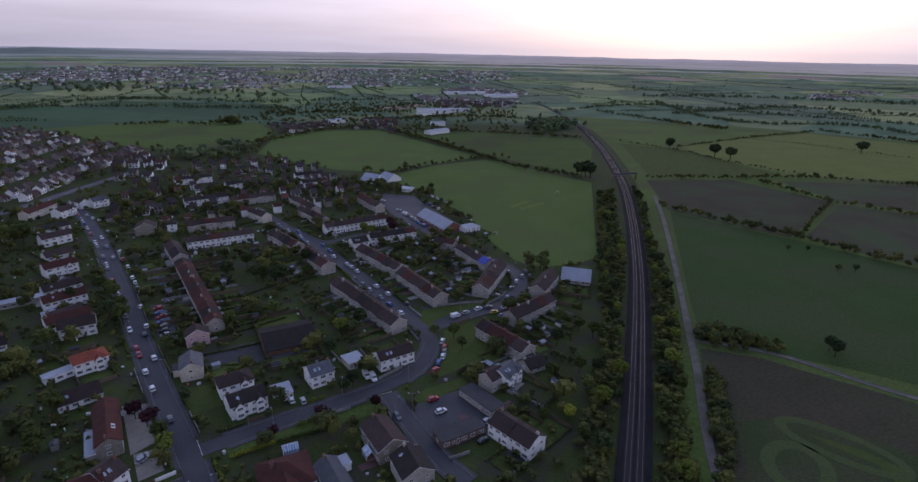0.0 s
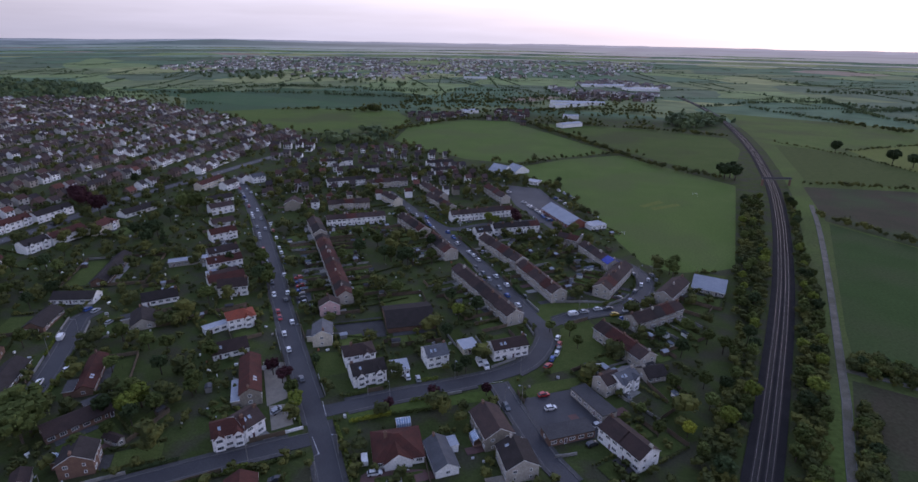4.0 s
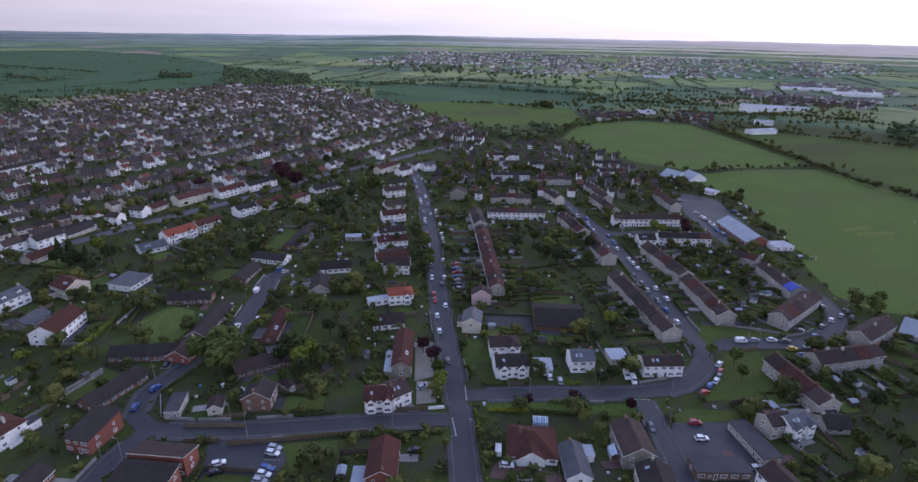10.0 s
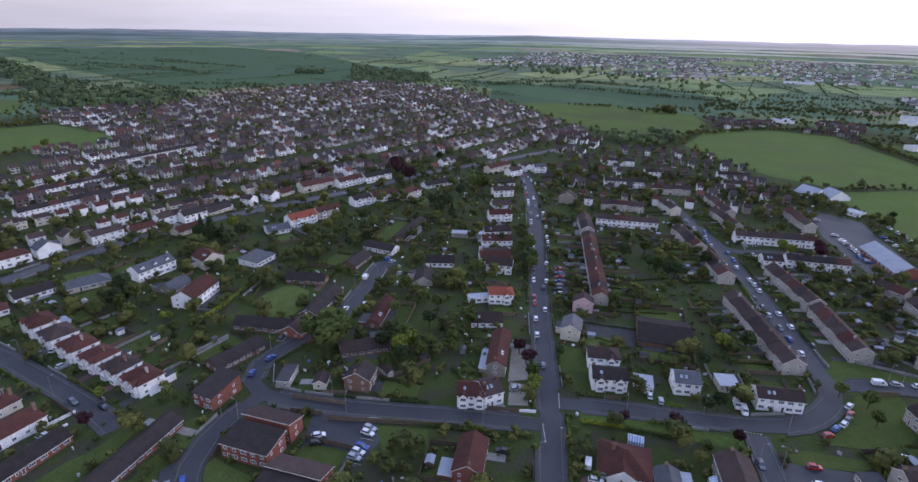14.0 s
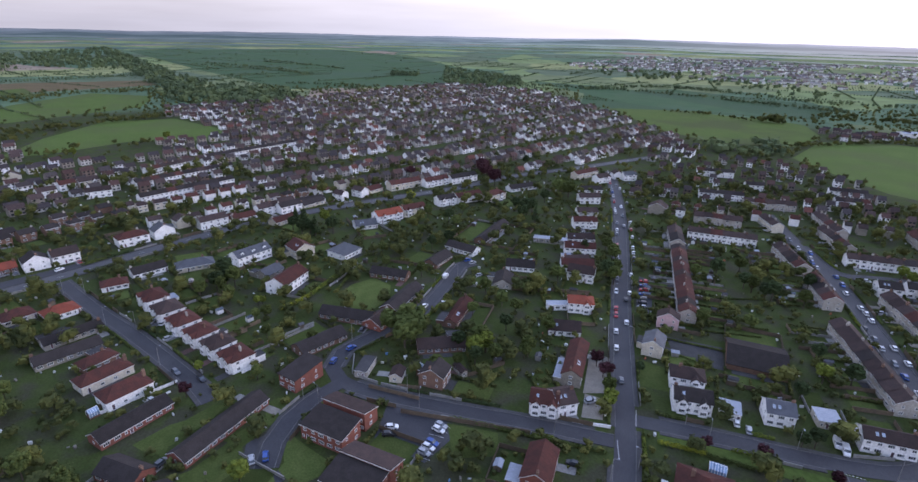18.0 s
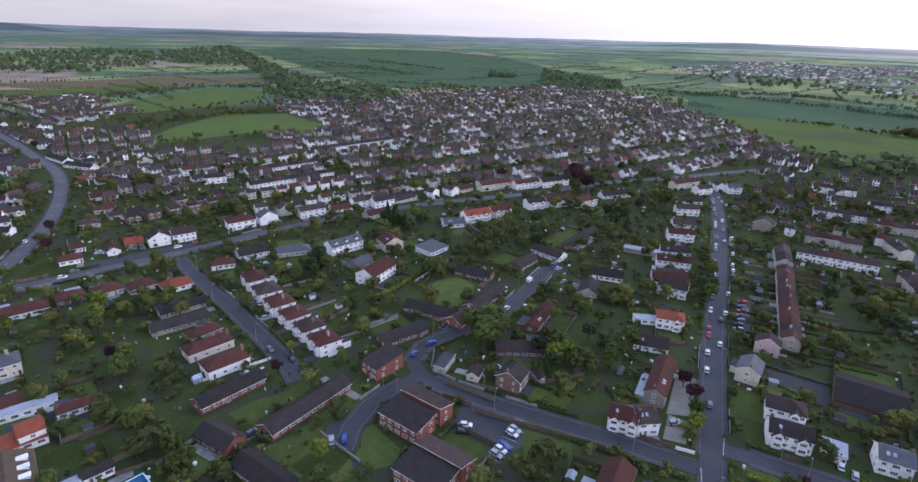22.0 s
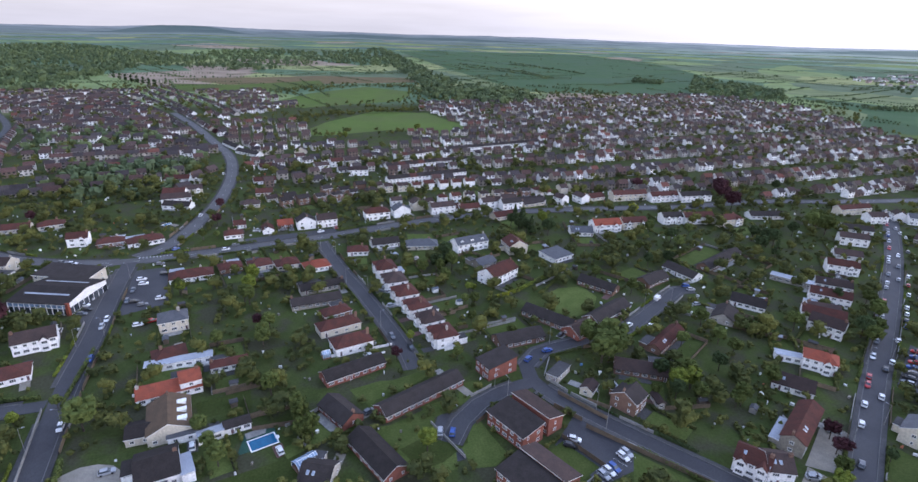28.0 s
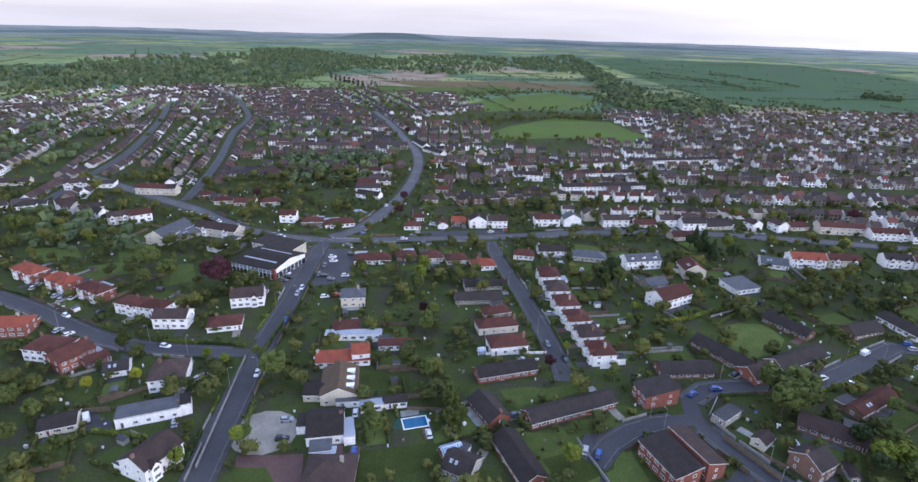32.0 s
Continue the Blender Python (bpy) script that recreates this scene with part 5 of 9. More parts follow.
house(-501.1, 0.8, 103.6, 14.8, 8, 1, 'white_render', 'dark_tile', 'gable', detail=1)
house(-539.1, -20.2, 182.8, 9, 11.9, 1, 'cream_render', 'brown_tile', 'gable', detail=1)
house(-348.3, 113.8, 83.8, 10.3, 8, 2, 'white_render', 'brown_tile', 'gable', detail=1)
house(-352.3, 126, 84, 10.6, 8, 2, 'white_render', 'brown_tile', 'gable', detail=1)
house(-351.9, 142.5, 91.9, 22.1, 8, 1, 'white_render', 'dark_tile', 'gable', detail=1)
house(-344.1, 79.5, 80.9, 22.6, 8, 1, 'white_render', 'red_tile', 'gable', detail=1)
house(-447.7, -109.2, 86.5, 17.7, 8, 1, 'white_render', 'red_tile', 'gable', detail=1)
house(-399.3, -100.9, 90.4, 14.2, 9, 2, 'white_render', 'red_tile', 'gable', detail=1)
house(-407, -91, 101.2, 12.7, 8, 2, 'cream_render', 'brown_tile', 'gable', detail=1)
house(-376.1, -94.1, 74.2, 17.8, 8, 1, 'white_render', 'dark_tile', 'gable', detail=1)
house(-439.7, -92.8, 111.6, 9.9, 8, 2, 'white_render', 'brown_tile', 'gable', detail=1)
house(-432.7, -44.7, 101.1, 16.1, 8, 1, 'white_render', 'red_tile', 'gable', detail=1)
house(-399.5, -42.3, 93.8, 11.5, 8, 1, 'cream_render', 'red_tile', 'gable', detail=1)
house(-372.8, -49.2, 94.1, 12.1, 9, 1, 'cream_render', 'brown_tile', 'hip', detail=1)
house(-573.2, -85.7, 28.6, 34.6, 8, 1, 'white_render', 'dark_tile', 'gable', detail=1)
house(-536.6, -66.5, 45, 29.3, 8, 1, 'white_render', 'dark_tile', 'gable', detail=1)
house(-478.6, -47.5, 108.8, 10.9, 8, 1, 'white_render', 'red_tile', 'gable', detail=1)
house(-104.3, 195.4, 119.8, 6, 8.6, 2, 'pink_render', 'brown_tile', 'gable', detail=2)
terrace(-149.9, 270, -103.7, 202.4, 13, 7.2, 2, 'grey_render', 'red_tile', detail=2)
terrace(-169.7, 297.2, -153.4, 275.1, 2, 7.7, 2, 'grey_render', 'brown_tile', detail=1)
terrace(-157.4, 299.9, -125.2, 319.1, 6, 7.2, 2, 'white_render', 'brown_tile', detail=1)
terrace(-171.9, 331.7, -147.1, 345.7, 5, 7.2, 2, 'grey_render', 'brown_tile', detail=1)
terrace(-200.6, 388.3, -175.4, 406, 5, 7.2, 2, 'white_render', 'dark_tile', detail=1)
terrace(-168.6, 392.6, -141.6, 412.9, 5, 7.2, 2, 'grey_render', 'brown_tile', detail=1)
terrace(-240.1, 453.8, -215.6, 470.8, 5, 7.2, 2, 'white_render', 'dark_tile', detail=1)
terrace(-190.2, 440.3, -179.9, 450, 2, 7.2, 2, 'white_render', 'dark_tile', detail=1)
terrace(-144.5, 479.2, -122.6, 492, 4, 7.2, 2, 'white_render', 'dark_tile', detail=1)
terrace(-130.3, 450.9, -112.5, 463.8, 4, 7.2, 2, 'white_render', 'dark_tile', detail=1)
terrace(-128.7, 404.7, -103.8, 374.5, 6, 7.2, 2, 'grey_render', 'brown_tile', detail=1)
terrace(-146.7, 367.3, -132.1, 353.9, 3, 7.2, 2, 'cream_render', 'brown_tile', detail=1)
terrace(-117.2, 320, -94.9, 295.8, 5, 8.1, 2, 'grey_render', 'brown_tile', detail=1)
terrace(-88.2, 288.9, -70.8, 266.1, 5, 8.1, 2, 'grey_render', 'brown_tile', detail=2)
terrace(-61.8, 246.6, -26.6, 203.4, 9, 8.1, 2, 'grey_render', 'brown_tile', detail=2)
terrace(-57.7, 294.6, -31.7, 264, 6, 8.1, 2, 'grey_render', 'brown_tile', detail=2)
terrace(-30.7, 261.2, -10, 230.4, 6, 8.1, 2, 'grey_render', 'brown_tile', detail=2)
terrace(-51.7, 313.1, -25.4, 327.8, 5, 7.2, 2, 'white_render', 'dark_tile', detail=1)
house(-58.5, 309, 34.8, 9.8, 8, 2, 'white_render', 'dark_tile', 'gable', detail=2)
terrace(-83.4, 332, -46.1, 356.2, 7, 7.2, 2, 'white_render', 'brown_tile', detail=1)
terrace(-114.3, 374.8, -91, 347.9, 6, 7.2, 2, 'grey_render', 'brown_tile', detail=1)
terrace(-77.9, 412.2, -58.9, 383, 6, 7.2, 2, 'grey_render', 'brown_tile', detail=1)
terrace(-13.3, 309.5, -1.6, 304.6, 2, 7.2, 2, 'grey_render', 'brown_tile', detail=1)
terrace(-0.4, 299.5, 15.7, 274.4, 5, 7.2, 2, 'grey_render', 'brown_tile', detail=2, last_roof='blue_sheet')
terrace(15.9, 241.1, 27.9, 274.2, 6, 8.1, 2, 'grey_render', 'brown_tile', detail=2)
terrace(43.5, 240.2, 53.9, 261.1, 2, 8.1, 2, 'grey_render', 'brown_tile', detail=2)
terrace(27, 211.8, 47.4, 231, 5, 8.1, 2, 'grey_render', 'brown_tile', detail=2)
terrace(9, 203.6, 25.9, 183.3, 4, 8.1, 2, 'grey_render', 'brown_tile', detail=2)
house(30.2, 180.8, 30.8, 8.3, 7, 1, 'grey_render', 'dark_tile', 'gable', detail=2)
house(14.1, 168.6, 44.9, 7.7, 6.7, 2, 'grey_render', 'brown_tile', 'gable', detail=2)
house(19.2, 171.5, 50.8, 9.5, 7, 2, 'white_render', 'grey_slate', 'gable', detail=2)
house(9.6, 157.9, -49.5, 16.2, 6, 1, 'grey_render', 'flat_felt', 'flat', stacks=0, name='garage_row', label='row of flat-roofed lock-up garages', detail=2)
house(2.1, 141, 30.6, 15.4, 6, 1, 'brown_brick', 'flat_felt', 'flat', stacks=0, name='garage_row', label='brick row of flat-roofed lock-up garages', detail=2)
terrace(11.1, 141.6, 22.4, 129.9, 2, 8.1, 2, 'white_render', 'brown_tile', detail=2)
house(-20.9, 135.7, -57.4, 13.5, 9.1, 2, 'stone_wall', 'brown_tile', 'gable', detail=2)
house(-11.3, 123.6, -63.3, 10.4, 9.3, 2, 'grey_render', 'dark_tile', 'gable', detail=2)
house(-46.6, 121.8, 26.2, 14.2, 13, 1, 'white_render', 'red_tile', 'hip', rise=3.6, detail=2)
house(-45.1, 117.4, 119.8, 6, 7.9, 1, 'white_render', 'red_tile', 'gable', stacks=0, rise=2.6, label='white gabled front wing with a red tiled roof', detail=2)
house(-33, 121.1, -57.9, 12.9, 6.8, 1, 'white_render', 'grey_slate', 'gable', detail=2)
house(-76.8, 163.6, 34.3, 11.2, 8, 2, 'white_render', 'brown_tile', 'hip', detail=2)
house(-69.1, 153.5, 37.6, 11.8, 8, 2, 'white_render', 'dark_tile', 'gable', detail=2)
house(-59.5, 160.7, 28.7, 6.2, 7, 1, 'white_render', 'pale_roof', 'flat', stacks=0, name='garage', label='white flat-roofed double garage', detail=2)
house(-96.5, 173.4, 115.6, 10, 7.5, 2, 'cream_render', 'grey_slate', 'gable', detail=2)
house(-68.9, 198.4, 27.7, 20.3, 20, 1, 'brown_brick', 'dark_tile', 'gable', rise=3.0, stacks=0, name='hall', label='low brick hall with a wide dark roof', detail=0)
house(-48.8, 170.1, 35.1, 8.4, 8, 2, 'white_render', 'grey_slate', 'gable', detail=2)
house(-23.1, 182.5, 33.2, 14.2, 7, 2, 'white_render', 'brown_tile', 'gable', detail=2)
house(-38.6, 181.6, 36.5, 6.6, 7, 1, 'cream_render', 'pale_roof', 'flat', stacks=0, name='garage', label='pale flat-roofed garage beside the house', detail=2)
house(-12, 359.9, -57.8, 38.3, 14, 1, 'red_brick', 'pale_roof', 'gable', stacks=0, name='pavilion', label='red brick clubhouse with a pale blue sheet roof', detail=1)
house(8.7, 347.7, 38.8, 11.8, 9, 1, 'white_render', 'pale_roof', 'flat', stacks=0, name='pavilion', label='white flat-roofed clubhouse annex', detail=1)
house(64.4, 266.6, -15.1, 14.9, 14, 1, 'grey_render', 'pale_roof', 'gable', stacks=0, name='barn', label='grey barn with a pale sheet roof', detail=2)
house(-75.9, 483.6, -27.7, 16.4, 16, 1, 'white_render', 'pale_roof', 'gable', stacks=0, name='school_hall', label='long white school block with a pale roof', detail=1)
house(-61.6, 488.2, -42.6, 14.1, 16, 1, 'white_render', 'pale_roof', 'gable', stacks=0, name='school_hall', label='long white school block with a pale roof', detail=1)
house(-42.5, 450.5, -20, 10.5, 8, 1, 'white_render', 'pale_roof', 'flat', stacks=0, name='school_hall', label='small white school block', detail=1)
house(-273.7, 384.5, 150.2, 8, 7, 2, 'white_render', 'brown_tile', 'gable', detail=1)
house(-265, 389.7, 59.1, 10.9, 8, 2, 'white_render', 'grey_slate', 'gable', detail=1)
house(-232.7, 357.2, 24.1, 11.3, 9, 1, 'stone_wall', 'brown_tile', 'gable', detail=1)
house(-197.9, 330.3, 113.8, 10, 11.6, 2, 'stone_wall', 'brown_tile', 'gable', detail=1)


# trees and hedges
def leaf_cloud(rng, centres, radii, per, size, flat=1.0):
    """Corners of loose leaf sprays on the shells of many clumps."""
    c = np.repeat(np.asarray(centres, float), per, axis=0)
    r = np.repeat(np.asarray(radii, float), per, axis=0)
    n = len(c)
    d = rng.normal(size=(n, 3))
    d /= np.linalg.norm(d, axis=1)[:, None]
    p = c + d * r[:, None] * rng.uniform(0.55, 1.05, (n, 1)) * np.array([1, 1, flat])
    nor = d + rng.normal(size=(n, 3)) * 0.22
    nor /= np.linalg.norm(nor, axis=1)[:, None]
    a = np.cross(nor, rng.normal(size=(n, 3)))
    a /= np.linalg.norm(a, axis=1)[:, None]
    b = np.cross(nor, a)
    s = size * rng.uniform(0.6, 1.3, (n, 1))
    t = s * rng.uniform(0.5, 1.0, (n, 1))
    quad = np.stack([p - a * s - b * t * 0.4, p + a * s * 0.2 - b * t, p + a * s + b * t * 0.4, p - a * s * 0.2 + b * t], 1)
    return quad.reshape(-1, 3), n


CUBE = np.array([(x, y, z) for z in (-1, 1) for y in (-1, 1) for x in (-1, 1)], float) / 1.732
CUBE_FACES = np.array([(0, 2, 3, 1), (4, 5, 7, 6), (0, 1, 5, 4), (1, 3, 7, 5), (3, 2, 6, 7), (2, 0, 4, 6)])


def cores(rng, centres, radii, much=0.72):
    """Corners of a rough lump inside each clump, which keeps the far side from showing through."""
    c, r = np.asarray(centres, float), np.asarray(radii, float)
    v = c[:, None, :] + CUBE[None] * r[:, None, None] * much * rng.uniform(0.8, 1.2, (len(c), 8, 1))
    return v[:, CUBE_FACES, :].reshape(-1, 3), len(c) * 6


def crown_shape(kind, rng):
    if kind == "conifer":
        z = rng.uniform(0.1, 1.0, 46)
        rad = 2.3 * (1 - z) + 0.15
        ang = rng.uniform(0, 6.283, 46)
        return np.stack([np.cos(ang) * rad * 0.75, np.sin(ang) * rad * 0.75, 1.0 + z * 9], 1), 0.35 + 0.7 * (1 - z), 26
    if kind == "poplar":
        z = rng.uniform(0, 1, 34)
        rad = 1.15 * np.sin(3.14 * (0.12 + 0.83 * z))
        ang = rng.uniform(0, 6.283, 34)
        return np.stack([np.cos(ang) * rad * 0.6, np.sin(ang) * rad * 0.6, 1.0 + z * 9], 1), 0.5 + 0.5 * np.sin(3.14 * z), 26
    wide, low = {"round": (3.6, 0.42), "broad": (4.6, 0.40), "tall": (2.7, 0.30)}[kind]
    n = 46
    d = rng.normal(size=(n, 3))
    d /= np.linalg.norm(d, axis=1)[:, None]
    rad = np.where(rng.random((n, 1)) < 0.2, 0.35, rng.uniform(0.64, 0.84, (n, 1)))
    half = 10 * (1 - low) / 2
    c = d * rad * np.array([wide * rng.uniform(0.85, 1.1), wide * rng.uniform(0.85, 1.1), half])
    c[:, 2] += 10 * low + half * 0.92
    return c, rng.uniform(0.9, 1.45, n) * wide / 3.4, 20


def limb(a, b, r0, r1, n=5):
    a, b = Vector(a), Vector(b)
    d = (b - a).normalized()
    s = d.orthogonal().normalized()
    t = d.cross(s)
    v = [tuple(p + (s * math.cos(2 * math.pi * k / n) + t * math.sin(2 * math.pi * k / n)) * r) for p, r in ((a, r0), (b, r1)) for k in range(n)]
    return v, [(k, (k + 1) % n, n + (k + 1) % n, n + k) for k in range(n)]


CROWNS, TRUNKS = {}, {}
for kind, count in (("round", 4), ("broad", 2), ("tall", 2), ("conifer", 2), ("poplar", 1)):
    for i in range(count):
        rng = np.random.default_rng(len(CROWNS) * 7 + 3)
        c, r, per = crown_shape(kind, rng)
        q, n = leaf_cloud(rng, c, r, per + 8, 0.31)
        k, kn = cores(rng, c, r)
        q, n = np.concatenate([q, k]), n + kn
        CROWNS[kind, i] = quads("crown", q, n, "leaf_green")
        bits = [limb((0, 0, -0.2), (0.1, 0.05, 3.6), 0.30, 0.20), limb((0.1, 0.05, 3.6), (0, 0.1, 7.6), 0.20, 0.05)]
        for k in range(5):
            a = k * 1.26 + i
            bits.append(limb((0.08, 0.05, 2.6 + 0.5 * k), (1.7 * math.cos(a), 1.7 * math.sin(a), 4.6 + 0.6 * k), 0.12, 0.03, 4))
        TRUNKS[kind, i] = mesh("trunk", *joined(*bits), "bark")
TINTED = {}
TREE_WORDS = {"green": "green", "bright": "bright fresh green", "dark": "dark green", "copper": "dark copper-red", "yellow": "yellow-green"}
TREES = []


def tree(x, y, high, kind="round", tint="green", wide=1.0):
    count = sum(1 for k in CROWNS if k[0] == kind)
    i = int(abs(x * 7 + y * 3)) % count
    key = (kind, i, tint)
    if key not in TINTED:
        me = CROWNS[kind, i].copy()
        me.materials.clear()
        me.materials.append(MATS["leaf_" + tint])
        TINTED[key] = me
    top = new("tree" if kind in ("round", "broad", "tall") else "conifer" if kind == "conifer" else "poplar", TRUNKS[kind, i])
    s = high / 10.5
    top.matrix_world = Matrix.Translation((x, y, rise_at(x, y))) @ Matrix.Rotation((x * 1.7 + y) % 6.28, 4, "Z") @ Matrix.Diagonal((s * wide, s * wide, s, 1))
    part("crown", TINTED[key], top)
    word = {"round": "round-crowned tree", "broad": "broad spreading tree", "tall": "tall tree", "conifer": "pointed conifer", "poplar": "slender poplar"}[kind]
    TREES.append((x, y, 3.4 * s * wide))
    return tagged(top, TREE_WORDS[tint] + " leafy " + word + " among the gardens", "tree")


def hedge(x0, y0, x1, y1, high=1.8, wide=1.4, tint="green", label=""):
    """A clipped hedge: a run of leafy clumps between two points."""
    L = math.hypot(x1 - x0, y1 - y0)
    rng = np.random.default_rng(int(abs(x0 * 3 + y1 * 5)))
    n = max(2, int(L / 0.9))
    t = (np.arange(n) + 0.5) / n
    c = np.stack([(t - 0.5) * L, rng.normal(0, 0.08, n), np.full(n, high * 0.5)], 1)
    q, m = leaf_cloud(rng, c, np.full(n, max(high, wide) * 0.52), 34, 0.28, flat=1.0)
    q[:, 1] *= wide / max(high, wide)
    ob = new("hedge", quads("hedge", q, m, "leaf_" + tint))
    ob.matrix_world = Matrix.Translation(((x0 + x1) / 2, (y0 + y1) / 2, 0)) @ Matrix.Rotation(math.atan2(y1 - y0, x1 - x0), 4, "Z")
    return tagged(ob, label or "clipped " + TREE_WORDS[tint] + " garden hedge", "hedge")


def greenery(name, label, spots, per, leaf, mat="leaf_stuff", category="trees", lumps=7):
    """Many clumps at (x, y, radius, height) as one mass of leaves."""
    rng = np.random.default_rng(len(spots) + 11)
    c, r = [], []
    for x, y, rad, high in spots:
        k = min(lumps, 1 if rad < 1.3 else 4 if rad < 2.6 else 7)
        for j in range(k):
            a = j * 2.4 + x
            off = 0 if k == 1 else rad * (0.5 if j else 0.05)
            c.append((x + math.cos(a) * off, y + math.sin(a) * off, rise_at(x, y) + high * (0.45 if k == 1 else 0.66 if j == 0 else 0.40 + 0.14 * (j % 3))))
            r.append(rad * (0.95 if k == 1 else 0.72 if j == 0 else 0.56))
    q, n = leaf_cloud(rng, c, r, per, 1.0, flat=1.0)
    # sprays grow with their clump
    mid = q.reshape(n, 4, 3).mean(axis=1, keepdims=True)
    size = np.repeat(np.asarray(r), per)[:, None, None] * leaf
    q = (mid + (q.reshape(n, 4, 3) - mid) * size).reshape(-1, 3)
    k, kn = cores(rng, c, r)
    q, n = np.concatenate([q, k]), n + kn
    return tagged(new(name, quads(name, q, n, mat)), label, category, kind="stuff")


def free(x, y, room=0.0):
    """Whether a spot is clear of houses, roads and the railway."""
    for hx, hy, a, X, Y in SQUARES.get((int(x // 24), int(y // 24)), ()):
        dx, dy = x - hx, y - hy
        if abs(dx) + abs(dy) < X + Y + 2 * room + 3:
            lx, ly = dx * math.cos(a) + dy * math.sin(a), -dx * math.sin(a) + dy * math.cos(a)
            if abs(lx) < X + room and abs(ly) < Y + room:
                return False
    p = Vector((x, y, 0))
    if on_road(p, more=room):
        return False
    if x > -20:
        for q in RAIL:
            if (q.x - x) ** 2 + (q.y - y) ** 2 < (6.5 + room) ** 2:
                return False
    return True


PAVED = []


def open_land(x, y):
    return any(inside(x, y, f) for f in FIELDS) or any(b[0] < x < b[1] and b[2] < y < b[3] and inside(x, y, f) for b, f in PAVED)


BELTS = []


def wood(n, kinds, low, high, *poly, gap=3.0):
    """Trees of their own, scattered over a plot, and a thicket between them."""
    BELTS.append((list(poly), n * 2))
    rng = random.Random(n * 31 + int(abs(poly[0][0])))
    xs, ys = [p[0] for p in poly], [p[1] for p in poly]
    put, tries = [], 0
    while len(put) < n and tries < n * 40:
        tries += 1
        x, y = rng.uniform(min(xs), max(xs)), rng.uniform(min(ys), max(ys))
        if inside(x, y, list(poly)) and all((x - a) ** 2 + (y - b) ** 2 > gap * gap for a, b in put) and free(x, y, 0.5):
            put.append((x, y))
            k = rng.choice(kinds)
            tree(x, y, rng.uniform(low, high), k[0], k[1], rng.uniform(0.85, 1.2))


# vehicles
def car_meshes(kind):
    if kind == "van":
        st = [(-2.4, 0.30, 1.85, 0.86), (-2.3, 0.28, 1.95, 0.93), (1.1, 0.28, 1.97, 0.93), (1.6, 0.28, 1.25, 0.92), (2.2, 0.30, 1.05, 0.88), (2.4, 0.36, 0.75, 0.78)]
        glass = [(1.02, 1.25, 1.88, 0.80), (1.52, 1.22, 1.30, 0.86)]
        glass = joined(box(0.2, 1.0, -0.945, 0.945, 1.2, 1.75), ([(1.62, -0.82, 1.27), (1.62, 0.82, 1.27), (1.13, 0.8, 1.94), (1.13, -0.8, 1.94)], [(0, 1, 2, 3)]))
        roof = None
        ax = (-1.5, 1.55)
    else:
        st = [(-2.1, 0.36, 0.72, 0.70), (-2.0, 0.27, 0.92, 0.82), (-1.2, 0.24, 0.95, 0.86), (0.9, 0.24, 0.94, 0.86), (1.7, 0.26, 0.80, 0.83), (2.05, 0.30, 0.62, 0.72), (2.12, 0.40, 0.52, 0.60)]
        g = [(-1.95, -0.78, 0.92), (1.05, -0.78, 0.92), (1.05, 0.78, 0.92), (-1.95, 0.78, 0.92), (-1.45, -0.62, 1.42), (0.25, -0.62, 1.42), (0.25, 0.62, 1.42), (-1.45, 0.62, 1.42)]
        glass = (g, [(0, 1, 5, 4), (1, 2, 6, 5), (2, 3, 7, 6), (3, 0, 4, 7)])
        roof = box(-1.5, 0.28, -0.64, 0.64, 1.40, 1.48)
        ax = (-1.3, 1.3)
    v, f = [], []
    for x, lo, hi, w in st:
        v += [(x, -w, lo), (x, -w * 1.02, (lo + hi) / 2), (x, -w * 0.94, hi), (x, w * 0.94, hi), (x, w * 1.02, (lo + hi) / 2), (x, w, lo)]
    for i in range(len(st) - 1):
        o = i * 6
        f += [(o + k, o + 6 + k, o + 6 + (k + 1) % 6, o + (k + 1) % 6) for k in range(6)]
    f += [(0, 1, 2, 3, 4, 5), tuple(reversed(range(len(v) - 6, len(v))))]
    body = (v, [tuple(reversed(q)) for q in f])
    if roof:
        body = joined(body, roof)
    return body, glass, ax


def wheel_mesh():
    n = 10
    v = [(0.32 * math.cos(2 * math.pi * k / n), y, 0.32 * math.sin(2 * math.pi * k / n)) for y in (-0.1, 0.1) for k in range(n)]
    return mesh("wheel", v, [tuple(range(n)), tuple(reversed(range(n, 2 * n)))] + [(k, (k + 1) % n, n + (k + 1) % n, n + k) for k in range(n)], "tyre_rubber")


WHEEL = wheel_mesh()
CAR_KIT = {}


def car(x, y, turn, paint="silver", kind="car", z=0.12):
    key = (kind, paint)
    if key not in CAR_KIT:
        body, glass, ax = car_meshes(kind)
        CAR_KIT[key] = mesh(kind, *body, "car_paint_" + paint), mesh("glasshouse", *glass, "window_glass"), ax
    body, glass, ax = CAR_KIT[key]
    top = new(kind, body)
    top.matrix_world = Matrix.Translation((x, y, z)) @ Matrix.Rotation(radians(turn), 4, "Z")
    part("glasshouse", glass, top, "dark tinted car windows")
    for wx in ax if math.hypot(x, y) < 205 else ():
        for wy in (-0.78, 0.78):
            part("wheel", WHEEL, top, at=(wx, wy, 0.32))
    return tagged(top, paint + (" panel van" if kind == "van" else " hatchback car") + " parked in the estate", kind, "parked cars")


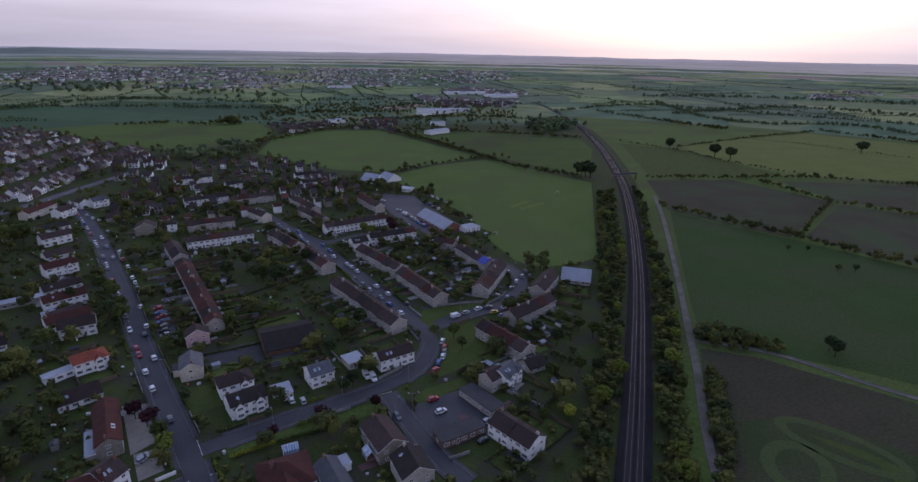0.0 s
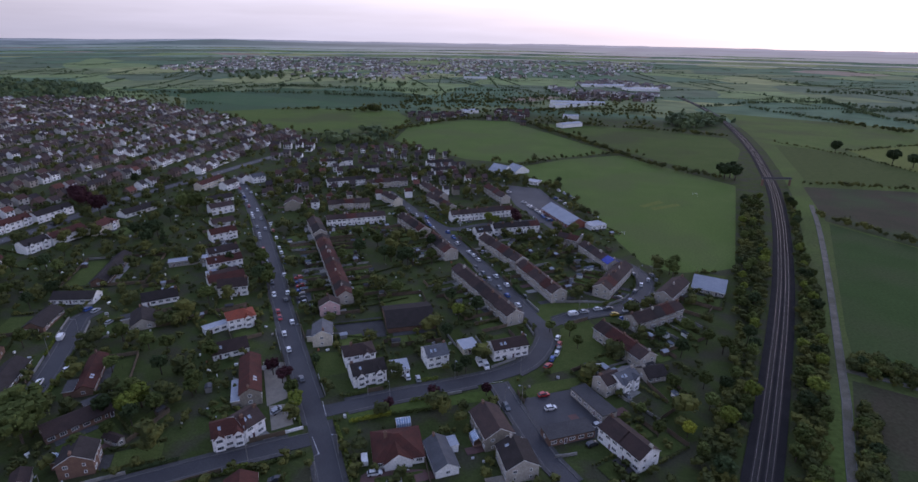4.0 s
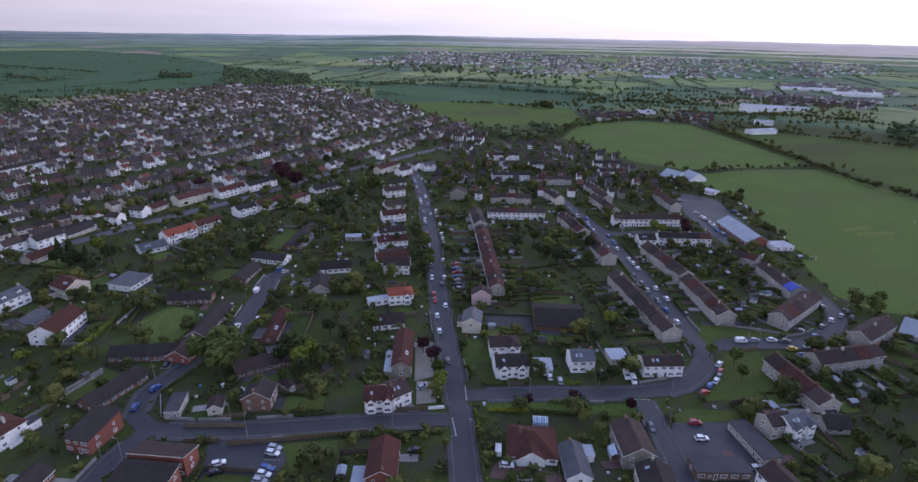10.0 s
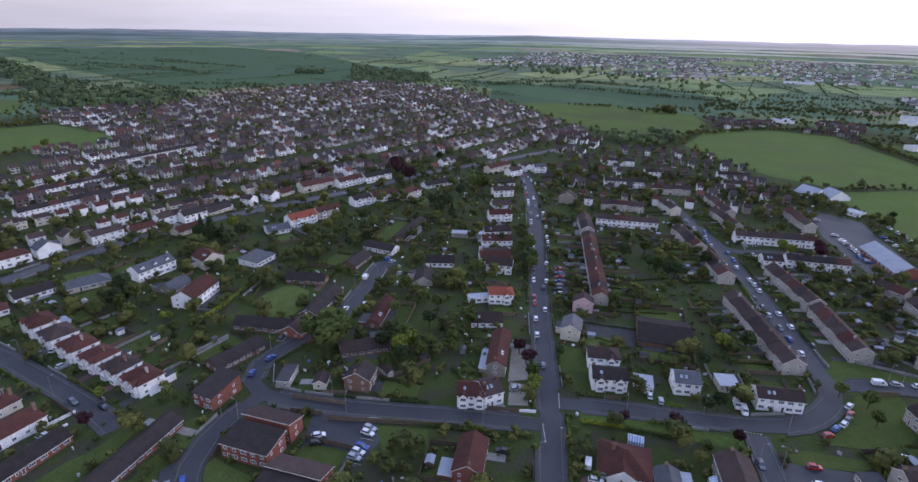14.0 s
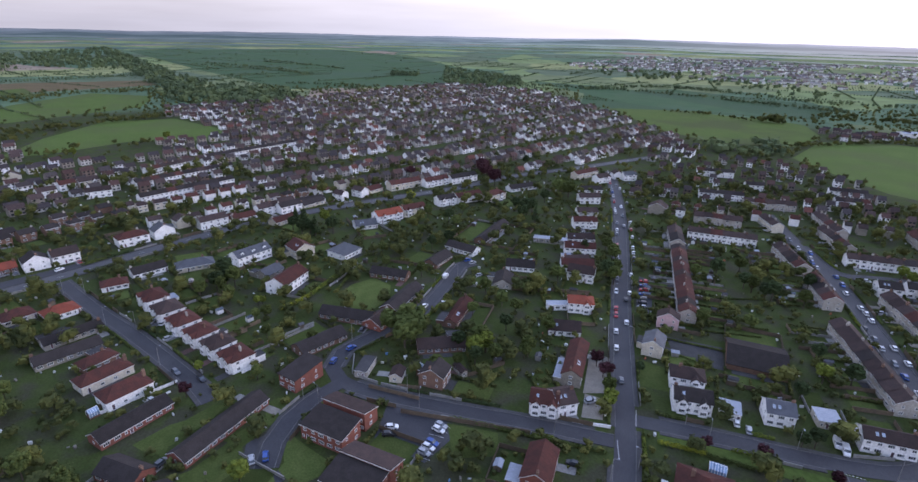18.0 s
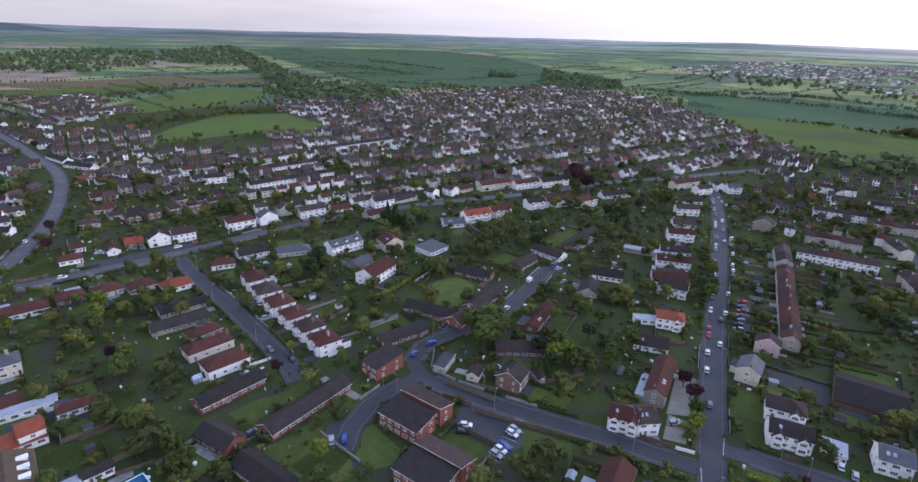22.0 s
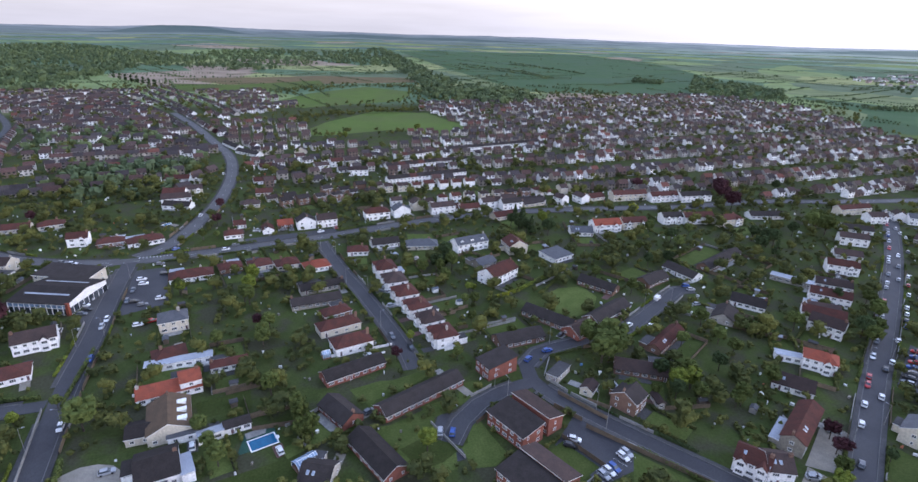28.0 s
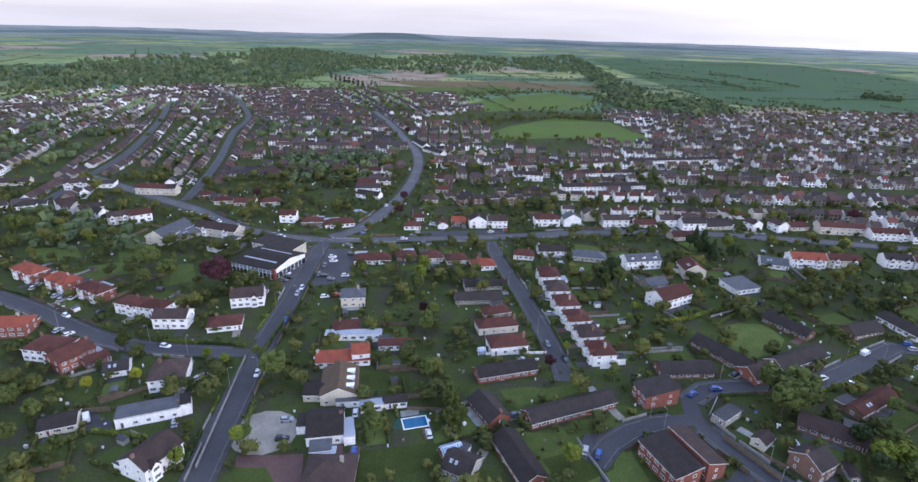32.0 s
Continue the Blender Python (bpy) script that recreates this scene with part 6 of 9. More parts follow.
# sheds, fences and other garden things
def shed(x, y, turn, w=2.4, d=1.8, wall="shed_timber", roof="flat_felt", name="garden_shed", label="small timber garden shed with a felt roof"):
    v, f = box(-w / 2, w / 2, -d / 2, d / 2, -0.05, 1.9)
    top = new(name, mesh(name, v, f, wall))
    top.matrix_world = Matrix.Translation((x, y, 0.05)) @ Matrix.Rotation(radians(turn), 4, "Z")
    rv, rf = roof_faces(w, d, 1.85, 0.5, "gable", 0.15)
    part("roof", mesh("roof", rv, rf, roof), top)
    plot((x, y, radians(turn), w / 2, d / 2))
    return tagged(top, label, "shed")


def fence(x0, y0, x1, y1, kind="timber"):
    """A run of panels between posts, along the line."""
    L = math.hypot(x1 - x0, y1 - y0)
    n = max(1, round(L / 1.8))
    high, thick = (1.7, 0.03) if kind == "timber" else (1.1, 0.12)
    cols = []
    for k in range(n):
        a, b = k * L / n, (k + 1) * L / n
        z = high - 0.04 * ((k * 7) % 3)
        cols += [(a, high + 0.12), (a + 0.1, high + 0.12), (a + 0.11, z), (b, z)]
    v = [(x, e, h) for x, z in cols for e, h in ((-thick, -0.1), (-thick, z), (thick, z), (thick, -0.1))]
    f = [(0, 1, 2, 3), tuple(range(len(v) - 1, len(v) - 5, -1))]
    for k in range(len(cols) - 1):
        o = 4 * k
        f += [(o, o + 4, o + 5, o + 1), (o + 1, o + 5, o + 6, o + 2), (o + 2, o + 6, o + 7, o + 3)]
    name = "fence" if kind == "timber" else "garden_wall"
    top = new(name, mesh(name, v, f, "timber_fence" if kind == "timber" else "concrete" if kind == "wall" else "white_render"))
    top.matrix_world = Matrix.Translation((x0, y0, 0.03)) @ Matrix.Rotation(math.atan2(y1 - y0, x1 - x0), 4, "Z")
    return tagged(top, "weathered brown timber panel fence between gardens" if kind == "timber" else "pale low garden wall along a plot", "fence" if kind == "timber" else "wall")


PATCH = [0.03]


def patch(name, mat, label, *poly):
    """A level piece of paving, lawn or asphalt on the ground."""
    PATCH[0] += 0.0003
    if name not in ("patio", "drive", "lawn") or abs(poly[0][0] - poly[2][0]) + abs(poly[0][1] - poly[2][1]) > 24:
        xs, ys = [p[0] for p in poly], [p[1] for p in poly]
        PAVED.append(((min(xs), max(xs), min(ys), max(ys)), list(poly)))
    me = mesh(name, [(x, y, 0.06 + PATCH[0]) for x, y in poly], [tuple(range(len(poly)))], mat)
    if me.polygons[0].normal.z < 0:
        me.flip_normals()
    return tagged(new(name, me), label, name.replace("_", " "), kind="structure")


# garden buildings of glass, the pool
material("sky_glass", (0.22, 0.30, 0.42), (0.16, 0.23, 0.34), 2, vary=0.2, rough=0.05, spec=1.0, bump=0)


def conservatory(x, y, turn, w=4.0, d=3.2):
    """A white-framed glass room with a ridged glass roof."""
    top = new("conservatory")
    top.empty_display_size = 0.1
    top.matrix_world = Matrix.Translation((x, y, 0.05)) @ Matrix.Rotation(radians(turn), 4, "Z")
    X, Y = w / 2, d / 2
    part("base_wall", mesh("base_wall", *box(-X, X, -Y, Y, -0.1, 0.6), "brown_brick"), top)
    n = max(3, round(w / 0.8))
    for k in range(n):
        a, b = -X + 0.05 + k * (w - 0.1) / n, -X + 0.05 + (k + 1) * (w - 0.1) / n
        for s in (-1, 1):
            v = [(a + 0.05, s * (Y - 0.05), 2.15), (b - 0.05, s * (Y - 0.05), 2.15), (b - 0.05, 0.05 * s, 3.1), (a + 0.05, 0.05 * s, 3.1)]
            part("roof_pane", mesh("roof_pane", v, [(0, 1, 2, 3) if s < 0 else (3, 2, 1, 0)], "sky_glass"), top)
            v, f = box(a + 0.05, b - 0.05, s * (Y - 0.06) - 0.02, s * (Y - 0.06) + 0.02, 0.62, 2.05)
            part("pane", mesh("pane", v, f, "sky_glass"), top)
    bars = [box(-X, X, -0.06, 0.06, 3.06, 3.18)]
    for k in range(n + 1):
        a = -X + 0.05 + k * (w - 0.1) / n
        bars += [([(a - 0.05, -Y, 2.1), (a + 0.05, -Y, 2.1), (a + 0.05, 0, 3.14), (a - 0.05, 0, 3.14)], [(0, 1, 2, 3)]), ([(a + 0.05, Y, 2.1), (a - 0.05, Y, 2.1), (a - 0.05, 0, 3.14), (a + 0.05, 0, 3.14)], [(0, 1, 2, 3)]), box(a - 0.05, a + 0.05, -Y, -Y + 0.1, 0.6, 2.12), box(a - 0.05, a + 0.05, Y - 0.1, Y, 0.6, 2.12)]
    part("frame", mesh("frame", *joined(*bars), "white_trim"), top, "white glazing bars")
    plot((x, y, radians(turn), X, Y))
    return tagged(top, "white framed conservatory with a blue-tinted glass roof", "conservatory")


def pool(x, y, turn, w=9.0, d=4.5):
    top = new("swimming_pool")
    top.empty_display_size = 0.1
    top.matrix_world = Matrix.Translation((x, y, 0.1)) @ Matrix.Rotation(radians(turn), 4, "Z")
    X, Y = w / 2, d / 2
    ring = lambda e, z: [(-X - e, -Y - e, z), (X + e, -Y - e, z), (X + e, Y + e, z), (-X - e, Y + e, z)]
    v = ring(0.35, 0.0) + ring(0.35, 0.14) + ring(0, 0.14) + ring(0, -0.05)
    f = [(a + o, (a + 1) % 4 + o, (a + 1) % 4 + o + 4, a + o + 4) for o in (0, 4, 8) for a in range(4)]
    part("coping", mesh("coping", v, f, "white_trim"), top, "white stone pool edge")
    part("water", mesh("water", ring(0, 0.05), [(0, 1, 2, 3)], "water_blue"), top, "clear blue pool water")
    v = [(X + 0.2 + 0.9 * math.cos(k * 0.314 - 1.57), 0.9 * math.sin(k * 0.314 - 1.57), z) for z in (0.0, 0.13) for k in range(11)]
    part("steps", mesh("steps", v, [tuple(range(11, 22))] + [(k, k + 1, k + 12, k + 11) for k in range(10)], "white_trim"), top)
    plot((x, y, radians(turn), X + 1, Y + 1))
    return tagged(top, "blue garden swimming pool with a white edge", "swimming pool")


def goal(x, y, turn):
    bits = [limb((-1.8, 0, 0), (-1.8, 0, 2.1), 0.07, 0.07), limb((1.8, 0, 0), (1.8, 0, 2.1), 0.07, 0.07), limb((-1.8, 0, 2.1), (1.8, 0, 2.1), 0.07, 0.07)]
    top = new("goal_frame", mesh("goal_frame", *joined(*bits), "white_trim"))
    top.matrix_world = Matrix.Translation((x, y, 0.03)) @ Matrix.Rotation(radians(turn), 4, "Z")
    return tagged(top, "white metal goal frame on the field", "goal")


def footbridge(x0, y0, x1, y1):
    """A plain railed deck across the railway."""
    L = math.hypot(x1 - x0, y1 - y0)
    top = new("footbridge")
    top.empty_display_size = 0.1
    top.matrix_world = Matrix.Translation((x0, y0, 0)) @ Matrix.Rotation(math.atan2(y1 - y0, x1 - x0), 4, "Z")
    part("deck", mesh("deck", *box(0, L, -1.1, 1.1, 5.6, 5.95), "concrete"), top)
    for s in (-1.1, 1.1):
        part("parapet", mesh("parapet", *box(0, L, s - 0.06, s + 0.06, 5.95, 7.1), "grey_slate"), top)
    for px in (0.6, L - 0.6):
        part("pier", mesh("pier", *box(px - 0.5, px + 0.5, -0.9, 0.9, -0.2, 5.6), "brown_brick"), top)
    return tagged(top, "small grey footbridge over the railway", "bridge")


def street_lamp(x, y, turn):
    bits = joined(limb((0, 0, -0.1), (0, 0, 7.6), 0.09, 0.05, 6), limb((0, 0, 7.6), (1.1, 0, 7.9), 0.05, 0.04, 6))
    top = new("street_lamp", mesh("pole", *bits, "concrete"))
    top.matrix_world = Matrix.Translation((x, y, 0.2)) @ Matrix.Rotation(radians(turn), 4, "Z")
    part("lamp_head", mesh("lamp_head", *box(0.95, 1.6, -0.12, 0.12, 7.82, 7.98), "pale_roof"), top)
    return tagged(top, "slim grey street lamp beside the road", "street lamp")


def stripes(name, label, mat, n, gap, w, L, x, y, turn, z=0.16):
    """Painted bars in a row."""
    v, f = [], []
    for k in range(n):
        o, a = len(v), (k - (n - 1) / 2) * gap
        v += [(a - w / 2, -L / 2, 0), (a + w / 2, -L / 2, 0), (a + w / 2, L / 2, 0), (a - w / 2, L / 2, 0)]
        f.append((o, o + 1, o + 2, o + 3))
    ob = new(name, mesh(name, v, f, mat))
    ob.matrix_world = Matrix.Translation((x, y, z)) @ Matrix.Rotation(radians(turn), 4, "Z")
    return tagged(ob, label, "road marking", kind="structure")


def showroom(x, y, turn, w, d):
    """A long glazed showroom under a dark sheet roof with pale rooflight strips."""
    top = new("car_showroom")
    top.empty_display_size = 0.1
    top.matrix_world = Matrix.Translation((x, y, 0)) @ Matrix.Rotation(radians(turn), 4, "Z")
    X, Y, h, r = w / 2, d / 2, 5.2, 2.0
    v = [(-X, -Y + 0.3, -0.2), (X, -Y + 0.3, -0.2), (X, Y, -0.2), (-X, Y, -0.2), (-X, -Y + 0.3, h), (X, -Y + 0.3, h), (X, Y, h), (-X, Y, h), (-X, 0, h + r), (X, 0, h + r)]
    part("wall", mesh("wall", v, [(0, 1, 5, 4), (2, 3, 7, 6), (1, 2, 6, 9, 5), (3, 0, 4, 8, 7)], "white_render"), top)
    rv, rf = roof_faces(w, d, h, r, "gable", 0.5)
    part("roof", mesh("roof", rv, rf, "dark_tile"), top)
    s = math.atan2(r, Y)
    for k in (0, 1):
        ob = part("rooflight", mesh("rooflight", *box(-X * 0.75, X * 0.75, -0.5, 0.5, 0, 0.12), "pale_roof"), top, "long pale rooflight strip", at=(0, -Y * 0.5 + k * Y, h + r * 0.5 + 0.24))
        ob.rotation_euler = (s if k == 0 else -s, 0, 0)
    n = max(4, round(w / 2.4))
    for k in range(n):
        a, b = -X + k * w / n, -X + (k + 1) * w / n
        part("pane", mesh("pane", *box(a + 0.15, b - 0.15, -Y + 0.12, -Y + 0.2, 0.2, 2.9), "window_glass"), top)
        part("upper_pane", mesh("upper_pane", *box(a + 0.15, b - 0.15, -Y + 0.12, -Y + 0.2, 3.2, 4.5), "sky_glass"), top)
        part("pillar", mesh("pillar", *box(a - 0.12, a + 0.12, -Y - 0.05, -Y + 0.28, -0.1, h), "white_trim"), top)
    n = max(3, round(d / 3))
    for k in range(n):
        a, b = -Y + k * d / n, -Y + (k + 1) * d / n
        part("pane", mesh("pane", *box(X + 0.05, X + 0.12, a + 0.2, b - 0.2, 0.2, 3.2), "window_glass"), top)
    part("corner_pillar", mesh("corner_pillar", *box(X - 0.9, X + 0.35, -Y - 0.3, -Y + 0.9, -0.1, h + 0.4), "orange_tile"), top, "tall orange corner pillar")
    plot((x, y, radians(turn), X, Y))
    return tagged(top, "car showroom with glazed front and dark sheet roof", "showroom")


# estates, far houses, hedgerows and woods
FAR, LEAFY, WOODS = [], [], []
WHITE_MIX = [("white_render", "brown_tile"), ("white_render", "dark_tile"), ("white_render", "red_tile"), ("cream_render", "brown_tile"), ("grey_render", "brown_tile"), ("white_render", "brown_tile"), ("brown_brick", "dark_tile")]
MIXED = [("cream_render", "brown_tile"), ("grey_render", "brown_tile"), ("white_render", "dark_tile"), ("brown_brick", "red_tile"), ("stone_wall", "brown_tile"), ("white_render", "red_tile")]


def estate(turn, gap, unit, near, mix, *poly):
    """Rows of houses over a plot: single houses near by, the far ones joined."""
    rng = random.Random(int(abs(poly[0][0] * 3 + poly[1][1])))
    a = radians(turn)
    ux, uy = math.cos(a), math.sin(a)
    pool = WHITE_MIX if mix == "white" else MIXED
    mx, my = sum(p[0] for p in poly) / len(poly), sum(p[1] for p in poly) / len(poly)
    R = max(math.hypot(p[0] - mx, p[1] - my) for p in poly)
    k = 0
    t = -R
    while t < R:
        k += 1
        bend = rng.uniform(-6, 6)
        s = -R + rng.uniform(0, unit)
        run = 0
        while s < R:
            if run == 0:
                wall, roof = rng.choice(pool)
                run = rng.choice((2, 3, 5, 8))
            run -= 1
            w = unit * rng.uniform(0.54, 0.8)
            y0 = t + bend * math.sin(s / 90.0) + rng.uniform(-1, 1)
            x, y = mx + ux * s - uy * y0, my + uy * s + ux * y0
            s += unit * rng.uniform(0.95, 1.15)
            if rng.random() < 0.06 or not inside(x, y, list(poly)) or open_land(x, y) or not free(x, y, 5.5):
                continue
            side = turn + (180 if k % 2 else 0) + rng.uniform(-4, 4)
            st = 1 if rng.random() < 0.22 else 2
            if math.hypot(x, y) < near:
                house(x, y, side, w, rng.uniform(5.8, 7.0), st, wall, roof, rng.choice(("gable", "gable", "hip")), 1, detail=1 if math.hypot(x, y) < 400 else 0)
            else:
                FAR.append((x, y, radians(side), w, rng.uniform(5.8, 7.0), st))
                plot((x, y, radians(side), w / 2, 4))
        t += gap * (0.62 if k % 2 else 1.38)


def far_town(n, *poly):
    rng = random.Random(n)
    xs, ys = [p[0] for p in poly], [p[1] for p in poly]
    c = 0
    for _ in range(n * 30):
        x, y = rng.uniform(min(xs), max(xs)), rng.uniform(min(ys), max(ys))
        if inside(x, y, list(poly)) and math.hypot(x, y) < FAR_EDGE and noise.noise((x / 220, y / 220, 0)) > -0.15:
            c += 1
            FAR.append((x, y, rng.choice((0.3, 1.87)) + rng.uniform(-0.2, 0.2), rng.uniform(8, 16), 7.5, 2))
            if rng.random() < 0.4:
                WOODS.append((x + rng.uniform(-25, 25), y + rng.uniform(-25, 25), rng.uniform(3, 6), 7))
            if c >= n:
                return


def hedgerow(rad, step, *pts):
    rng = random.Random(int(abs(pts[0][0] + pts[0][1])))
    for p in smooth_line(pts, step):
        if math.hypot(p.x, p.y) > FAR_EDGE or rng.random() < 0.06:
            continue
        r = rad * rng.uniform(0.6, 1.25)
        (LEAFY if math.hypot(p.x, p.y) < 1035 else WOODS).append((p.x + rng.uniform(-1, 1), p.y + rng.uniform(-1, 1), r, r * rng.uniform(1.5, 2.1)))


def far_wood(n, low, high, *poly):
    rng = random.Random(n)
    xs, ys = [p[0] for p in poly], [p[1] for p in poly]
    c = 0
    for _ in range(n * 30):
        x, y = rng.uniform(min(xs), max(xs)), rng.uniform(min(ys), max(ys))
        if inside(x, y, list(poly)) and math.hypot(x, y) < FAR_EDGE and (math.hypot(x, y) > 1500 or free(x, y, 1.0)):
            c += 1
            if noise.noise((x / 70, y / 70, 1)) + 0.6 * noise.noise((x / 200, y / 200, 6)) < -0.36:
                continue
            r = rng.uniform(low * 0.6, high * 1.1)
            WOODS.append((x, y, r, r * 1.9))
            if c >= n:
                return



def far_row(unit, off, st, *pts):
    """Houses along both sides of a far street."""
    rng = random.Random(int(abs(pts[0][0] + pts[-1][1])))
    ln = smooth_line(pts, unit)
    nrm = sides(ln)
    for k, p in enumerate(ln):
        for s in (-1, 1) if off else (0,):
            q = p + nrm[k] * s * off
            if not free(q.x, q.y, 2.0) or rng.random() < 0.05:
                continue
            a = math.atan2(nrm[k].y, nrm[k].x) - math.pi / 2
            FAR.append((q.x, q.y, a, unit * (rng.uniform(0.72, 0.95) if off else 1.0), rng.uniform(6.2, 7.6), st))
            plot((q.x, q.y, a, unit / 2, 4.5))


# things
hedgerow(3, 4.5, (-100.4, 808.7), (-31.3, 705.2), (25.8, 610), (71, 544.8), (115.7, 516.2))
hedgerow(2.0, 4.5, (-69.5, 506.7), (-24.8, 560), (28.8, 603.4))
hedgerow(3, 4.5, (-246.4, 672.9), (-188.2, 797.6), (-123.3, 818.1))
hedgerow(3, 4.5, (-79.2, 811.4), (57.9, 792.9), (170.1, 762.2))
hedgerow(2.6, 4.5, (183.8, 516.5), (268.1, 520.4), (358.4, 527.4), (435.4, 501.5), (499, 496.9))
hedgerow(3.2, 4.5, (160.8, 410.5), (177.7, 395.5), (205, 361.4), (230.5, 335.8), (250.1, 309), (267.2, 291.1), (292.6, 273.6))
hedgerow(2.4, 4.5, (288.5, 504.8), (311.8, 437.5), (352.8, 398.1), (380.1, 368.2))
hedgerow(2.0, 4.5, (311.8, 437.5), (265.1, 385.6), (229.6, 343.9))
hedgerow(1.6, 4.5, (220.3, 737.5), (274.5, 671.8), (306.6, 601.6), (357.4, 535.1))
hedgerow(2, 4.5, (284.5, 698.1), (421.9, 791), (561.8, 866.4))
hedgerow(1.2, 4.5, (419, 785.3), (484.2, 727.8), (549.5, 644.2))
hedgerow(3, 4.5, (580.7, 881.6), (649.5, 769.3), (708.6, 723.6))
hedgerow(2.4, 3, (104.4, 204.3), (119.7, 202.3), (132.1, 193.3))
hedgerow(4, 4.5, (477.9, 1352.2), (464.9, 1053.2), (527.7, 960.1), (679.4, 957.7), (712, 847.5))
hedgerow(4, 6, (196.1, 1110.7), (423.3, 1270.6), (614.6, 1125.7), (814.5, 975.7))
hedgerow(4, 6, (-205.5, 874), (-100, 926.6), (18.7, 985.7), (177.8, 942.7))
hedgerow(5, 7, (-200.4, 1044.9), (-77.1, 1178.7), (87.5, 1235.1))
hedgerow(4, 6, (281.5, 1124.8), (388.5, 918.8), (427.1, 875.4))
hedgerow(4, 3, (-380, 849.8), (-332.3, 842.6))
hedgerow(5, 7, (-793.9, 965), (-721.9, 1185.7), (-383.5, 1172.1))
hedgerow(5, 7, (424.9, 1095.6), (754, 1264.2), (933.1, 1124))
hedgerow(6, 9, (505.8, 1527.6), (832.8, 1541.2), (1158, 1405.5))
hedgerow(3.5, 6, (-1461, 267.5), (-1262.1, 364.2), (-1024, 458.8), (-1025.6, 538.1))
hedgerow(4, 8, (-1895.3, 431.7), (-1461, 590.2), (-1395.7, 590))
hedgerow(4, 8, (-1943.6, 669.2), (-1712, 728))
hedgerow(3, 6, (-498.6, 805.7), (-436.3, 832.4), (-370.8, 824.4))
hedgerow(7, 5, (-361.2, 835.2), (-333.2, 847.5))
hedgerow(6, 5, (-1371.8, 824.5), (-1287.5, 840.7))
hedgerow(5, 8, (-934.1, 899.4), (-690.2, 1037.5), (-431.4, 1056.8), (-319.2, 1050.7))
hedgerow(5, 8, (-387.6, 1189.7), (-219.7, 1264.5), (-21.1, 1273.5))
hedgerow(5, 8, (-340.4, 965.2), (-211.6, 1003.9), (-95.8, 1038.6))
hedgerow(4, 8, (-2059.9, 709.2), (-1713.1, 751), (-1532.6, 766))
hedgerow(4, 8, (-1942.2, 483.1), (-1574.5, 598.4), (-1380.8, 574.6))
hedgerow(4, 6, (-1181, 451.1), (-1100.6, 554.1), (-1025.4, 568.8))
hedgerow(7, 5, (-1283.6, 773.5), (-1242.3, 830.7))
hedgerow(4, 6, (-1052.4, -105.3), (-1137.3, 18.1), (-1167.4, 173.4), (-1039.4, 187.5))
hedgerow(4, 6, (-738.8, -34.6), (-786.1, 42.3), (-810.6, 146.3))
hedgerow(3, 8, (-1365.4, -363.2), (-1340.1, -180.2), (-1478.8, 25.5), (-1524.4, 226.7))
hedgerow(6, 9, (-1305, -1241.2), (-1343.2, -1042.3), (-1541.7, -965.4))
hedgerow(6, 12, (-2839.8, -1141.8), (-4001.1, -678.2))
far_wood(1900, 5, 9, (-2610.4, -1193.1), (-2832.5, -1054), (-2363.1, -614.9), (-2179.6, -419.8), (-1583.4, -309.3), (-1688.6, -444.7), (-1385.7, -449.3), (-1117.5, -439.1), (-1028, -454.6), (-989, -469))
far_wood(1200, 5, 9, (-2338.2, -449.2), (-2743.2, -256.1), (-2535.1, 48.4), (-3169.6, 311.5), (-1966.3, 313.2), (-1679, 249.8), (-1900.4, 34.6), (-1531.9, -133.9), (-1546.8, -288.9))
far_wood(800, 5, 9, (-3541.3, 348.4), (-2070.8, 329.8), (-1438.7, 290.1), (-1174.3, 314.3), (-1023.1, 392), (-933, 363.8), (-967.2, 259.6), (-1039.7, 210), (-1430, 212.6))
far_wood(810, 6, 9, (-1230.4, -1172.3), (-1236.6, -961.8), (-1480.2, -927.7), (-1955, -1002.5), (-1233.7, -583.6), (-1012.5, -617.9), (-961, -753.3), (-853.7, -823.7))
far_wood(620, 6, 10, (-909.5, -831.9), (-1557.7, -1240.1), (-1886.8, -1218.9), (-2234.5, -1045.7), (-1473.2, -613.4), (-1085.0, -490.6), (-1051.4, -640.8), (-943.8, -740.1))
far_wood(351, 5, 8, (-1483.2, 1097.9), (-1078.4, 1038.8), (-926, 910.1), (-894.7, 777.1), (-1036.4, 764.3))
far_wood(324, 5, 8, (-1317.4, 238.6), (-1182.2, 294.1), (-996.3, 341.2), (-920.8, 382.7), (-869.3, 279.8), (-926.4, 198.1), (-1022.5, 179.3))
far_wood(81, 4, 6, (-309.2, 568.9), (-314.7, 637.5), (-256.8, 663), (-226.2, 605.2), (-244.2, 554.3))
far_wood(94, 5, 8, (101.2, 880.5), (182.2, 967.5), (207.3, 894.6), (126.9, 801.2))
far_wood(121, 6, 9, (-1256.9, 1583.7), (-875.6, 1645.9), (-414.4, 1345.5), (-387.6, 1189.7), (-707.6, 1334.8), (-1030.9, 1327.8))
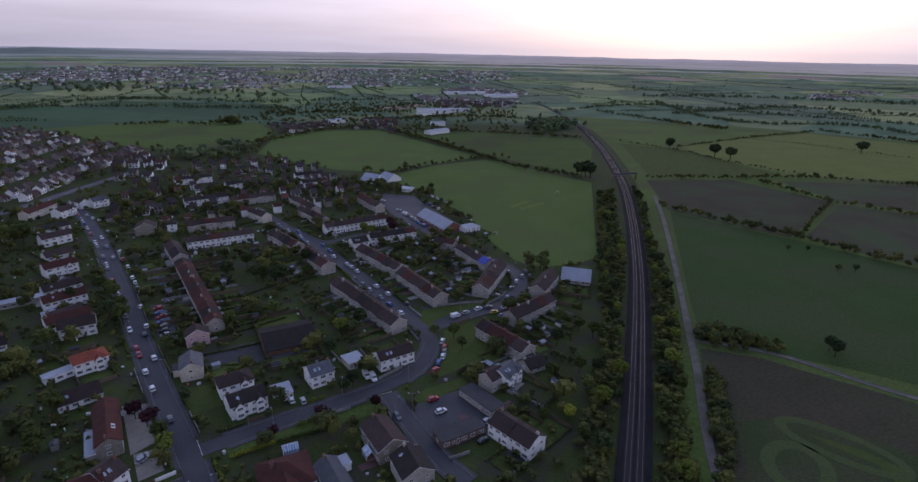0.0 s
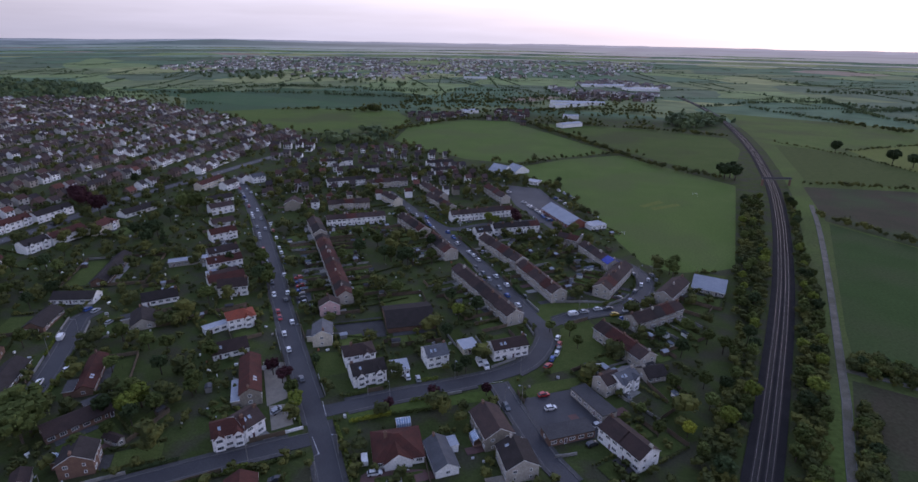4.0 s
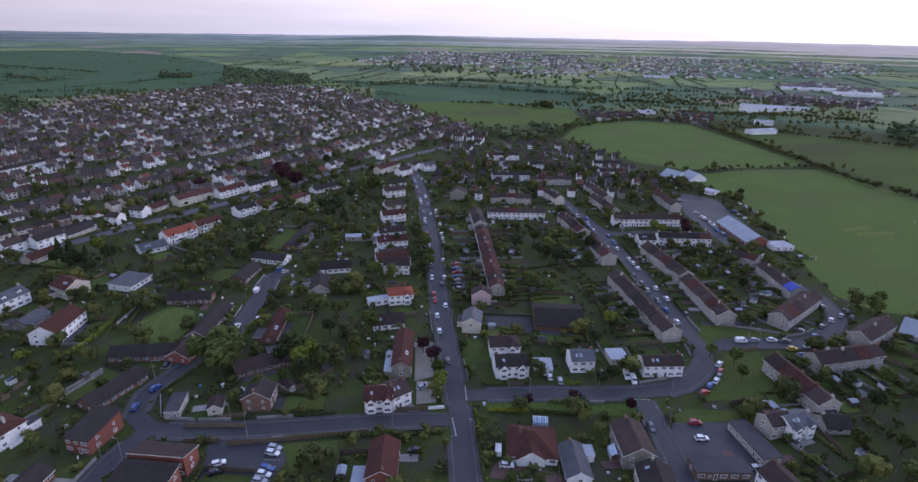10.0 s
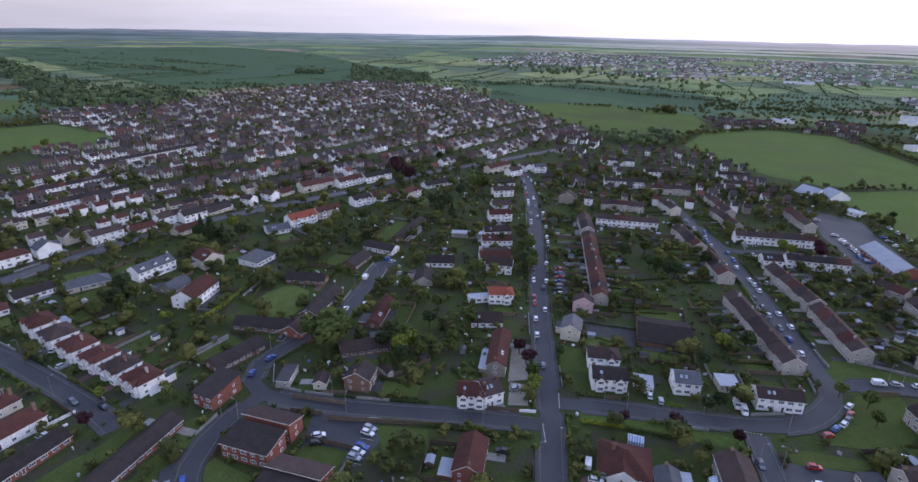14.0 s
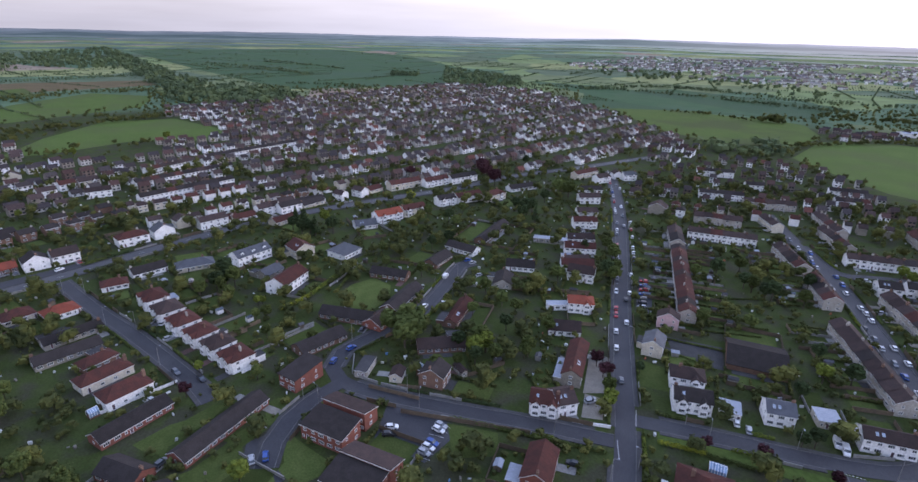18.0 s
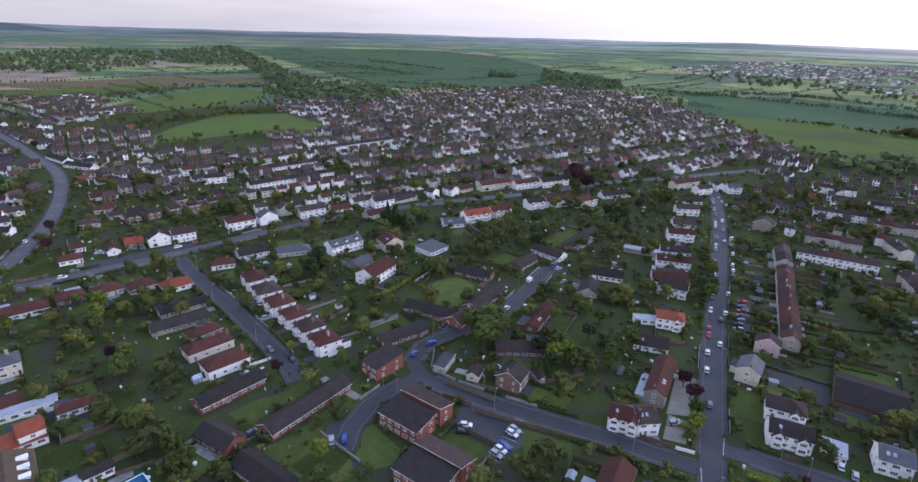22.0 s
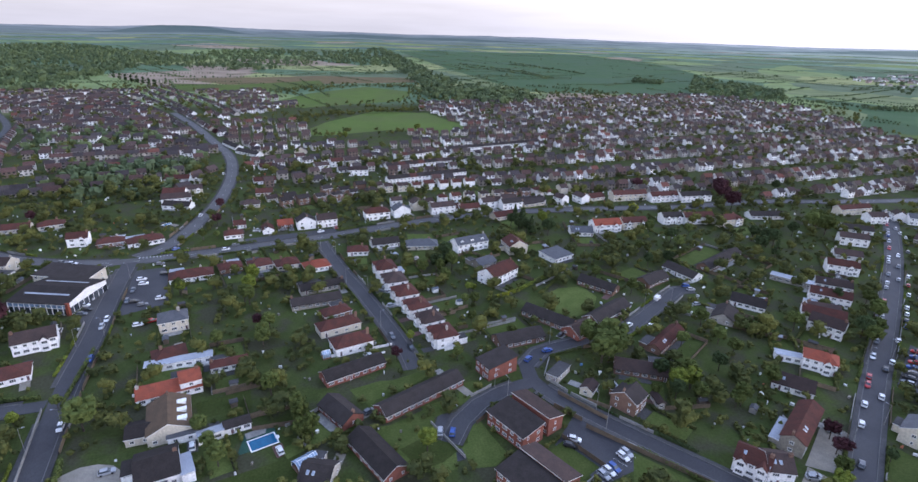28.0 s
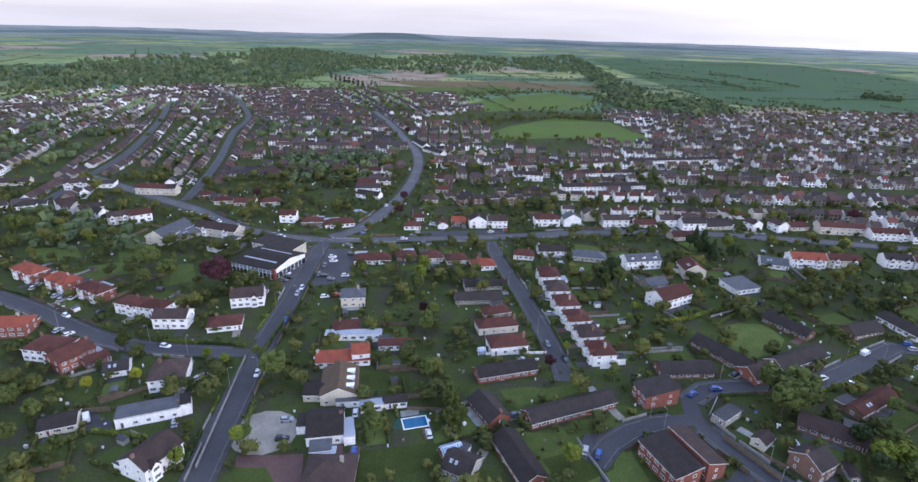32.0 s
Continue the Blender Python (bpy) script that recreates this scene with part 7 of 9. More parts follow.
estate(96, 26, 10.5, 420, 'white', (-522.9, 39.2), (-570.4, 88.4), (-895.8, 153.8), (-913.2, 257.1), (-918.2, 409.5), (-990.7, 617.4), (-1005.5, 805), (-817.1, 836.8), (-520.8, 704.2), (-339.1, 593.2), (-318.7, 464.5), (-326.2, 364), (-335.6, 263.6), (-338.7, 188.7), (-335.6, 110.3), (-335.6, 55.7), (-381.4, 35.1))
far_row(10, 12, 1, (-333, -305.7), (-391.3, -322.4), (-479.7, -348.7), (-630.2, -415.4), (-798.4, -500.5))
far_row(10, 12, 1, (-390.9, -229.1), (-468.8, -254.8), (-603.2, -306.1), (-719.6, -341.9))
far_row(10, 11, 2, (-894, -446.7), (-1034.3, -560.8), (-967.3, -591.2))
far_row(9, 12, 1, (-976.3, -281.8), (-798.3, -187.8), (-667.1, -131.8))
far_row(9, 11, 1, (-1137.1, -290.5), (-922.9, -176.7), (-771.2, -114.5))
far_row(8, 0, 2, (-694.2, -318.5), (-714.3, -263.2), (-725.3, -202.8))
far_row(8, 0, 2, (-524.6, -219.7), (-534.2, -162.8), (-551, -100))
far_row(8, 0, 2, (-810.4, -369.8), (-843.1, -309.1), (-835.1, -241.9))
far_row(9, 0, 2, (-693.1, -675.1), (-714.7, -643.5), (-728, -620.2))
far_row(9, 0, 1, (-543.1, -536.3), (-581.8, -536.7), (-609.9, -527.9))
far_row(9, 0, 2, (-725, -609.2), (-759.1, -582.8))
far_row(9, 0, 2, (-873.4, -585.7), (-951.5, -549.5), (-950.8, -495.4))
far_row(9, 0, 2, (-838.7, -515.2), (-862.6, -441.2))
far_row(9, 0, 1, (-760.5, -468.9), (-777.4, -390.3))
far_row(9, 0, 1, (-695.1, -430.2), (-703.1, -362.4))
far_row(10, 0, 1, (-353.3, -206.6), (-347.6, -182.5), (-346.4, -165.2))
far_row(10, 0, 2, (-590.5, -437.9), (-610.7, -423.3))
far_row(10, 0, 2, (-503.1, -343.6), (-512.4, -328.3))
far_row(10, 0, 1, (-413.5, -226.6), (-425.4, -185.1))
far_row(10, 0, 2, (-481.2, -219.1), (-491.4, -195.1))
far_row(10, 0, 2, (-635.4, -174.8), (-658, -133.7))
far_row(10, 0, 2, (-583.2, -157.6), (-584.5, -122.2))
far_row(10, 0, 2, (-302.9, -314.2), (-315.2, -293), (-302.3, -247.4))
far_row(10, 0, 2, (-302.9, -244), (-300.7, -215.8))
estate(101, 24, 10, 420, 'mixed', (-969.3, -499.4), (-1024.9, -284.4), (-691.3, -125.2), (-728.5, -171.6), (-754.6, -277.6), (-709, -341.1))
estate(-158, 40, 13, 420, 'mixed', (-663.6, -696.4), (-689.8, -507.5), (-691.6, -404.2), (-415.7, -215.4), (-377.3, -228.6), (-331.1, -276.9), (-335.9, -370.7))
estate(108, 28, 12, 420, 'white', (-764.6, -138.4), (-717.8, -21.8), (-583.3, -10.4), (-567.2, 56.9), (-414.5, 66.9), (-366, 44.5), (-370, 3.7), (-338.7, -42.3), (-391.6, -60.3), (-488.1, -67))
far_row(11, 0, 2, (-666.1, -648.5), (-704.0, -617.4), (-752.4, -582.2))
far_row(11, 0, 1, (-581.5, -570.3), (-602.7, -554.8), (-635.2, -537.1))
far_row(9, 0, 2, (-799.5, -589.0), (-891.1, -584.8))
far_row(8, 0, 2, (-852.2, -571.9), (-925.5, -566.4), (-982.0, -549.8))
far_row(10, 0, 1, (-599.0, -468.7), (-606.0, -441.5), (-623.7, -422.9))
far_row(10, 0, 1, (-390.9, -343.9), (-434.6, -363.1), (-478.3, -379.5), (-527.2, -399.8))
far_row(10, 0, 1, (-456.2, -338.2), (-506.4, -354.7), (-547.9, -367.7))
far_row(9, 0, 1, (-487.5, -287.2), (-539.6, -303.5), (-599.3, -321.4))
far_row(9, 0, 1, (-557.6, -267.9), (-598.6, -276.4), (-645.0, -288.0))
far_row(10, 0, 1, (-427.0, -228.4), (-433.0, -208.5))
far_row(10, 0, 1, (-425.0, -207.4), (-434.0, -192.6), (-441.4, -176.2))
far_row(9, 0, 2, (-471.4, -242.3), (-480.1, -224.1))
far_row(8, 0, 2, (-698.6, -320.4), (-723.8, -266.5), (-728.3, -171.5))
far_row(9, 0, 1, (-798.2, -364.3), (-856.2, -313.7))
far_row(9, 0, 1, (-805.3, -295.5), (-843.9, -235.0))
far_row(8, 0, 2, (-905.3, -411.5), (-953.4, -348.3), (-970.7, -269.6))
far_row(8, 0, 1, (-996.9, -276.7), (-872.0, -214.2), (-773.1, -169.2))
far_row(8, 0, 1, (-1028.8, -272.0), (-890.2, -204.1), (-792.9, -162.3))
far_row(8, 0, 2, (-1028.7, -213.3), (-1061.0, -180.2))
far_row(9, 0, 2, (-775.3, -140.2), (-821.9, -104.4))
far_row(9, 0, 2, (-853.6, -85.7), (-895.9, -37.8))
far_row(9, 0, 1, (-672.3, -180.9), (-643.5, -157.6), (-596.2, -131.1))
far_row(9, 0, 1, (-626.5, -96.4), (-587.8, -77.5), (-560.0, -58.5))
far_row(10, 0, 1, (-458.8, -98.9), (-473.9, -90.4))
far_row(10, 0, 2, (-402.6, -109.3), (-415.1, -99.2))
far_row(9, 0, 1, (-500.2, -54.8), (-467.5, -32.9))
far_row(10, 0, 1, (-491.3, -195.0), (-505.6, -177.3), (-517.7, -146.2))
estate(-160, 24, 11, 420, 'mixed', (-765.4, -741.9), (-950.2, -722.9), (-1058.4, -591.2), (-672.9, -378.2), (-564.0, -419.3), (-537.1, -530.7))
estate(104, 22, 10, 420, 'mixed', (-1030.3, -570.1), (-1079.0, -252.5), (-733.4, -132.7), (-676.2, -310.5), (-697.2, -383.3))
estate(104, 22, 10, 420, 'mixed', (-1143.3, -206.3), (-1087.8, -104.0), (-844.2, -26.4), (-766.6, -130.4))
estate(-158, 26, 11, 420, 'mixed', (-403.0, -361.2), (-564.0, -419.3), (-671.1, -385.0), (-701.3, -329.5), (-410.9, -239.9), (-416.8, -290.8))
estate(104, 30, 12, 420, 'white', (-664.1, -320.3), (-715.7, -160.8), (-533.9, -96.9), (-437.0, -104.3), (-415.6, -215.3))
far_wood(120, 3, 5.5, (-641.1, -588.1), (-638, -509), (-616, -419.5), (-524.7, -410.7), (-448.3, -376.5), (-367.3, -373.7), (-577.9, -568.5))
far_wood(110, 3, 5.5, (-659.4, -303.2), (-706.2, -197.6), (-601.4, -155.6), (-541.3, -226.3), (-558.4, -265.1))
far_wood(170, 3, 5.5, (-505, -206), (-539.6, -98), (-437, -104.3), (-382.8, -109.5), (-376.8, -143), (-439.7, -196.1))
far_wood(121, 3, 5, (-628.9, -369.2), (-637.1, -337.1), (-482.1, -275.8), (-424.1, -275.1), (-485.1, -323.4))
far_wood(47, 3, 5.5, (-291.7, -311.4), (-307.6, -286.6), (-290, -234.7), (-271.6, -193.6), (-247.3, -184.5), (-251.4, -266.5))
estate(28, 24, 7, 420, 'mixed', (-238.7, 359.1), (-284.1, 484.2), (-257.1, 538.8), (-179.2, 568.8), (-102.1, 488.4), (-67.3, 416.9), (-105.1, 382.3), (-137.5, 367.9), (-178.4, 333.5))
estate(15, 22, 11, 420, 'white', (-414.7, 575), (-332.8, 582.5), (-282.2, 547), (-273.6, 482.3), (-302.9, 452.3))
estate(18, 22, 11, 0, 'white', (-293.1, 803.7), (-192.7, 889.7), (-184.1, 824), (-247.2, 735.5))
estate(12, 22, 11, 0, 'white', (-151.3, 774.9), (-148.9, 937.7), (-95.4, 919.7), (-93.1, 769.1))
far_town(1150, (-1472.4, 1637.5), (-1791.8, 2672.4), (-1454.1, 3467.3), (-823.7, 3621.4), (-278.5, 3660), (317.9, 3158.4), (178.9, 2095.1), (-44.4, 1860.2), (-353.8, 1611.9), (-615.3, 1490.3), (-932.3, 1560.9), (-1215.1, 1531.3))
far_town(420, (-1295.9, 1642.1), (-1564.5, 2404.8), (-1576.1, 4020.4), (-612.3, 2257), (-565.7, 1589.7), (-883.8, 1460.1))
far_town(260, (-119.9, 1391.1), (31.1, 1749.6), (190, 1555.5), (106.1, 1151.2), (-26.4, 1128.1))
far_town(70, (1022.2, 1640.2), (1431.6, 1975), (1255.4, 1630), (966.8, 1497.1))
house(-29.2, 1073.3, 9, 100, 20, 2, 'white_render', 'pale_roof', 'gable', 0, detail=0, rise=1.5, name='warehouse', label='long pale warehouse with a metal roof far off')
house(-31.6, 869.6, 7, 23, 14, 2, 'white_render', 'pale_roof', 'gable', 0, detail=0, rise=1.5, name='warehouse', label='long pale warehouse with a metal roof far off')
house(19.9, 1515.9, 13, 113, 40, 2, 'white_render', 'pale_roof', 'gable', 0, detail=0, rise=1.5, name='warehouse', label='long pale warehouse with a metal roof far off')
house(109, 1441, 12, 78, 50, 2, 'white_render', 'pale_roof', 'gable', 0, detail=0, rise=1.5, name='warehouse', label='long pale warehouse with a metal roof far off')
house(-346.9, 1648.3, 15, 67, 30, 2, 'white_render', 'pale_roof', 'gable', 0, detail=0, rise=1.5, name='warehouse', label='long pale warehouse with a metal roof far off')
house(-194.2, 880.1, 47, 27, 15, 2, 'white_render', 'pale_roof', 'gable', 0, detail=0, rise=1.5, name='warehouse', label='long pale warehouse with a metal roof far off')
house(-41.2, 1031.4, 47, 84, 16, 2, 'white_render', 'pale_roof', 'gable', 0, detail=0, rise=1.5, name='warehouse', label='long pale warehouse with a metal roof far off')
house(-29.5, 785.4, 45, 36, 14, 2, 'white_render', 'pale_roof', 'gable', 0, detail=0, rise=1.5, name='warehouse', label='long pale warehouse with a metal roof far off')
house(-4082.8, 1244.9, 121, 451, 60, 2, 'white_render', 'pale_roof', 'gable', 0, detail=0, rise=1.5, name='warehouse', label='long pale warehouse with a metal roof far off')
house(-3743.8, 1606.5, 116, 187, 40, 2, 'white_render', 'pale_roof', 'gable', 0, detail=0, rise=1.5, name='warehouse', label='long pale warehouse with a metal roof far off')
patch('car_park', 'asphalt', 'asphalt car park of the flats', (-129.2, 73.4), (-120.4, 80.3), (-105.4, 86.5), (-100.6, 68.5), (-117.9, 62.1))
patch('parking_court', 'asphalt', 'asphalt parking court with white bay lines', (-138.6, 30.8), (-138.5, 41.4), (-127.5, 41.9), (-118, 34.4), (-116.7, 23.2), (-130.6, 27.2))
patch('garage_court', 'asphalt', 'dark asphalt garage court', (-14.1, 155.7), (2.2, 165.5), (12.9, 148.8), (10.6, 141.9), (-3, 134.5))
patch('school_yard', 'paving', 'grey asphalt school yard', (-99.5, 187.1), (-81.2, 197.5), (-72.6, 183), (-87.4, 175))
patch('car_park', 'asphalt', 'asphalt car park beside the club', (-69, 439.5), (-35.5, 434.9), (-21.4, 402.7), (8.5, 347), (-15.1, 331.1), (-48.3, 382.9))
patch('parking_strip', 'asphalt', 'asphalt parking strip beside the terrace', (-141.4, 228.6), (-134.1, 229.2), (-113.6, 198.2), (-119.5, 194.5))
patch('gravel_court', 'gravel_drive', 'pale round gravel court before a house', (-128.9, -56.6), (-133.1, -58.1), (-136.2, -61.2), (-137.6, -65.5), (-137.2, -70.0), (-134.8, -73.8), (-131.1, -76.3), (-126.7, -76.8), (-122.5, -75.3), (-119.4, -72.2), (-118.0, -67.9), (-118.4, -63.4), (-120.8, -59.6), (-124.5, -57.1))
patch('island', 'lawn', 'grass island in the gravel court', (-123.4, -73.6), (-124.2, -71.7), (-126.4, -70.6), (-128.8, -71.0), (-130.4, -72.6), (-130.4, -74.7), (-128.8, -76.2), (-126.3, -76.5), (-124.2, -75.5))
patch('drive', 'brick_paving', 'red paved drive', (-117.1, -70.2), (-120.3, -52), (-108.8, -48.4), (-106.7, -66.9))
patch('lawn', 'lawn', 'round front lawn', (-113.1, -70), (-113.8, -60.2), (-108, -55.3), (-106.6, -67.6))
patch('drive', 'gravel_drive', 'pale gravel yard beside the house', (-110.8, 153.2), (-102.3, 155.2), (-90.7, 136), (-94.9, 130.2))
patch('drive', 'gravel_drive', 'pale gravel yard', (-94.4, 130.6), (-88.8, 133.3), (-82, 124.5), (-87, 120))
patch('lawn', 'lawn', 'small oval green ringed by bungalows', (-211.7, 97), (-216.9, 106.3), (-217, 118.6), (-205.2, 120.5), (-193.3, 112.9), (-189.1, 102.3), (-195.2, 94.6))
patch('lawn', 'lawn', 'mown grass round the flats', (-153.2, 43.0), (-153.6, 46.3), (-148.6, 49.9), (-140.5, 37.2), (-137.3, 28.8), (-143.7, 25.7), (-146.2, 38.9))
patch('lawn', 'lawn', 'mown grass between the bungalow rows', (-137.0, 12.0), (-136.4, 21.4), (-133.9, 28.0), (-121.4, 32.6), (-114.6, 31.4), (-115.8, 19.5), (-123.1, 13.8))
patch('lawn', 'lawn', 'mown grass below the flats', (-136.8, 42.3), (-127.1, 44.4), (-117.1, 47.2), (-113.6, 42.3), (-114.1, 35.5), (-123.2, 34.4))
patch('lawn', 'lawn', 'mown grass before the bungalow row', (-157.2, 4.0), (-160.2, 14.6), (-159.2, 22.1), (-158.5, 30.0), (-155.1, 25.3), (-150.4, 13.1), (-149.0, 7.6))
patch('lawn', 'lawn', 'mown green verge', (-134.9, 10.9), (-144.1, 31.5), (-130.6, 27.2), (-122.6, 18.8), (-124.2, 12.3))
patch('lawn', 'lawn', 'mown grass in front of the bungalows', (-155.5, 6.1), (-162.6, 28.1), (-159.4, 31.4), (-151, 12.6), (-146.1, 10.2))
patch('lawn', 'lawn', 'mown grass verge', (-125.8, 16.7), (-133.2, 32.3), (-134.1, 40), (-124.3, 36.8), (-118.2, 28), (-116.7, 21.1))
patch('lawn', 'lawn', 'mown green inside the bend', (-4.4, 207.3), (6.7, 218.5), (16.1, 203.7), (10.1, 184.2), (-9.3, 170.6), (-3.7, 186.8))
patch('lawn', 'lawn', 'mown green by the road', (-13.8, 159.8), (-10.6, 165.3), (8.4, 175.9), (3, 166.6), (-11.4, 156.8))
patch('lawn', 'lawn', 'mown grass strip', (-17.7, 217.9), (-14, 229.4), (15.9, 237.5), (6.3, 227.7), (-5.4, 219), (-10.8, 212.4))
patch('lawn', 'meadow', 'grass verge along the street', (-68.8, 134.4), (-25.5, 157.9), (-23.4, 152.6), (-57.4, 135.1), (-65, 128.9))
patch('lawn', 'lawn', 'back garden lawn', (-260.6, -206.7), (-267.2, -192.5), (-248.6, -175.8), (-238.8, -189.8))
patch('lawn', 'lawn', 'back garden lawn', (-250.4, -245.5), (-257.3, -227.8), (-243, -213.4), (-232.8, -230.4))
patch('lawn', 'lawn', 'back garden lawn', (-233.1, -202.8), (-243.3, -185), (-230.3, -173.3), (-221, -190.6))
patch('lawn', 'lawn', 'back garden lawn', (-277, -282.9), (-285.2, -264.3), (-270.6, -248.7), (-261.7, -269.1))
patch('lawn', 'lawn', 'back garden lawn', (-238.1, -169.2), (-244, -154.1), (-224.6, -141.8), (-216.6, -153))
patch('forecourt', 'asphalt', 'asphalt shop forecourt', (-309.7, -45.8), (-320.3, 7), (-310.9, 7), (-301.7, -44.6))
patch('forecourt', 'paving', 'paved showroom forecourt', (-222.8, -100), (-267.1, -107.2), (-272.1, -102.4), (-268.7, -96.3), (-216.1, -91.3))
patch('car_park', 'asphalt', 'small asphalt car park', (-273.6, -92.9), (-275.8, -78.6), (-234.9, -69.2), (-226, -86.5))
patch('drive', 'asphalt', 'asphalt yard', (-121.4, -121.1), (-131.2, -125.7), (-126.9, -114.9), (-122.6, -110.9))
patch('drive', 'brick_paving', 'red paved drive', (-52.9, 109.8), (-50.8, 113.1), (-36, 116.5), (-34.8, 111.6), (-51.6, 105))
patch('sidewalk_green', 'lawn', 'playing green beside the lane', (-300.3, -72.7), (-333.2, -60.9), (-304.4, -46.8), (-298.9, -68.9))
patch('lawn', 'lawn', 'back lawn', (-138.3, -141.3), (-144.4, -131.5), (-142.1, -123.6), (-133.4, -131.3))
patch('lawn', 'lawn', 'back lawn', (-160.2, -44.6), (-164, -28.4), (-153.8, -26.7), (-151.9, -42.5))
patch('lawn', 'lawn', 'back lawn', (-123.2, -37), (-129.8, -12), (-121.7, -9.4), (-112.3, -29.3), (-112.4, -34.2))
patch('lawn', 'lawn', 'back lawn', (-110.4, 83.8), (-97.4, 93.7), (-90.3, 86.8), (-97.1, 76.1))
patch('lawn', 'lawn', 'front lawn', (-96, 163.7), (-84.9, 167.2), (-76.6, 155.3), (-86.7, 149.1))
patch('pool_surround', 'pool_mat', 'dark green mat round the pool', (-132.9, -28.9), (-136.4, -17.3), (-143.8, -19.6), (-141.9, -27.7))
pool(-137.2, -22.2, 110, 7.4, 4.6)
pool(-342.5, -94.0, 140, 4.2, 2.6)
conservatory(-48.4, 132.5, 26, 4.5, 3.5)
conservatory(-24.6, 131.2, -60, 4.2, 3.2)
conservatory(-137.9, 93, 0, 3.0, 2.6)
conservatory(-125.1, -9.8, 120, 6.5, 4.2)
conservatory(-178.6, -3.3, 107, 3, 2.5)
footbridge(146.3, 501.3, 170.5, 508)
patch('cricket_square', 'pale_crop', 'worn pale cricket strip', (40.3, 408), (56.1, 426.4), (59.3, 421.2), (43.5, 403.3))
patch('cricket_square', 'pale_crop', 'worn pale cricket strip', (47.6, 403.6), (68.3, 421.8), (70.8, 416.7), (50.2, 398.9))
goal(85.2, 449.7, 20)
goal(25.4, 337.4, 20)
def mown_ring(x, y, rx, ry, turn, wide):
    """A pale band of shorter grass round an uncut island."""
    a, v, f = radians(turn), [], []
    for k in range(28):
        t = 2 * math.pi * k / 28
        for e in (0.0, wide):
            px, py = (rx + e) * math.cos(t), (ry + e) * math.sin(t)
            v.append((x + math.cos(a) * px - math.sin(a) * py, y + math.sin(a) * px + math.cos(a) * py, 0.135))
        n = 2 * ((k + 1) % 28)
        f.append((2 * k, 2 * k + 1, n + 1, n))
    tagged(new("mown_ring", mesh("mown_ring", v, f, "mown_turf")), "pale mown band curving through the paddock", "mown grass", kind="structure")


mown_ring(102.3, 129.6, 5.9, 8.3, -35, 4.0)
mown_ring(121.1, 138.8, 15.4, 5.5, -43, 3.5)
patch('mown_stripe', 'lawn', 'pale mown curve in the paddock', (113, 145.2), (126.5, 137.3), (133.2, 129.5), (131.2, 122.6), (127, 122.5), (127, 130.6), (119.6, 138))
hedge(-135, -11.1, -154.2, -15, 4.0, 2.6, 'green')
hedge(-135.4, -8, -153.4, -11.5, 3.8, 2.4, 'green')
hedge(-210.8, 69, -215.6, 83.6, 2.6, 2.0, 'yellow')
hedge(-215.6, 83.6, -230, 105.8, 2.6, 2.0, 'bright')
hedge(-213.6, 96.3, -237.1, 122.1, 2.0, 1.2, 'green')
fence(-189.2, 56.6, -192.5, 75.9, 'wall')
fence(-220.6, 96.2, -239.5, 126.8, 'wall')
fence(-84.7, 118, -78.1, 123.4, 'white')
fence(-157.2, 136.1, -156.8, 135.8, 'timber')
fence(-182.7, 38.8, -190.6, 75.1, 'wall')
fence(-134.3, -124.1, -147.2, -108.3, 'timber')
fence(-133.3, -157.3, -151.5, -137.8, 'wall')
fence(-129, -129.8, -131.5, -118.2, 'timber')
fence(-221.4, -164.6, -232.7, -156.8, 'timber')
fence(-111.6, -79.3, -165.7, -90.1, 'wall')
fence(-106.7, -79.8, -120.4, -82.4, 'wall')
fence(-118.4, 34.5, -135.1, 27.7, 'wall')
fence(-140.8, 72.9, -124.8, 83, 'timber')
fence(-123.1, 74.7, -91, 101.1, 'timber')
fence(-178.4, -1.5, -182.2, 21.6, 'white')
fence(-174.4, 40.8, -176, 47.5, 'white')
fence(-135, 80.9, -129.2, 86.5, 'timber')
fence(-2.2, 134.8, -4.8, 141.8, 'wall')
fence(-0.9, 130.3, 5.3, 133.3, 'wall')
fence(2.2, 234.8, 14.7, 237, 'wall')
fence(-9, 231.4, 2.2, 234.8, 'wall')
hedge(-65.2, 129.4, -53.9, 136.5, 1.8, 1.6, 'yellow')
hedge(-53.7, 136.2, -40, 143.3, 1.6, 1.4, 'green')
hedge(-69.1, 127.4, -56.9, 112, 1.8, 1.4, 'bright')
hedge(-111.4, 85.8, -98.7, 95, 1.5, 1.2, 'green')
hedge(-98.3, 94.6, -71.7, 113.2, 1.6, 1.3, 'green')
hedge(-200, -86.5, -166.3, -84.8, 2.0, 1.5, 'green')
hedge(-121.8, -117.7, -120.6, -97.7, 2.0, 1.8, 'bright')
hedge(-173.2, -111, -172.5, -93.2, 1.6, 1.5, 'green')
hedge(-140.1, -75.3, -121.7, -71.5, 2.4, 2.0, 'green')
fence(-182.4, -63.7, -181.9, -45.6, 'white')
fence(-181.9, -45.6, -183.1, -41, 'white')
fence(-162.7, -35.9, -166.7, -18.9, 'timber')
fence(-147.9, -31.7, -151.4, -14.1, 'timber')
fence(-142.8, -25.8, -143.5, -11.2, 'timber')
hedge(-98.9, 176.4, -74.1, 180.4, 1.0, 0.8, 'green')
hedge(-101.3, 183.5, -77.8, 196, 1.0, 0.8, 'green')
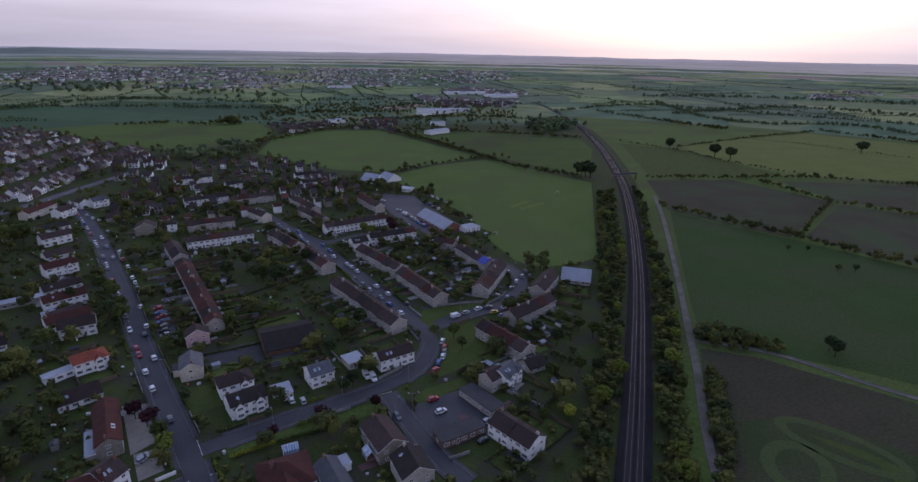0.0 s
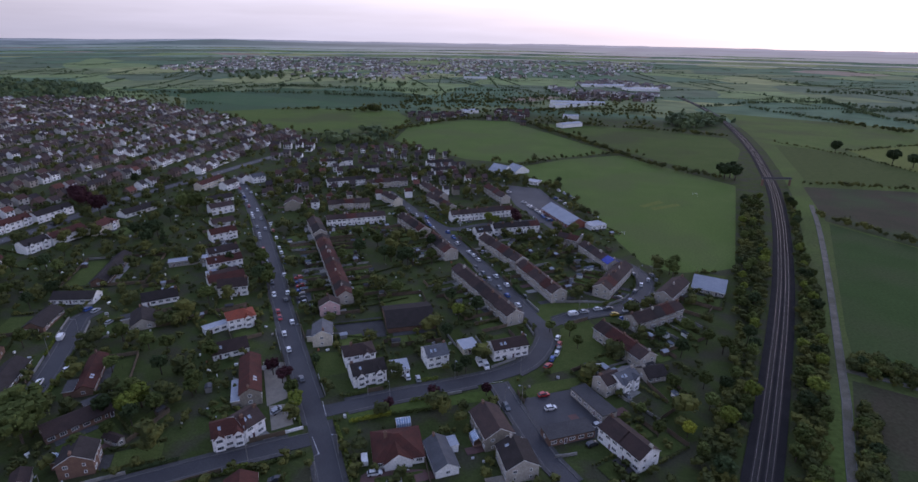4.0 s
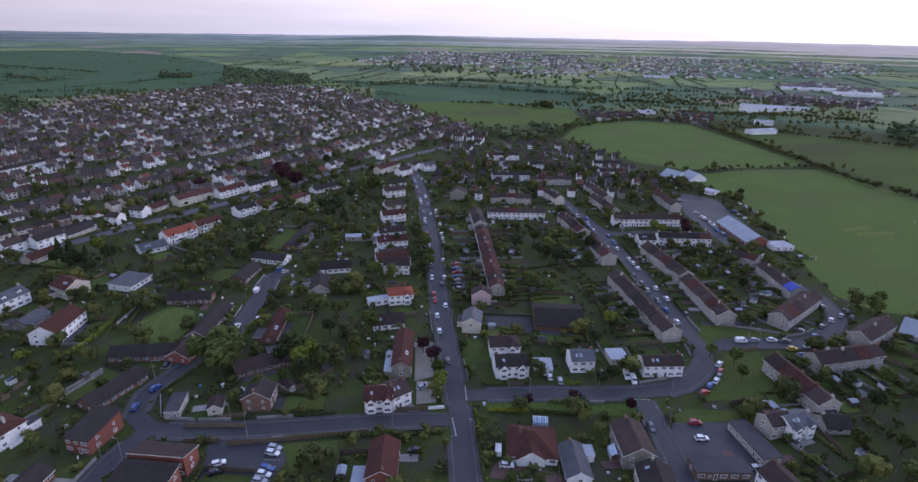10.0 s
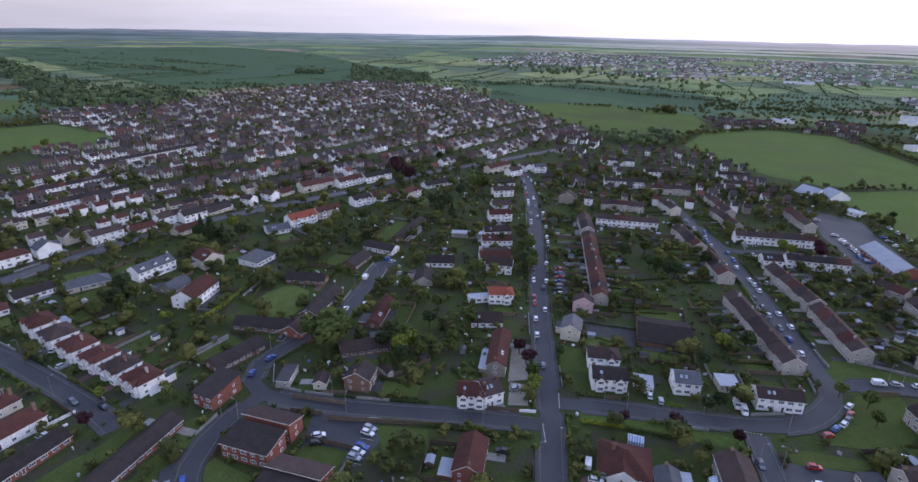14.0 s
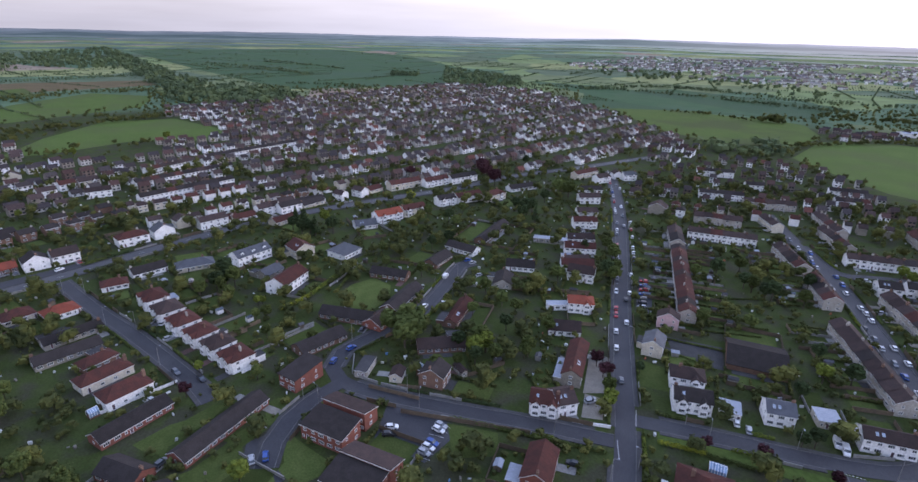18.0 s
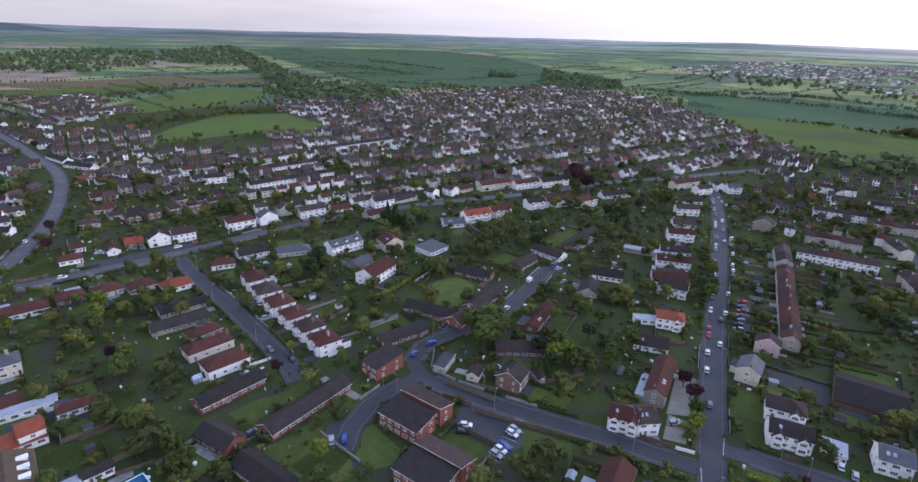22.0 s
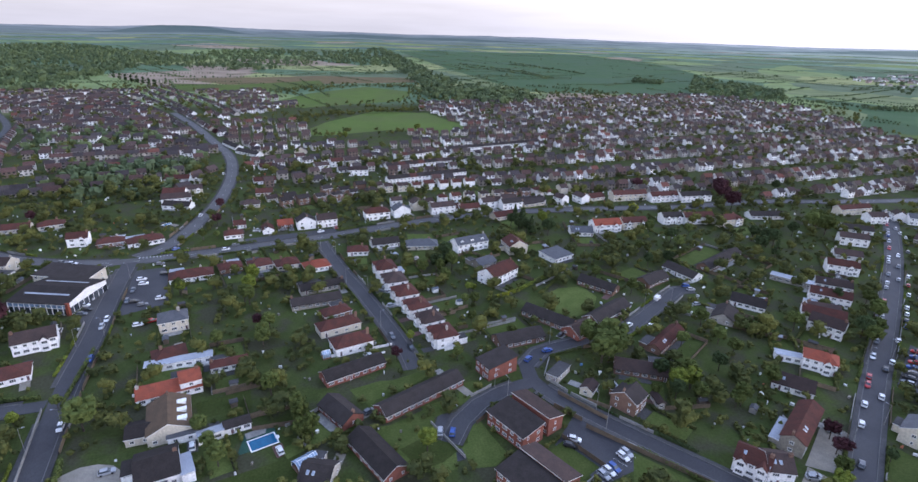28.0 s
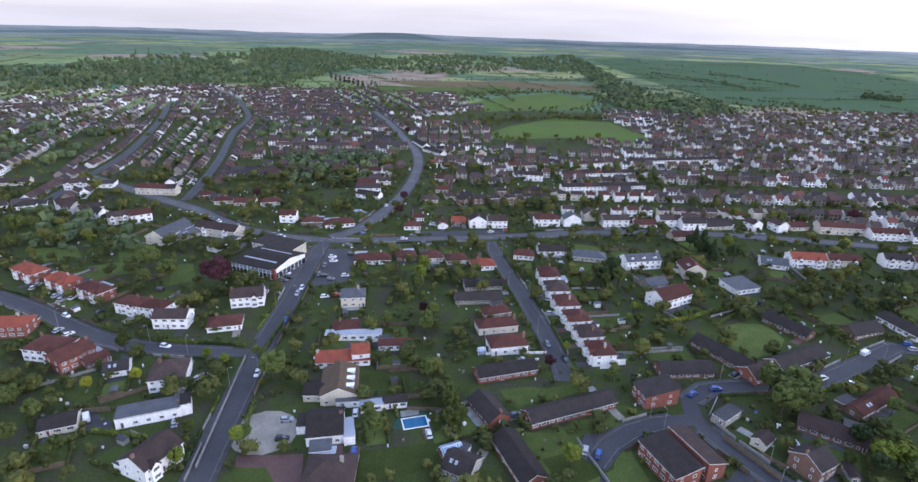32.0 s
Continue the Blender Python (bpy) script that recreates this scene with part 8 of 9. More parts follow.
hedge(-103.2, 215.6, -81.3, 231.7, 1.0, 0.8, 'green')
hedge(-99.7, 209.1, -76.4, 226.6, 1.0, 0.8, 'green')
hedge(-93.4, 202.7, -75.4, 217.7, 1.0, 0.8, 'green')
hedge(-104.6, 236.4, -90.8, 254, 1.0, 0.8, 'green')
hedge(-135.1, -10.4, -154.6, -11.6, 4.6, 3.6, 'green', 'tall clipped conifer hedge between gardens')
stripes('give_way_line', 'broken white give way line on the road', 'white_line', 9, 0.9, 0.55, 0.25, -70.8, 117.5, -49, 0.19)
stripes('give_way_line', 'broken white give way line on the road', 'white_line', 9, 0.9, 0.55, 0.25, -76.2, 133.9, -55, 0.19)
stripes('give_way_line', 'broken white give way line on the road', 'white_line', 9, 0.9, 0.55, 0.25, -25.3, 162, 27, 0.19)
stripes('bay_lines', 'white parking bay lines on asphalt', 'white_line', 7, 2.5, 0.1, 4.6, -106.3, 75.6, 120, 0.105)
stripes('hatching', 'white hatched traffic island marking', 'white_line', 14, 1.6, 0.3, 2.4, -291.5, -84.6, 99, 0.19)
showroom(-245.7, -114.3, 73, 25.8, 24)

# far houses as one mass
gv, gf = [], []
ESTATE, TOWN = ([], [], [], []), ([], [], [], [])
for x, y, a, w, d, st in FAR:
    # houses beyond 1250 m take the colours paled for haze
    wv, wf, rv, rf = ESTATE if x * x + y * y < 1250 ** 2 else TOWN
    h, z = 2.35 * st, rise_at(x, y)
    ca, sa = math.cos(a), math.sin(a)

    def spot(px, py, pz):
        return (x + ca * px - sa * py, y + sa * px + ca * py, z + pz)
    X, Y, o = w / 2, d / 2, len(wv)
    wv += [spot(-X, -Y, 0), spot(X, -Y, 0), spot(X, Y, 0), spot(-X, Y, 0), spot(-X, -Y, h), spot(X, -Y, h), spot(X, Y, h), spot(-X, Y, h), spot(-X, 0, h + 2.3), spot(X, 0, h + 2.3)]
    wf += [(o, o + 1, o + 5, o + 4), (o + 2, o + 3, o + 7, o + 6), (o + 1, o + 2, o + 6, o + 9, o + 5), (o + 3, o, o + 4, o + 8, o + 7)]
    o, X, Y = len(rv), X + 0.3, Y + 0.4
    rv += [spot(-X, -Y, h - 0.1), spot(X, -Y, h - 0.1), spot(X, 0, h + 2.6), spot(-X, 0, h + 2.6), spot(X, Y, h - 0.1), spot(-X, Y, h - 0.1)]
    rf += [(o, o + 1, o + 2, o + 3), (o + 3, o + 2, o + 4, o + 5)]
    if x * x + y * y < 950 ** 2:
        n = max(2, round(w / 3.2))
        for s in (-1, 1):
            for fl in range(st):
                for k in range(n):
                    c, b, o = w * ((k + 0.5) / n - 0.5), fl * 2.35 + 0.8, len(gv)
                    gv += [spot(c - 0.75 * s, s * (d / 2 + 0.03), b), spot(c + 0.75 * s, s * (d / 2 + 0.03), b), spot(c + 0.75 * s, s * (d / 2 + 0.03), b + 1.15), spot(c - 0.75 * s, s * (d / 2 + 0.03), b + 1.15)]
                    gf.append((o, o + 1, o + 2, o + 3))
tagged(new("far_house_windows", mesh("far_house_windows", gv, gf, "window_glass")), "dark glazed windows of the far estate houses", "windows", kind="stuff")
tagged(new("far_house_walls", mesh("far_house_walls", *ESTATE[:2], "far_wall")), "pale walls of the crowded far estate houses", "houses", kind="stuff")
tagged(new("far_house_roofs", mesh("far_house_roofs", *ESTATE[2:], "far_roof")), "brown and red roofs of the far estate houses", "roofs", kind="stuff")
tagged(new("town_walls", mesh("town_walls", *TOWN[:2], "town_wall")), "walls of the distant town, coloured paler to suggest haze", "houses", kind="stuff")
tagged(new("town_roofs", mesh("town_roofs", *TOWN[2:], "town_roof")), "grey and brown roofs of the distant town, coloured paler to suggest haze", "roofs", kind="stuff")

# gardens of the nearer houses: lawns, patios, drives, fences, hedges and sheds
rng = random.Random(5)
BORDERS, DRIVEN = [], []
for hx, hy, a, X, Y in list(FOOTPRINTS):
    r = math.hypot(hx, hy)
    if r > 390 or X < 2.4:
        continue
    ca, sa = math.cos(a), math.sin(a)

    def at(px, py):
        return (hx + ca * px - sa * py, hy + sa * px + ca * py)
    for s in (1, -1):
        L = rng.uniform(9, 18)
        pts = [at(-X, s * (Y + 1.0)), at(X, s * (Y + 1.0)), at(X, s * (Y + L)), at(-X, s * (Y + L))]
        mid = at(0, s * (Y + L / 2))
        if all(free(*p, 0.6) for p in pts) and free(*mid, 1.0) and not open_land(*mid):
            k = rng.random()
            if k < 0.8:
                patch("lawn", "lawn", "small mown back garden lawn", *[at(px * 0.85, s * (Y + py)) for px, py in ((-X, 3.2), (X, 3.2), (X, L - 1), (-X, L - 1))])
            if k > 0.35:
                patch("patio", "paving" if k < 0.7 else "concrete", "pale paved patio behind a house", *[at(px, s * (Y + py)) for px, py in ((-X * 0.8, 0.05), (X * rng.uniform(0.2, 0.9), 0.05), (X * 0.6, 2.9), (-X * 0.8, 2.9))])
            for side in (-1, 1):
                p, q = at(side * (X + 0.3), s * Y), at(side * (X + 0.3), s * (Y + L))
                z = rng.random()
                if free(*q, 0.3):
                    if z < 0.4 and r < 340:
                        fence(*p, *q, kind="timber" if rng.random() < 0.6 else "wall")
                    elif z < 0.8:
                        n = int(L / 0.9)
                        for j in range(n):
                            w = (j + rng.random()) / n
                            BORDERS.append((p[0] + (q[0] - p[0]) * w, p[1] + (q[1] - p[1]) * w, rng.uniform(0.5, 1.1), rng.uniform(1.2, 2.2)))
            if r < 375 and rng.random() < 0.45:
                fence(*pts[2], *pts[3])
            if r < 360 and rng.random() < 0.5:
                sx, sy = at(X * rng.uniform(-0.8, 0.8), s * (Y + L - 2))
                if free(sx, sy, 1.0):
                    if rng.random() < 0.25:
                        shed(sx, sy, math.degrees(a) + 90, 2.6, 2.0, "white_trim", "window_glass", "greenhouse", "small glazed greenhouse in a garden")
                    else:
                        shed(sx, sy, math.degrees(a) + rng.choice((0, 90)), rng.uniform(1.8, 3.2), rng.uniform(1.6, 2.4), rng.choice(("shed_timber", "shed_timber", "concrete")), rng.choice(("flat_felt", "pale_roof", "grey_slate")))
        else:
            pts = [at(px, s * (Y + py)) for px, py in ((X - 3.2, 0.1), (X - 0.2, 0.1), (X - 0.2, 5.5), (X - 3.2, 5.5))]
            if free(*at(X - 1.7, s * (Y + 3)), 0.8) and rng.random() < 0.6:
                patch("drive", rng.choice(("paving", "concrete", "gravel_drive", "brick_paving")), "short paved drive beside a house", *pts)
                if r < 330 and rng.random() < 0.34:
                    DRIVEN.append((*at(X - 1.7, s * (Y + 3.2)), math.degrees(a) + 90, rng.choice(("white", "silver", "black", "grey", "blue", "red", "white"))))

# walls, hedges and fences along the streets, and the street lamps
rng = random.Random(9)
for idx, pave, _ in paves:
    ln, half = ROADS[idx]
    if pave == 0:
        continue
    nrm = sides(ln)
    for s in (-1, 1):
        k, lamp = 1, 0
        while k < len(ln) - 3:
            step = rng.choice((1, 2, 2))
            off = s * (half + pave + 0.45)
            p, q = ln[k] + nrm[k] * off, ln[k + step] + nrm[k + step] * off
            mid = (p + q) / 2
            lamp += 1
            if lamp % 5 == 2 and math.hypot(p.x, p.y) < 290:
                c = ln[k] + nrm[k] * s * (half + 0.5)
                if not on_road(c, idx):
                    street_lamp(c.x, c.y, math.degrees(math.atan2(-nrm[k].y * s, -nrm[k].x * s)))
            if math.hypot(mid.x, mid.y) < 375 and free(p.x, p.y) and free(q.x, q.y) and free(mid.x, mid.y) and not open_land(mid.x, mid.y):
                z = rng.random()
                d = (q - p) * 0.06
                if z < 0.34:
                    fence(p.x + d.x, p.y + d.y, q.x - d.x, q.y - d.y, kind=rng.choice(("wall", "wall", "timber")))
                elif z < 0.72:
                    hedge(p.x, p.y, q.x, q.y, rng.uniform(1.1, 2.0), rng.uniform(0.9, 1.4), rng.choice(("green", "green", "dark", "bright")))
                elif z < 0.8:
                    fence(p.x + d.x, p.y + d.y, q.x - d.x, q.y - d.y)
            k += step

# trees
tree(-153.4, 95.7, 13.4, 'round', 'green', 1.2)
tree(-134, 114.4, 10.8, 'tall', 'bright', 1.2)
tree(-138.4, 121.4, 9.7, 'round', 'green')
tree(-141.9, 112.6, 8.6, 'round', 'dark')
tree(-224.3, 129.7, 7.6, 'round', 'green')
tree(-205.1, 138.4, 8.6, 'round', 'green')
tree(-157.7, 149.5, 8.6, 'round', 'green')
tree(-242.4, 137.8, 7.6, 'round', 'green')
tree(-346.7, 297.6, 15.1, 'broad', 'copper')
tree(-268.6, 310.2, 14.0, 'broad', 'green')
tree(-149.9, 219.1, 9.7, 'round', 'green')
tree(-159.4, 232.4, 9.7, 'round', 'green')
tree(-96.7, 143.1, 6.5, 'round', 'copper')
tree(-84.1, 130.1, 6.5, 'round', 'bright')
tree(-245.7, 250.9, 13.0, 'round', 'dark')
tree(-231.3, 244.4, 11.9, 'conifer', 'dark')
tree(-256, 250, 10.8, 'round', 'dark')
tree(-318.4, 119.8, 10.8, 'conifer', 'dark')
tree(-305.4, 119.1, 11.9, 'conifer', 'dark')
tree(-293.1, 118.3, 10.8, 'tall', 'dark')
tree(-305.6, 112.6, 9.7, 'round', 'dark')
tree(-272, 217, 8.6, 'round', 'green')
tree(-266.3, 198.2, 7.6, 'round', 'green')
tree(-242.8, 53.5, 9.7, 'tall', 'green')
tree(-249.3, 57.8, 9.7, 'tall', 'dark')
tree(-220.4, 64.3, 5.4, 'round', 'bright')
tree(-208.4, 57.6, 6.5, 'round', 'green')
tree(-183.6, 29.1, 5.4, 'round', 'bright')
tree(-171.7, 22, 6.5, 'round', 'copper')
tree(-178.2, 69.1, 6.5, 'round', 'green')
tree(-55.4, 138.6, 5.4, 'round', 'copper')
tree(-42.7, 147.4, 6.5, 'round', 'copper')
tree(-26, 154.2, 5.4, 'round', 'copper')
tree(-0.3, 202.2, 7.6, 'round', 'green')
tree(3.3, 193.3, 6.5, 'round', 'green')
tree(-54.3, 331.3, 8.6, 'round', 'bright')
tree(-44, 347, 9.7, 'round', 'copper')
tree(-88.6, 256.1, 10.8, 'round', 'dark')
tree(-98.3, 256.9, 9.7, 'round', 'green')
tree(-83, 281.7, 9.7, 'round', 'dark')
tree(-113.6, 275.5, 9.7, 'round', 'green')
tree(-95.5, 206.7, 8.6, 'round', 'green')
tree(-47.8, 203.9, 8.6, 'round', 'bright')
tree(-40.9, 210.2, 9.7, 'round', 'dark')
tree(-174.4, 310.8, 8.6, 'round', 'green')
tree(-176.8, 228, 9.7, 'tall', 'dark')
tree(-160.7, 189, 9.7, 'round', 'green')
tree(-128.7, 148.3, 9.7, 'round', 'green')
tree(-122.1, 130.6, 9.7, 'round', 'green')
tree(-141.2, 136.9, 8.6, 'round', 'dark')
tree(-159.2, 133.6, 7.6, 'round', 'green')
tree(-172, 152, 8.6, 'round', 'green')
tree(-232.2, 175.8, 9.7, 'round', 'dark')
tree(-232.3, 163.9, 8.6, 'round', 'dark')
tree(-251.6, 170, 8.6, 'round', 'green')
tree(-123.5, 24.4, 8.6, 'round', 'bright')
tree(-190.6, -26.3, 8.6, 'round', 'green')
tree(-194.4, -43.1, 7.6, 'round', 'green')
tree(-237, -35.6, 10.8, 'tall', 'bright', 1.2)
tree(-230, -37.2, 9.7, 'tall', 'green')
tree(-206.1, -29.8, 6.5, 'round', 'copper')
tree(-136.2, -11.4, 8.6, 'tall', 'green')
tree(-242.6, -66, 8.6, 'round', 'green')
tree(-167.2, 44, 6.5, 'round', 'green')
tree(-246.4, 52.4, 10.8, 'round', 'dark')
tree(-258.8, 59.9, 11.9, 'round', 'dark')
tree(-242.5, 44.4, 9.7, 'round', 'green')
tree(-221.2, 62.6, 5.4, 'round', 'bright')
tree(-142.6, 209.3, 10.8, 'round', 'green')
tree(-148.2, 218.2, 9.7, 'round', 'green')
tree(-256.7, 304.7, 14.0, 'broad', 'green')
tree(-258.7, 281.8, 10.8, 'round', 'dark')
tree(-96.2, 145.2, 6.5, 'round', 'copper')
tree(-85.1, 132.1, 7.6, 'round', 'bright')
tree(-133.9, 119.5, 10.8, 'tall', 'bright', 1.2)
tree(-129.6, 110.9, 8.6, 'round', 'dark')
tree(-126.6, 117.7, 8.6, 'round', 'green')
tree(-132.2, 105.1, 6.5, 'round', 'green')
tree(-148.8, 149.4, 8.6, 'round', 'green')
tree(-121.8, 128.5, 7.6, 'round', 'green')
tree(-501.7, 380.6, 8.6, 'round', 'green')
tree(-312.6, 280.9, 15.1, 'broad', 'copper')
tree(-373.7, 242.1, 9.7, 'broad', 'copper')
tree(-418.6, -17.5, 6.5, 'round', 'bright')
tree(-631.8, -110.4, 9.7, 'round', 'copper')
tree(-336.1, -64.1, 8.6, 'round', 'copper')
tree(-644.9, 111.2, 10.8, 'tall', 'bright', 1.3)
tree(-601.9, 24.7, 9.7, 'tall', 'bright', 1.3)
tree(-166.4, 97.4, 11.9, 'broad', 'green')
tree(-153, -74.2, 11.9, 'broad', 'green')
tree(-121.6, -72.3, 7.0, 'round', 'bright')
tree(-111.7, -84.4, 7.0, 'round', 'bright')
tree(-123.5, -87.7, 6.5, 'round', 'green')
tree(-140.1, -132, 5.9, 'round', 'yellow')
tree(-145.9, -119, 6.5, 'round', 'yellow')
tree(-163.9, -135.5, 8.6, 'round', 'green')
tree(-219, -127.4, 16.2, 'broad', 'copper')
tree(-162.1, -102.8, 5.4, 'round', 'bright')
tree(-159.4, -94.8, 5.4, 'round', 'bright')
tree(-128.5, -148.8, 9.7, 'round', 'green')
tree(-124.3, -137.4, 8.6, 'round', 'green')
tree(-114.2, -136.8, 8.6, 'round', 'green')
tree(-111.5, -119.5, 7.6, 'round', 'green')
tree(-234.3, -169.9, 13.0, 'broad', 'green')
tree(-222.9, -153.9, 11.9, 'broad', 'green')
tree(-215.5, -160.8, 9.7, 'round', 'green')
tree(-258.7, -218.8, 8.6, 'round', 'bright')
tree(-268.8, -271.9, 13.0, 'broad', 'green')
tree(-274.6, -266.3, 10.8, 'round', 'green')
tree(-264.4, -240.2, 9.7, 'round', 'green')
tree(-244.9, -253.9, 9.7, 'round', 'green')
tree(-242.3, -65.3, 7.6, 'round', 'bright')
tree(-246.7, -35, 11.9, 'tall', 'bright', 1.1)
tree(-226.9, -34.9, 10.8, 'tall', 'green')
tree(-195.5, -26.4, 8.6, 'round', 'green')
tree(-203.1, -24.9, 8.6, 'round', 'green')
tree(-193.3, -43.1, 7.6, 'round', 'green')
tree(-159.5, -21.4, 9.7, 'round', 'green')
tree(-129.8, -33.3, 8.6, 'round', 'green')
tree(-136.1, -36.6, 7.6, 'round', 'green')
tree(-141.9, -11.4, 10.8, 'tall', 'green')
tree(-136.7, -8.1, 9.7, 'tall', 'green')
tree(-147.6, -12.9, 9.7, 'tall', 'green')
tree(-144.3, -40.6, 7.6, 'round', 'green')
tree(-154.9, 99.5, 14.0, 'broad', 'green', 1.1)
tree(-133.6, 96.2, 8.6, 'round', 'green')
tree(-133.4, 113.9, 9.7, 'round', 'bright')
tree(-246.6, 60.5, 10.8, 'round', 'green')
tree(-233.1, 54, 8.6, 'round', 'green')
tree(-301.3, 118.8, 14.0, 'conifer', 'dark')
tree(-288.4, 119.4, 13.0, 'conifer', 'dark')
tree(-291.6, 112.5, 11.9, 'tall', 'dark')
tree(-285.8, 129.4, 11.9, 'round', 'dark')
tree(-303.4, 132.7, 10.8, 'round', 'bright')
tree(-314.1, 203.4, 8.6, 'broad', 'yellow')
tree(-207, 61.7, 7.6, 'round', 'green')
tree(-192.5, 56.3, 6.5, 'round', 'green')
tree(-434.5, -15.9, 6.5, 'round', 'yellow')
tree(-367.7, -67.1, 8.6, 'round', 'copper')
tree(-356.9, -169.9, 8.6, 'round', 'copper')
tree(-311.5, -68, 7.6, 'round', 'green')
tree(-312.7, -60.9, 5.4, 'round', 'green')
tree(-277.6, 74.1, 9.7, 'round', 'green')
tree(-166.2, -85.8, 5.4, 'round', 'green')
tree(-162.3, 103.7, 14.0, 'broad', 'green', 1.05)
tree(-334.3, 289, 14.0, 'broad', 'copper')
tree(-264.3, 303.5, 14.0, 'broad', 'green')
tree(47.3, 280.1, 9.7, 'round', 'green')
tree(48.9, 277.9, 8.6, 'round', 'green')
tree(-22, 452.6, 7.6, 'round', 'dark')
tree(-59.9, 335.7, 8.6, 'round', 'bright')
tree(-41.6, 339.9, 8.6, 'broad', 'copper')
tree(38.1, 149.5, 6.5, 'round', 'yellow')
tree(21.6, 210.6, 6.5, 'round', 'green')
tree(35.3, 206.9, 7.6, 'round', 'dark')
tree(46.5, 216, 8.6, 'round', 'green')
tree(53.9, 210.1, 7.6, 'round', 'green')
tree(42.4, 197.3, 8.6, 'round', 'dark')
tree(58.7, 203.8, 8.6, 'round', 'green')
tree(24.9, 156.4, 5.4, 'round', 'green')
tree(36.3, 173.2, 7.6, 'round', 'green')
tree(47.4, 177.6, 7.6, 'round', 'green')
tree(47.3, 165.3, 7.6, 'round', 'green')
tree(29.3, 147.3, 6.5, 'round', 'green')
tree(-161.7, 233.1, 10.8, 'round', 'green')
tree(-150.1, 212.8, 10.8, 'round', 'dark')
tree(-173.5, 242.3, 8.6, 'round', 'green')
tree(-102.7, 258.1, 9.7, 'round', 'dark')
tree(-118.2, 260.9, 10.8, 'round', 'dark')
tree(-91, 254.1, 9.7, 'round', 'dark')
tree(-76.4, 260.3, 9.7, 'round', 'green')
tree(-123.5, 249.3, 8.6, 'round', 'green')
tree(-81.3, 219.6, 8.6, 'round', 'green')
tree(-54.6, 217.5, 8.6, 'round', 'dark')
tree(-35.8, 165.7, 7.6, 'round', 'dark')
tree(-38.3, 162.7, 6.5, 'round', 'dark')
tree(-48.5, 186.8, 7.6, 'round', 'dark')
tree(-90.5, 156, 5.4, 'round', 'dark')
tree(-80.6, 169, 6.5, 'round', 'green')
tree(-8.6, 203.1, 6.5, 'round', 'green')
tree(22.3, 196.5, 6.5, 'round', 'yellow')
tree(-30.5, 288.7, 6.5, 'round', 'green')
tree(-4.3, 273.9, 7.6, 'round', 'dark')
tree(-22.3, 274.5, 7.6, 'round', 'green')
tree(-89.1, 136.7, 7.6, 'round', 'green')
tree(-102.6, 146.8, 7.6, 'round', 'copper')
tree(-238.8, 240.7, 11.9, 'round', 'dark')
tree(-245.3, 255.5, 11.9, 'round', 'dark')
tree(-263.7, 199.2, 9.7, 'round', 'dark')
tree(-278.2, 193, 9.7, 'round', 'green')
tree(-250.9, 195.4, 9.7, 'round', 'green')
tree(-348.8, 351.2, 10.8, 'round', 'dark')
tree(504.5, 678.2, 16.2, 'broad', 'dark', 1.2)
tree(302.1, 635.9, 16.2, 'broad', 'dark', 1.1)
tree(314.6, 622.7, 15.1, 'broad', 'dark', 1.1)
tree(266.4, 683.4, 15.1, 'broad', 'dark')
tree(125.5, 522.1, 17.3, 'tall', 'dark', 1.3)
tree(119.8, 516.5, 16.2, 'tall', 'dark', 1.3)
tree(127.8, 512.1, 17.3, 'tall', 'dark', 1.2)
tree(116.8, 521.4, 15.1, 'tall', 'dark', 1.2)
tree(50.9, 288.8, 8.6, 'round', 'green')
tree(153.8, 191.7, 8.6, 'round', 'dark')
tree(154.3, 196.2, 7.6, 'round', 'dark')
tree(206.4, 317.1, 4.3, 'round', 'green')
tree(217.6, 315.6, 4.3, 'round', 'dark')
tree(214.9, 282.8, 5.4, 'round', 'green')
tree(225.1, 283.2, 5.4, 'round', 'dark')
wood(45, [('round', 'green'), ('round', 'green'), ('tall', 'green'), ('round', 'dark'), ('round', 'bright')], 5, 9, (121.5, 453.5), (133.3, 454.3), (109.1, 343.7), (92.1, 273.5), (75.4, 213.6), (63.2, 172.9), (52.9, 143.4), (42.5, 114.7), (30.6, 114.5), (40.5, 143.1), (53, 176.4), (65.5, 213.3), (76.6, 272.8), (94.8, 343), gap=5)
wood(45, [('round', 'green'), ('round', 'green'), ('tall', 'green'), ('round', 'dark'), ('round', 'bright')], 5, 9, (156.4, 481.3), (152.9, 436.4), (129, 344.8), (114.5, 274.4), (98.3, 214.3), (85.8, 177.3), (77.2, 149.7), (66.4, 115.1), (54.9, 114.9), (69.1, 155.7), (88.5, 214), (114.6, 300.9), (135.5, 385.5), gap=5)
wood(10, [('round', 'green'), ('round', 'green'), ('tall', 'green'), ('round', 'dark'), ('round', 'bright')], 4, 7, (105.3, 209.3), (112.8, 214.8), (133.4, 195.6), (130.1, 191.9), (103.6, 199.4), gap=3)
wood(10, [('round', 'dark'), ('round', 'green')], 4, 7, (96.6, 177.6), (99.4, 173.8), (87.1, 138.6), (74.4, 115.3), (72, 115.2), (86.3, 156.1), gap=3)
tree(-1317, -411.7, 14, 'poplar', 'dark', 2.0)
tree(-1278.7, -389.7, 14, 'poplar', 'dark', 2.0)
tree(-1254.5, -372.3, 14, 'poplar', 'dark', 2.0)
tree(-1231.1, -355.4, 14, 'poplar', 'dark', 2.0)
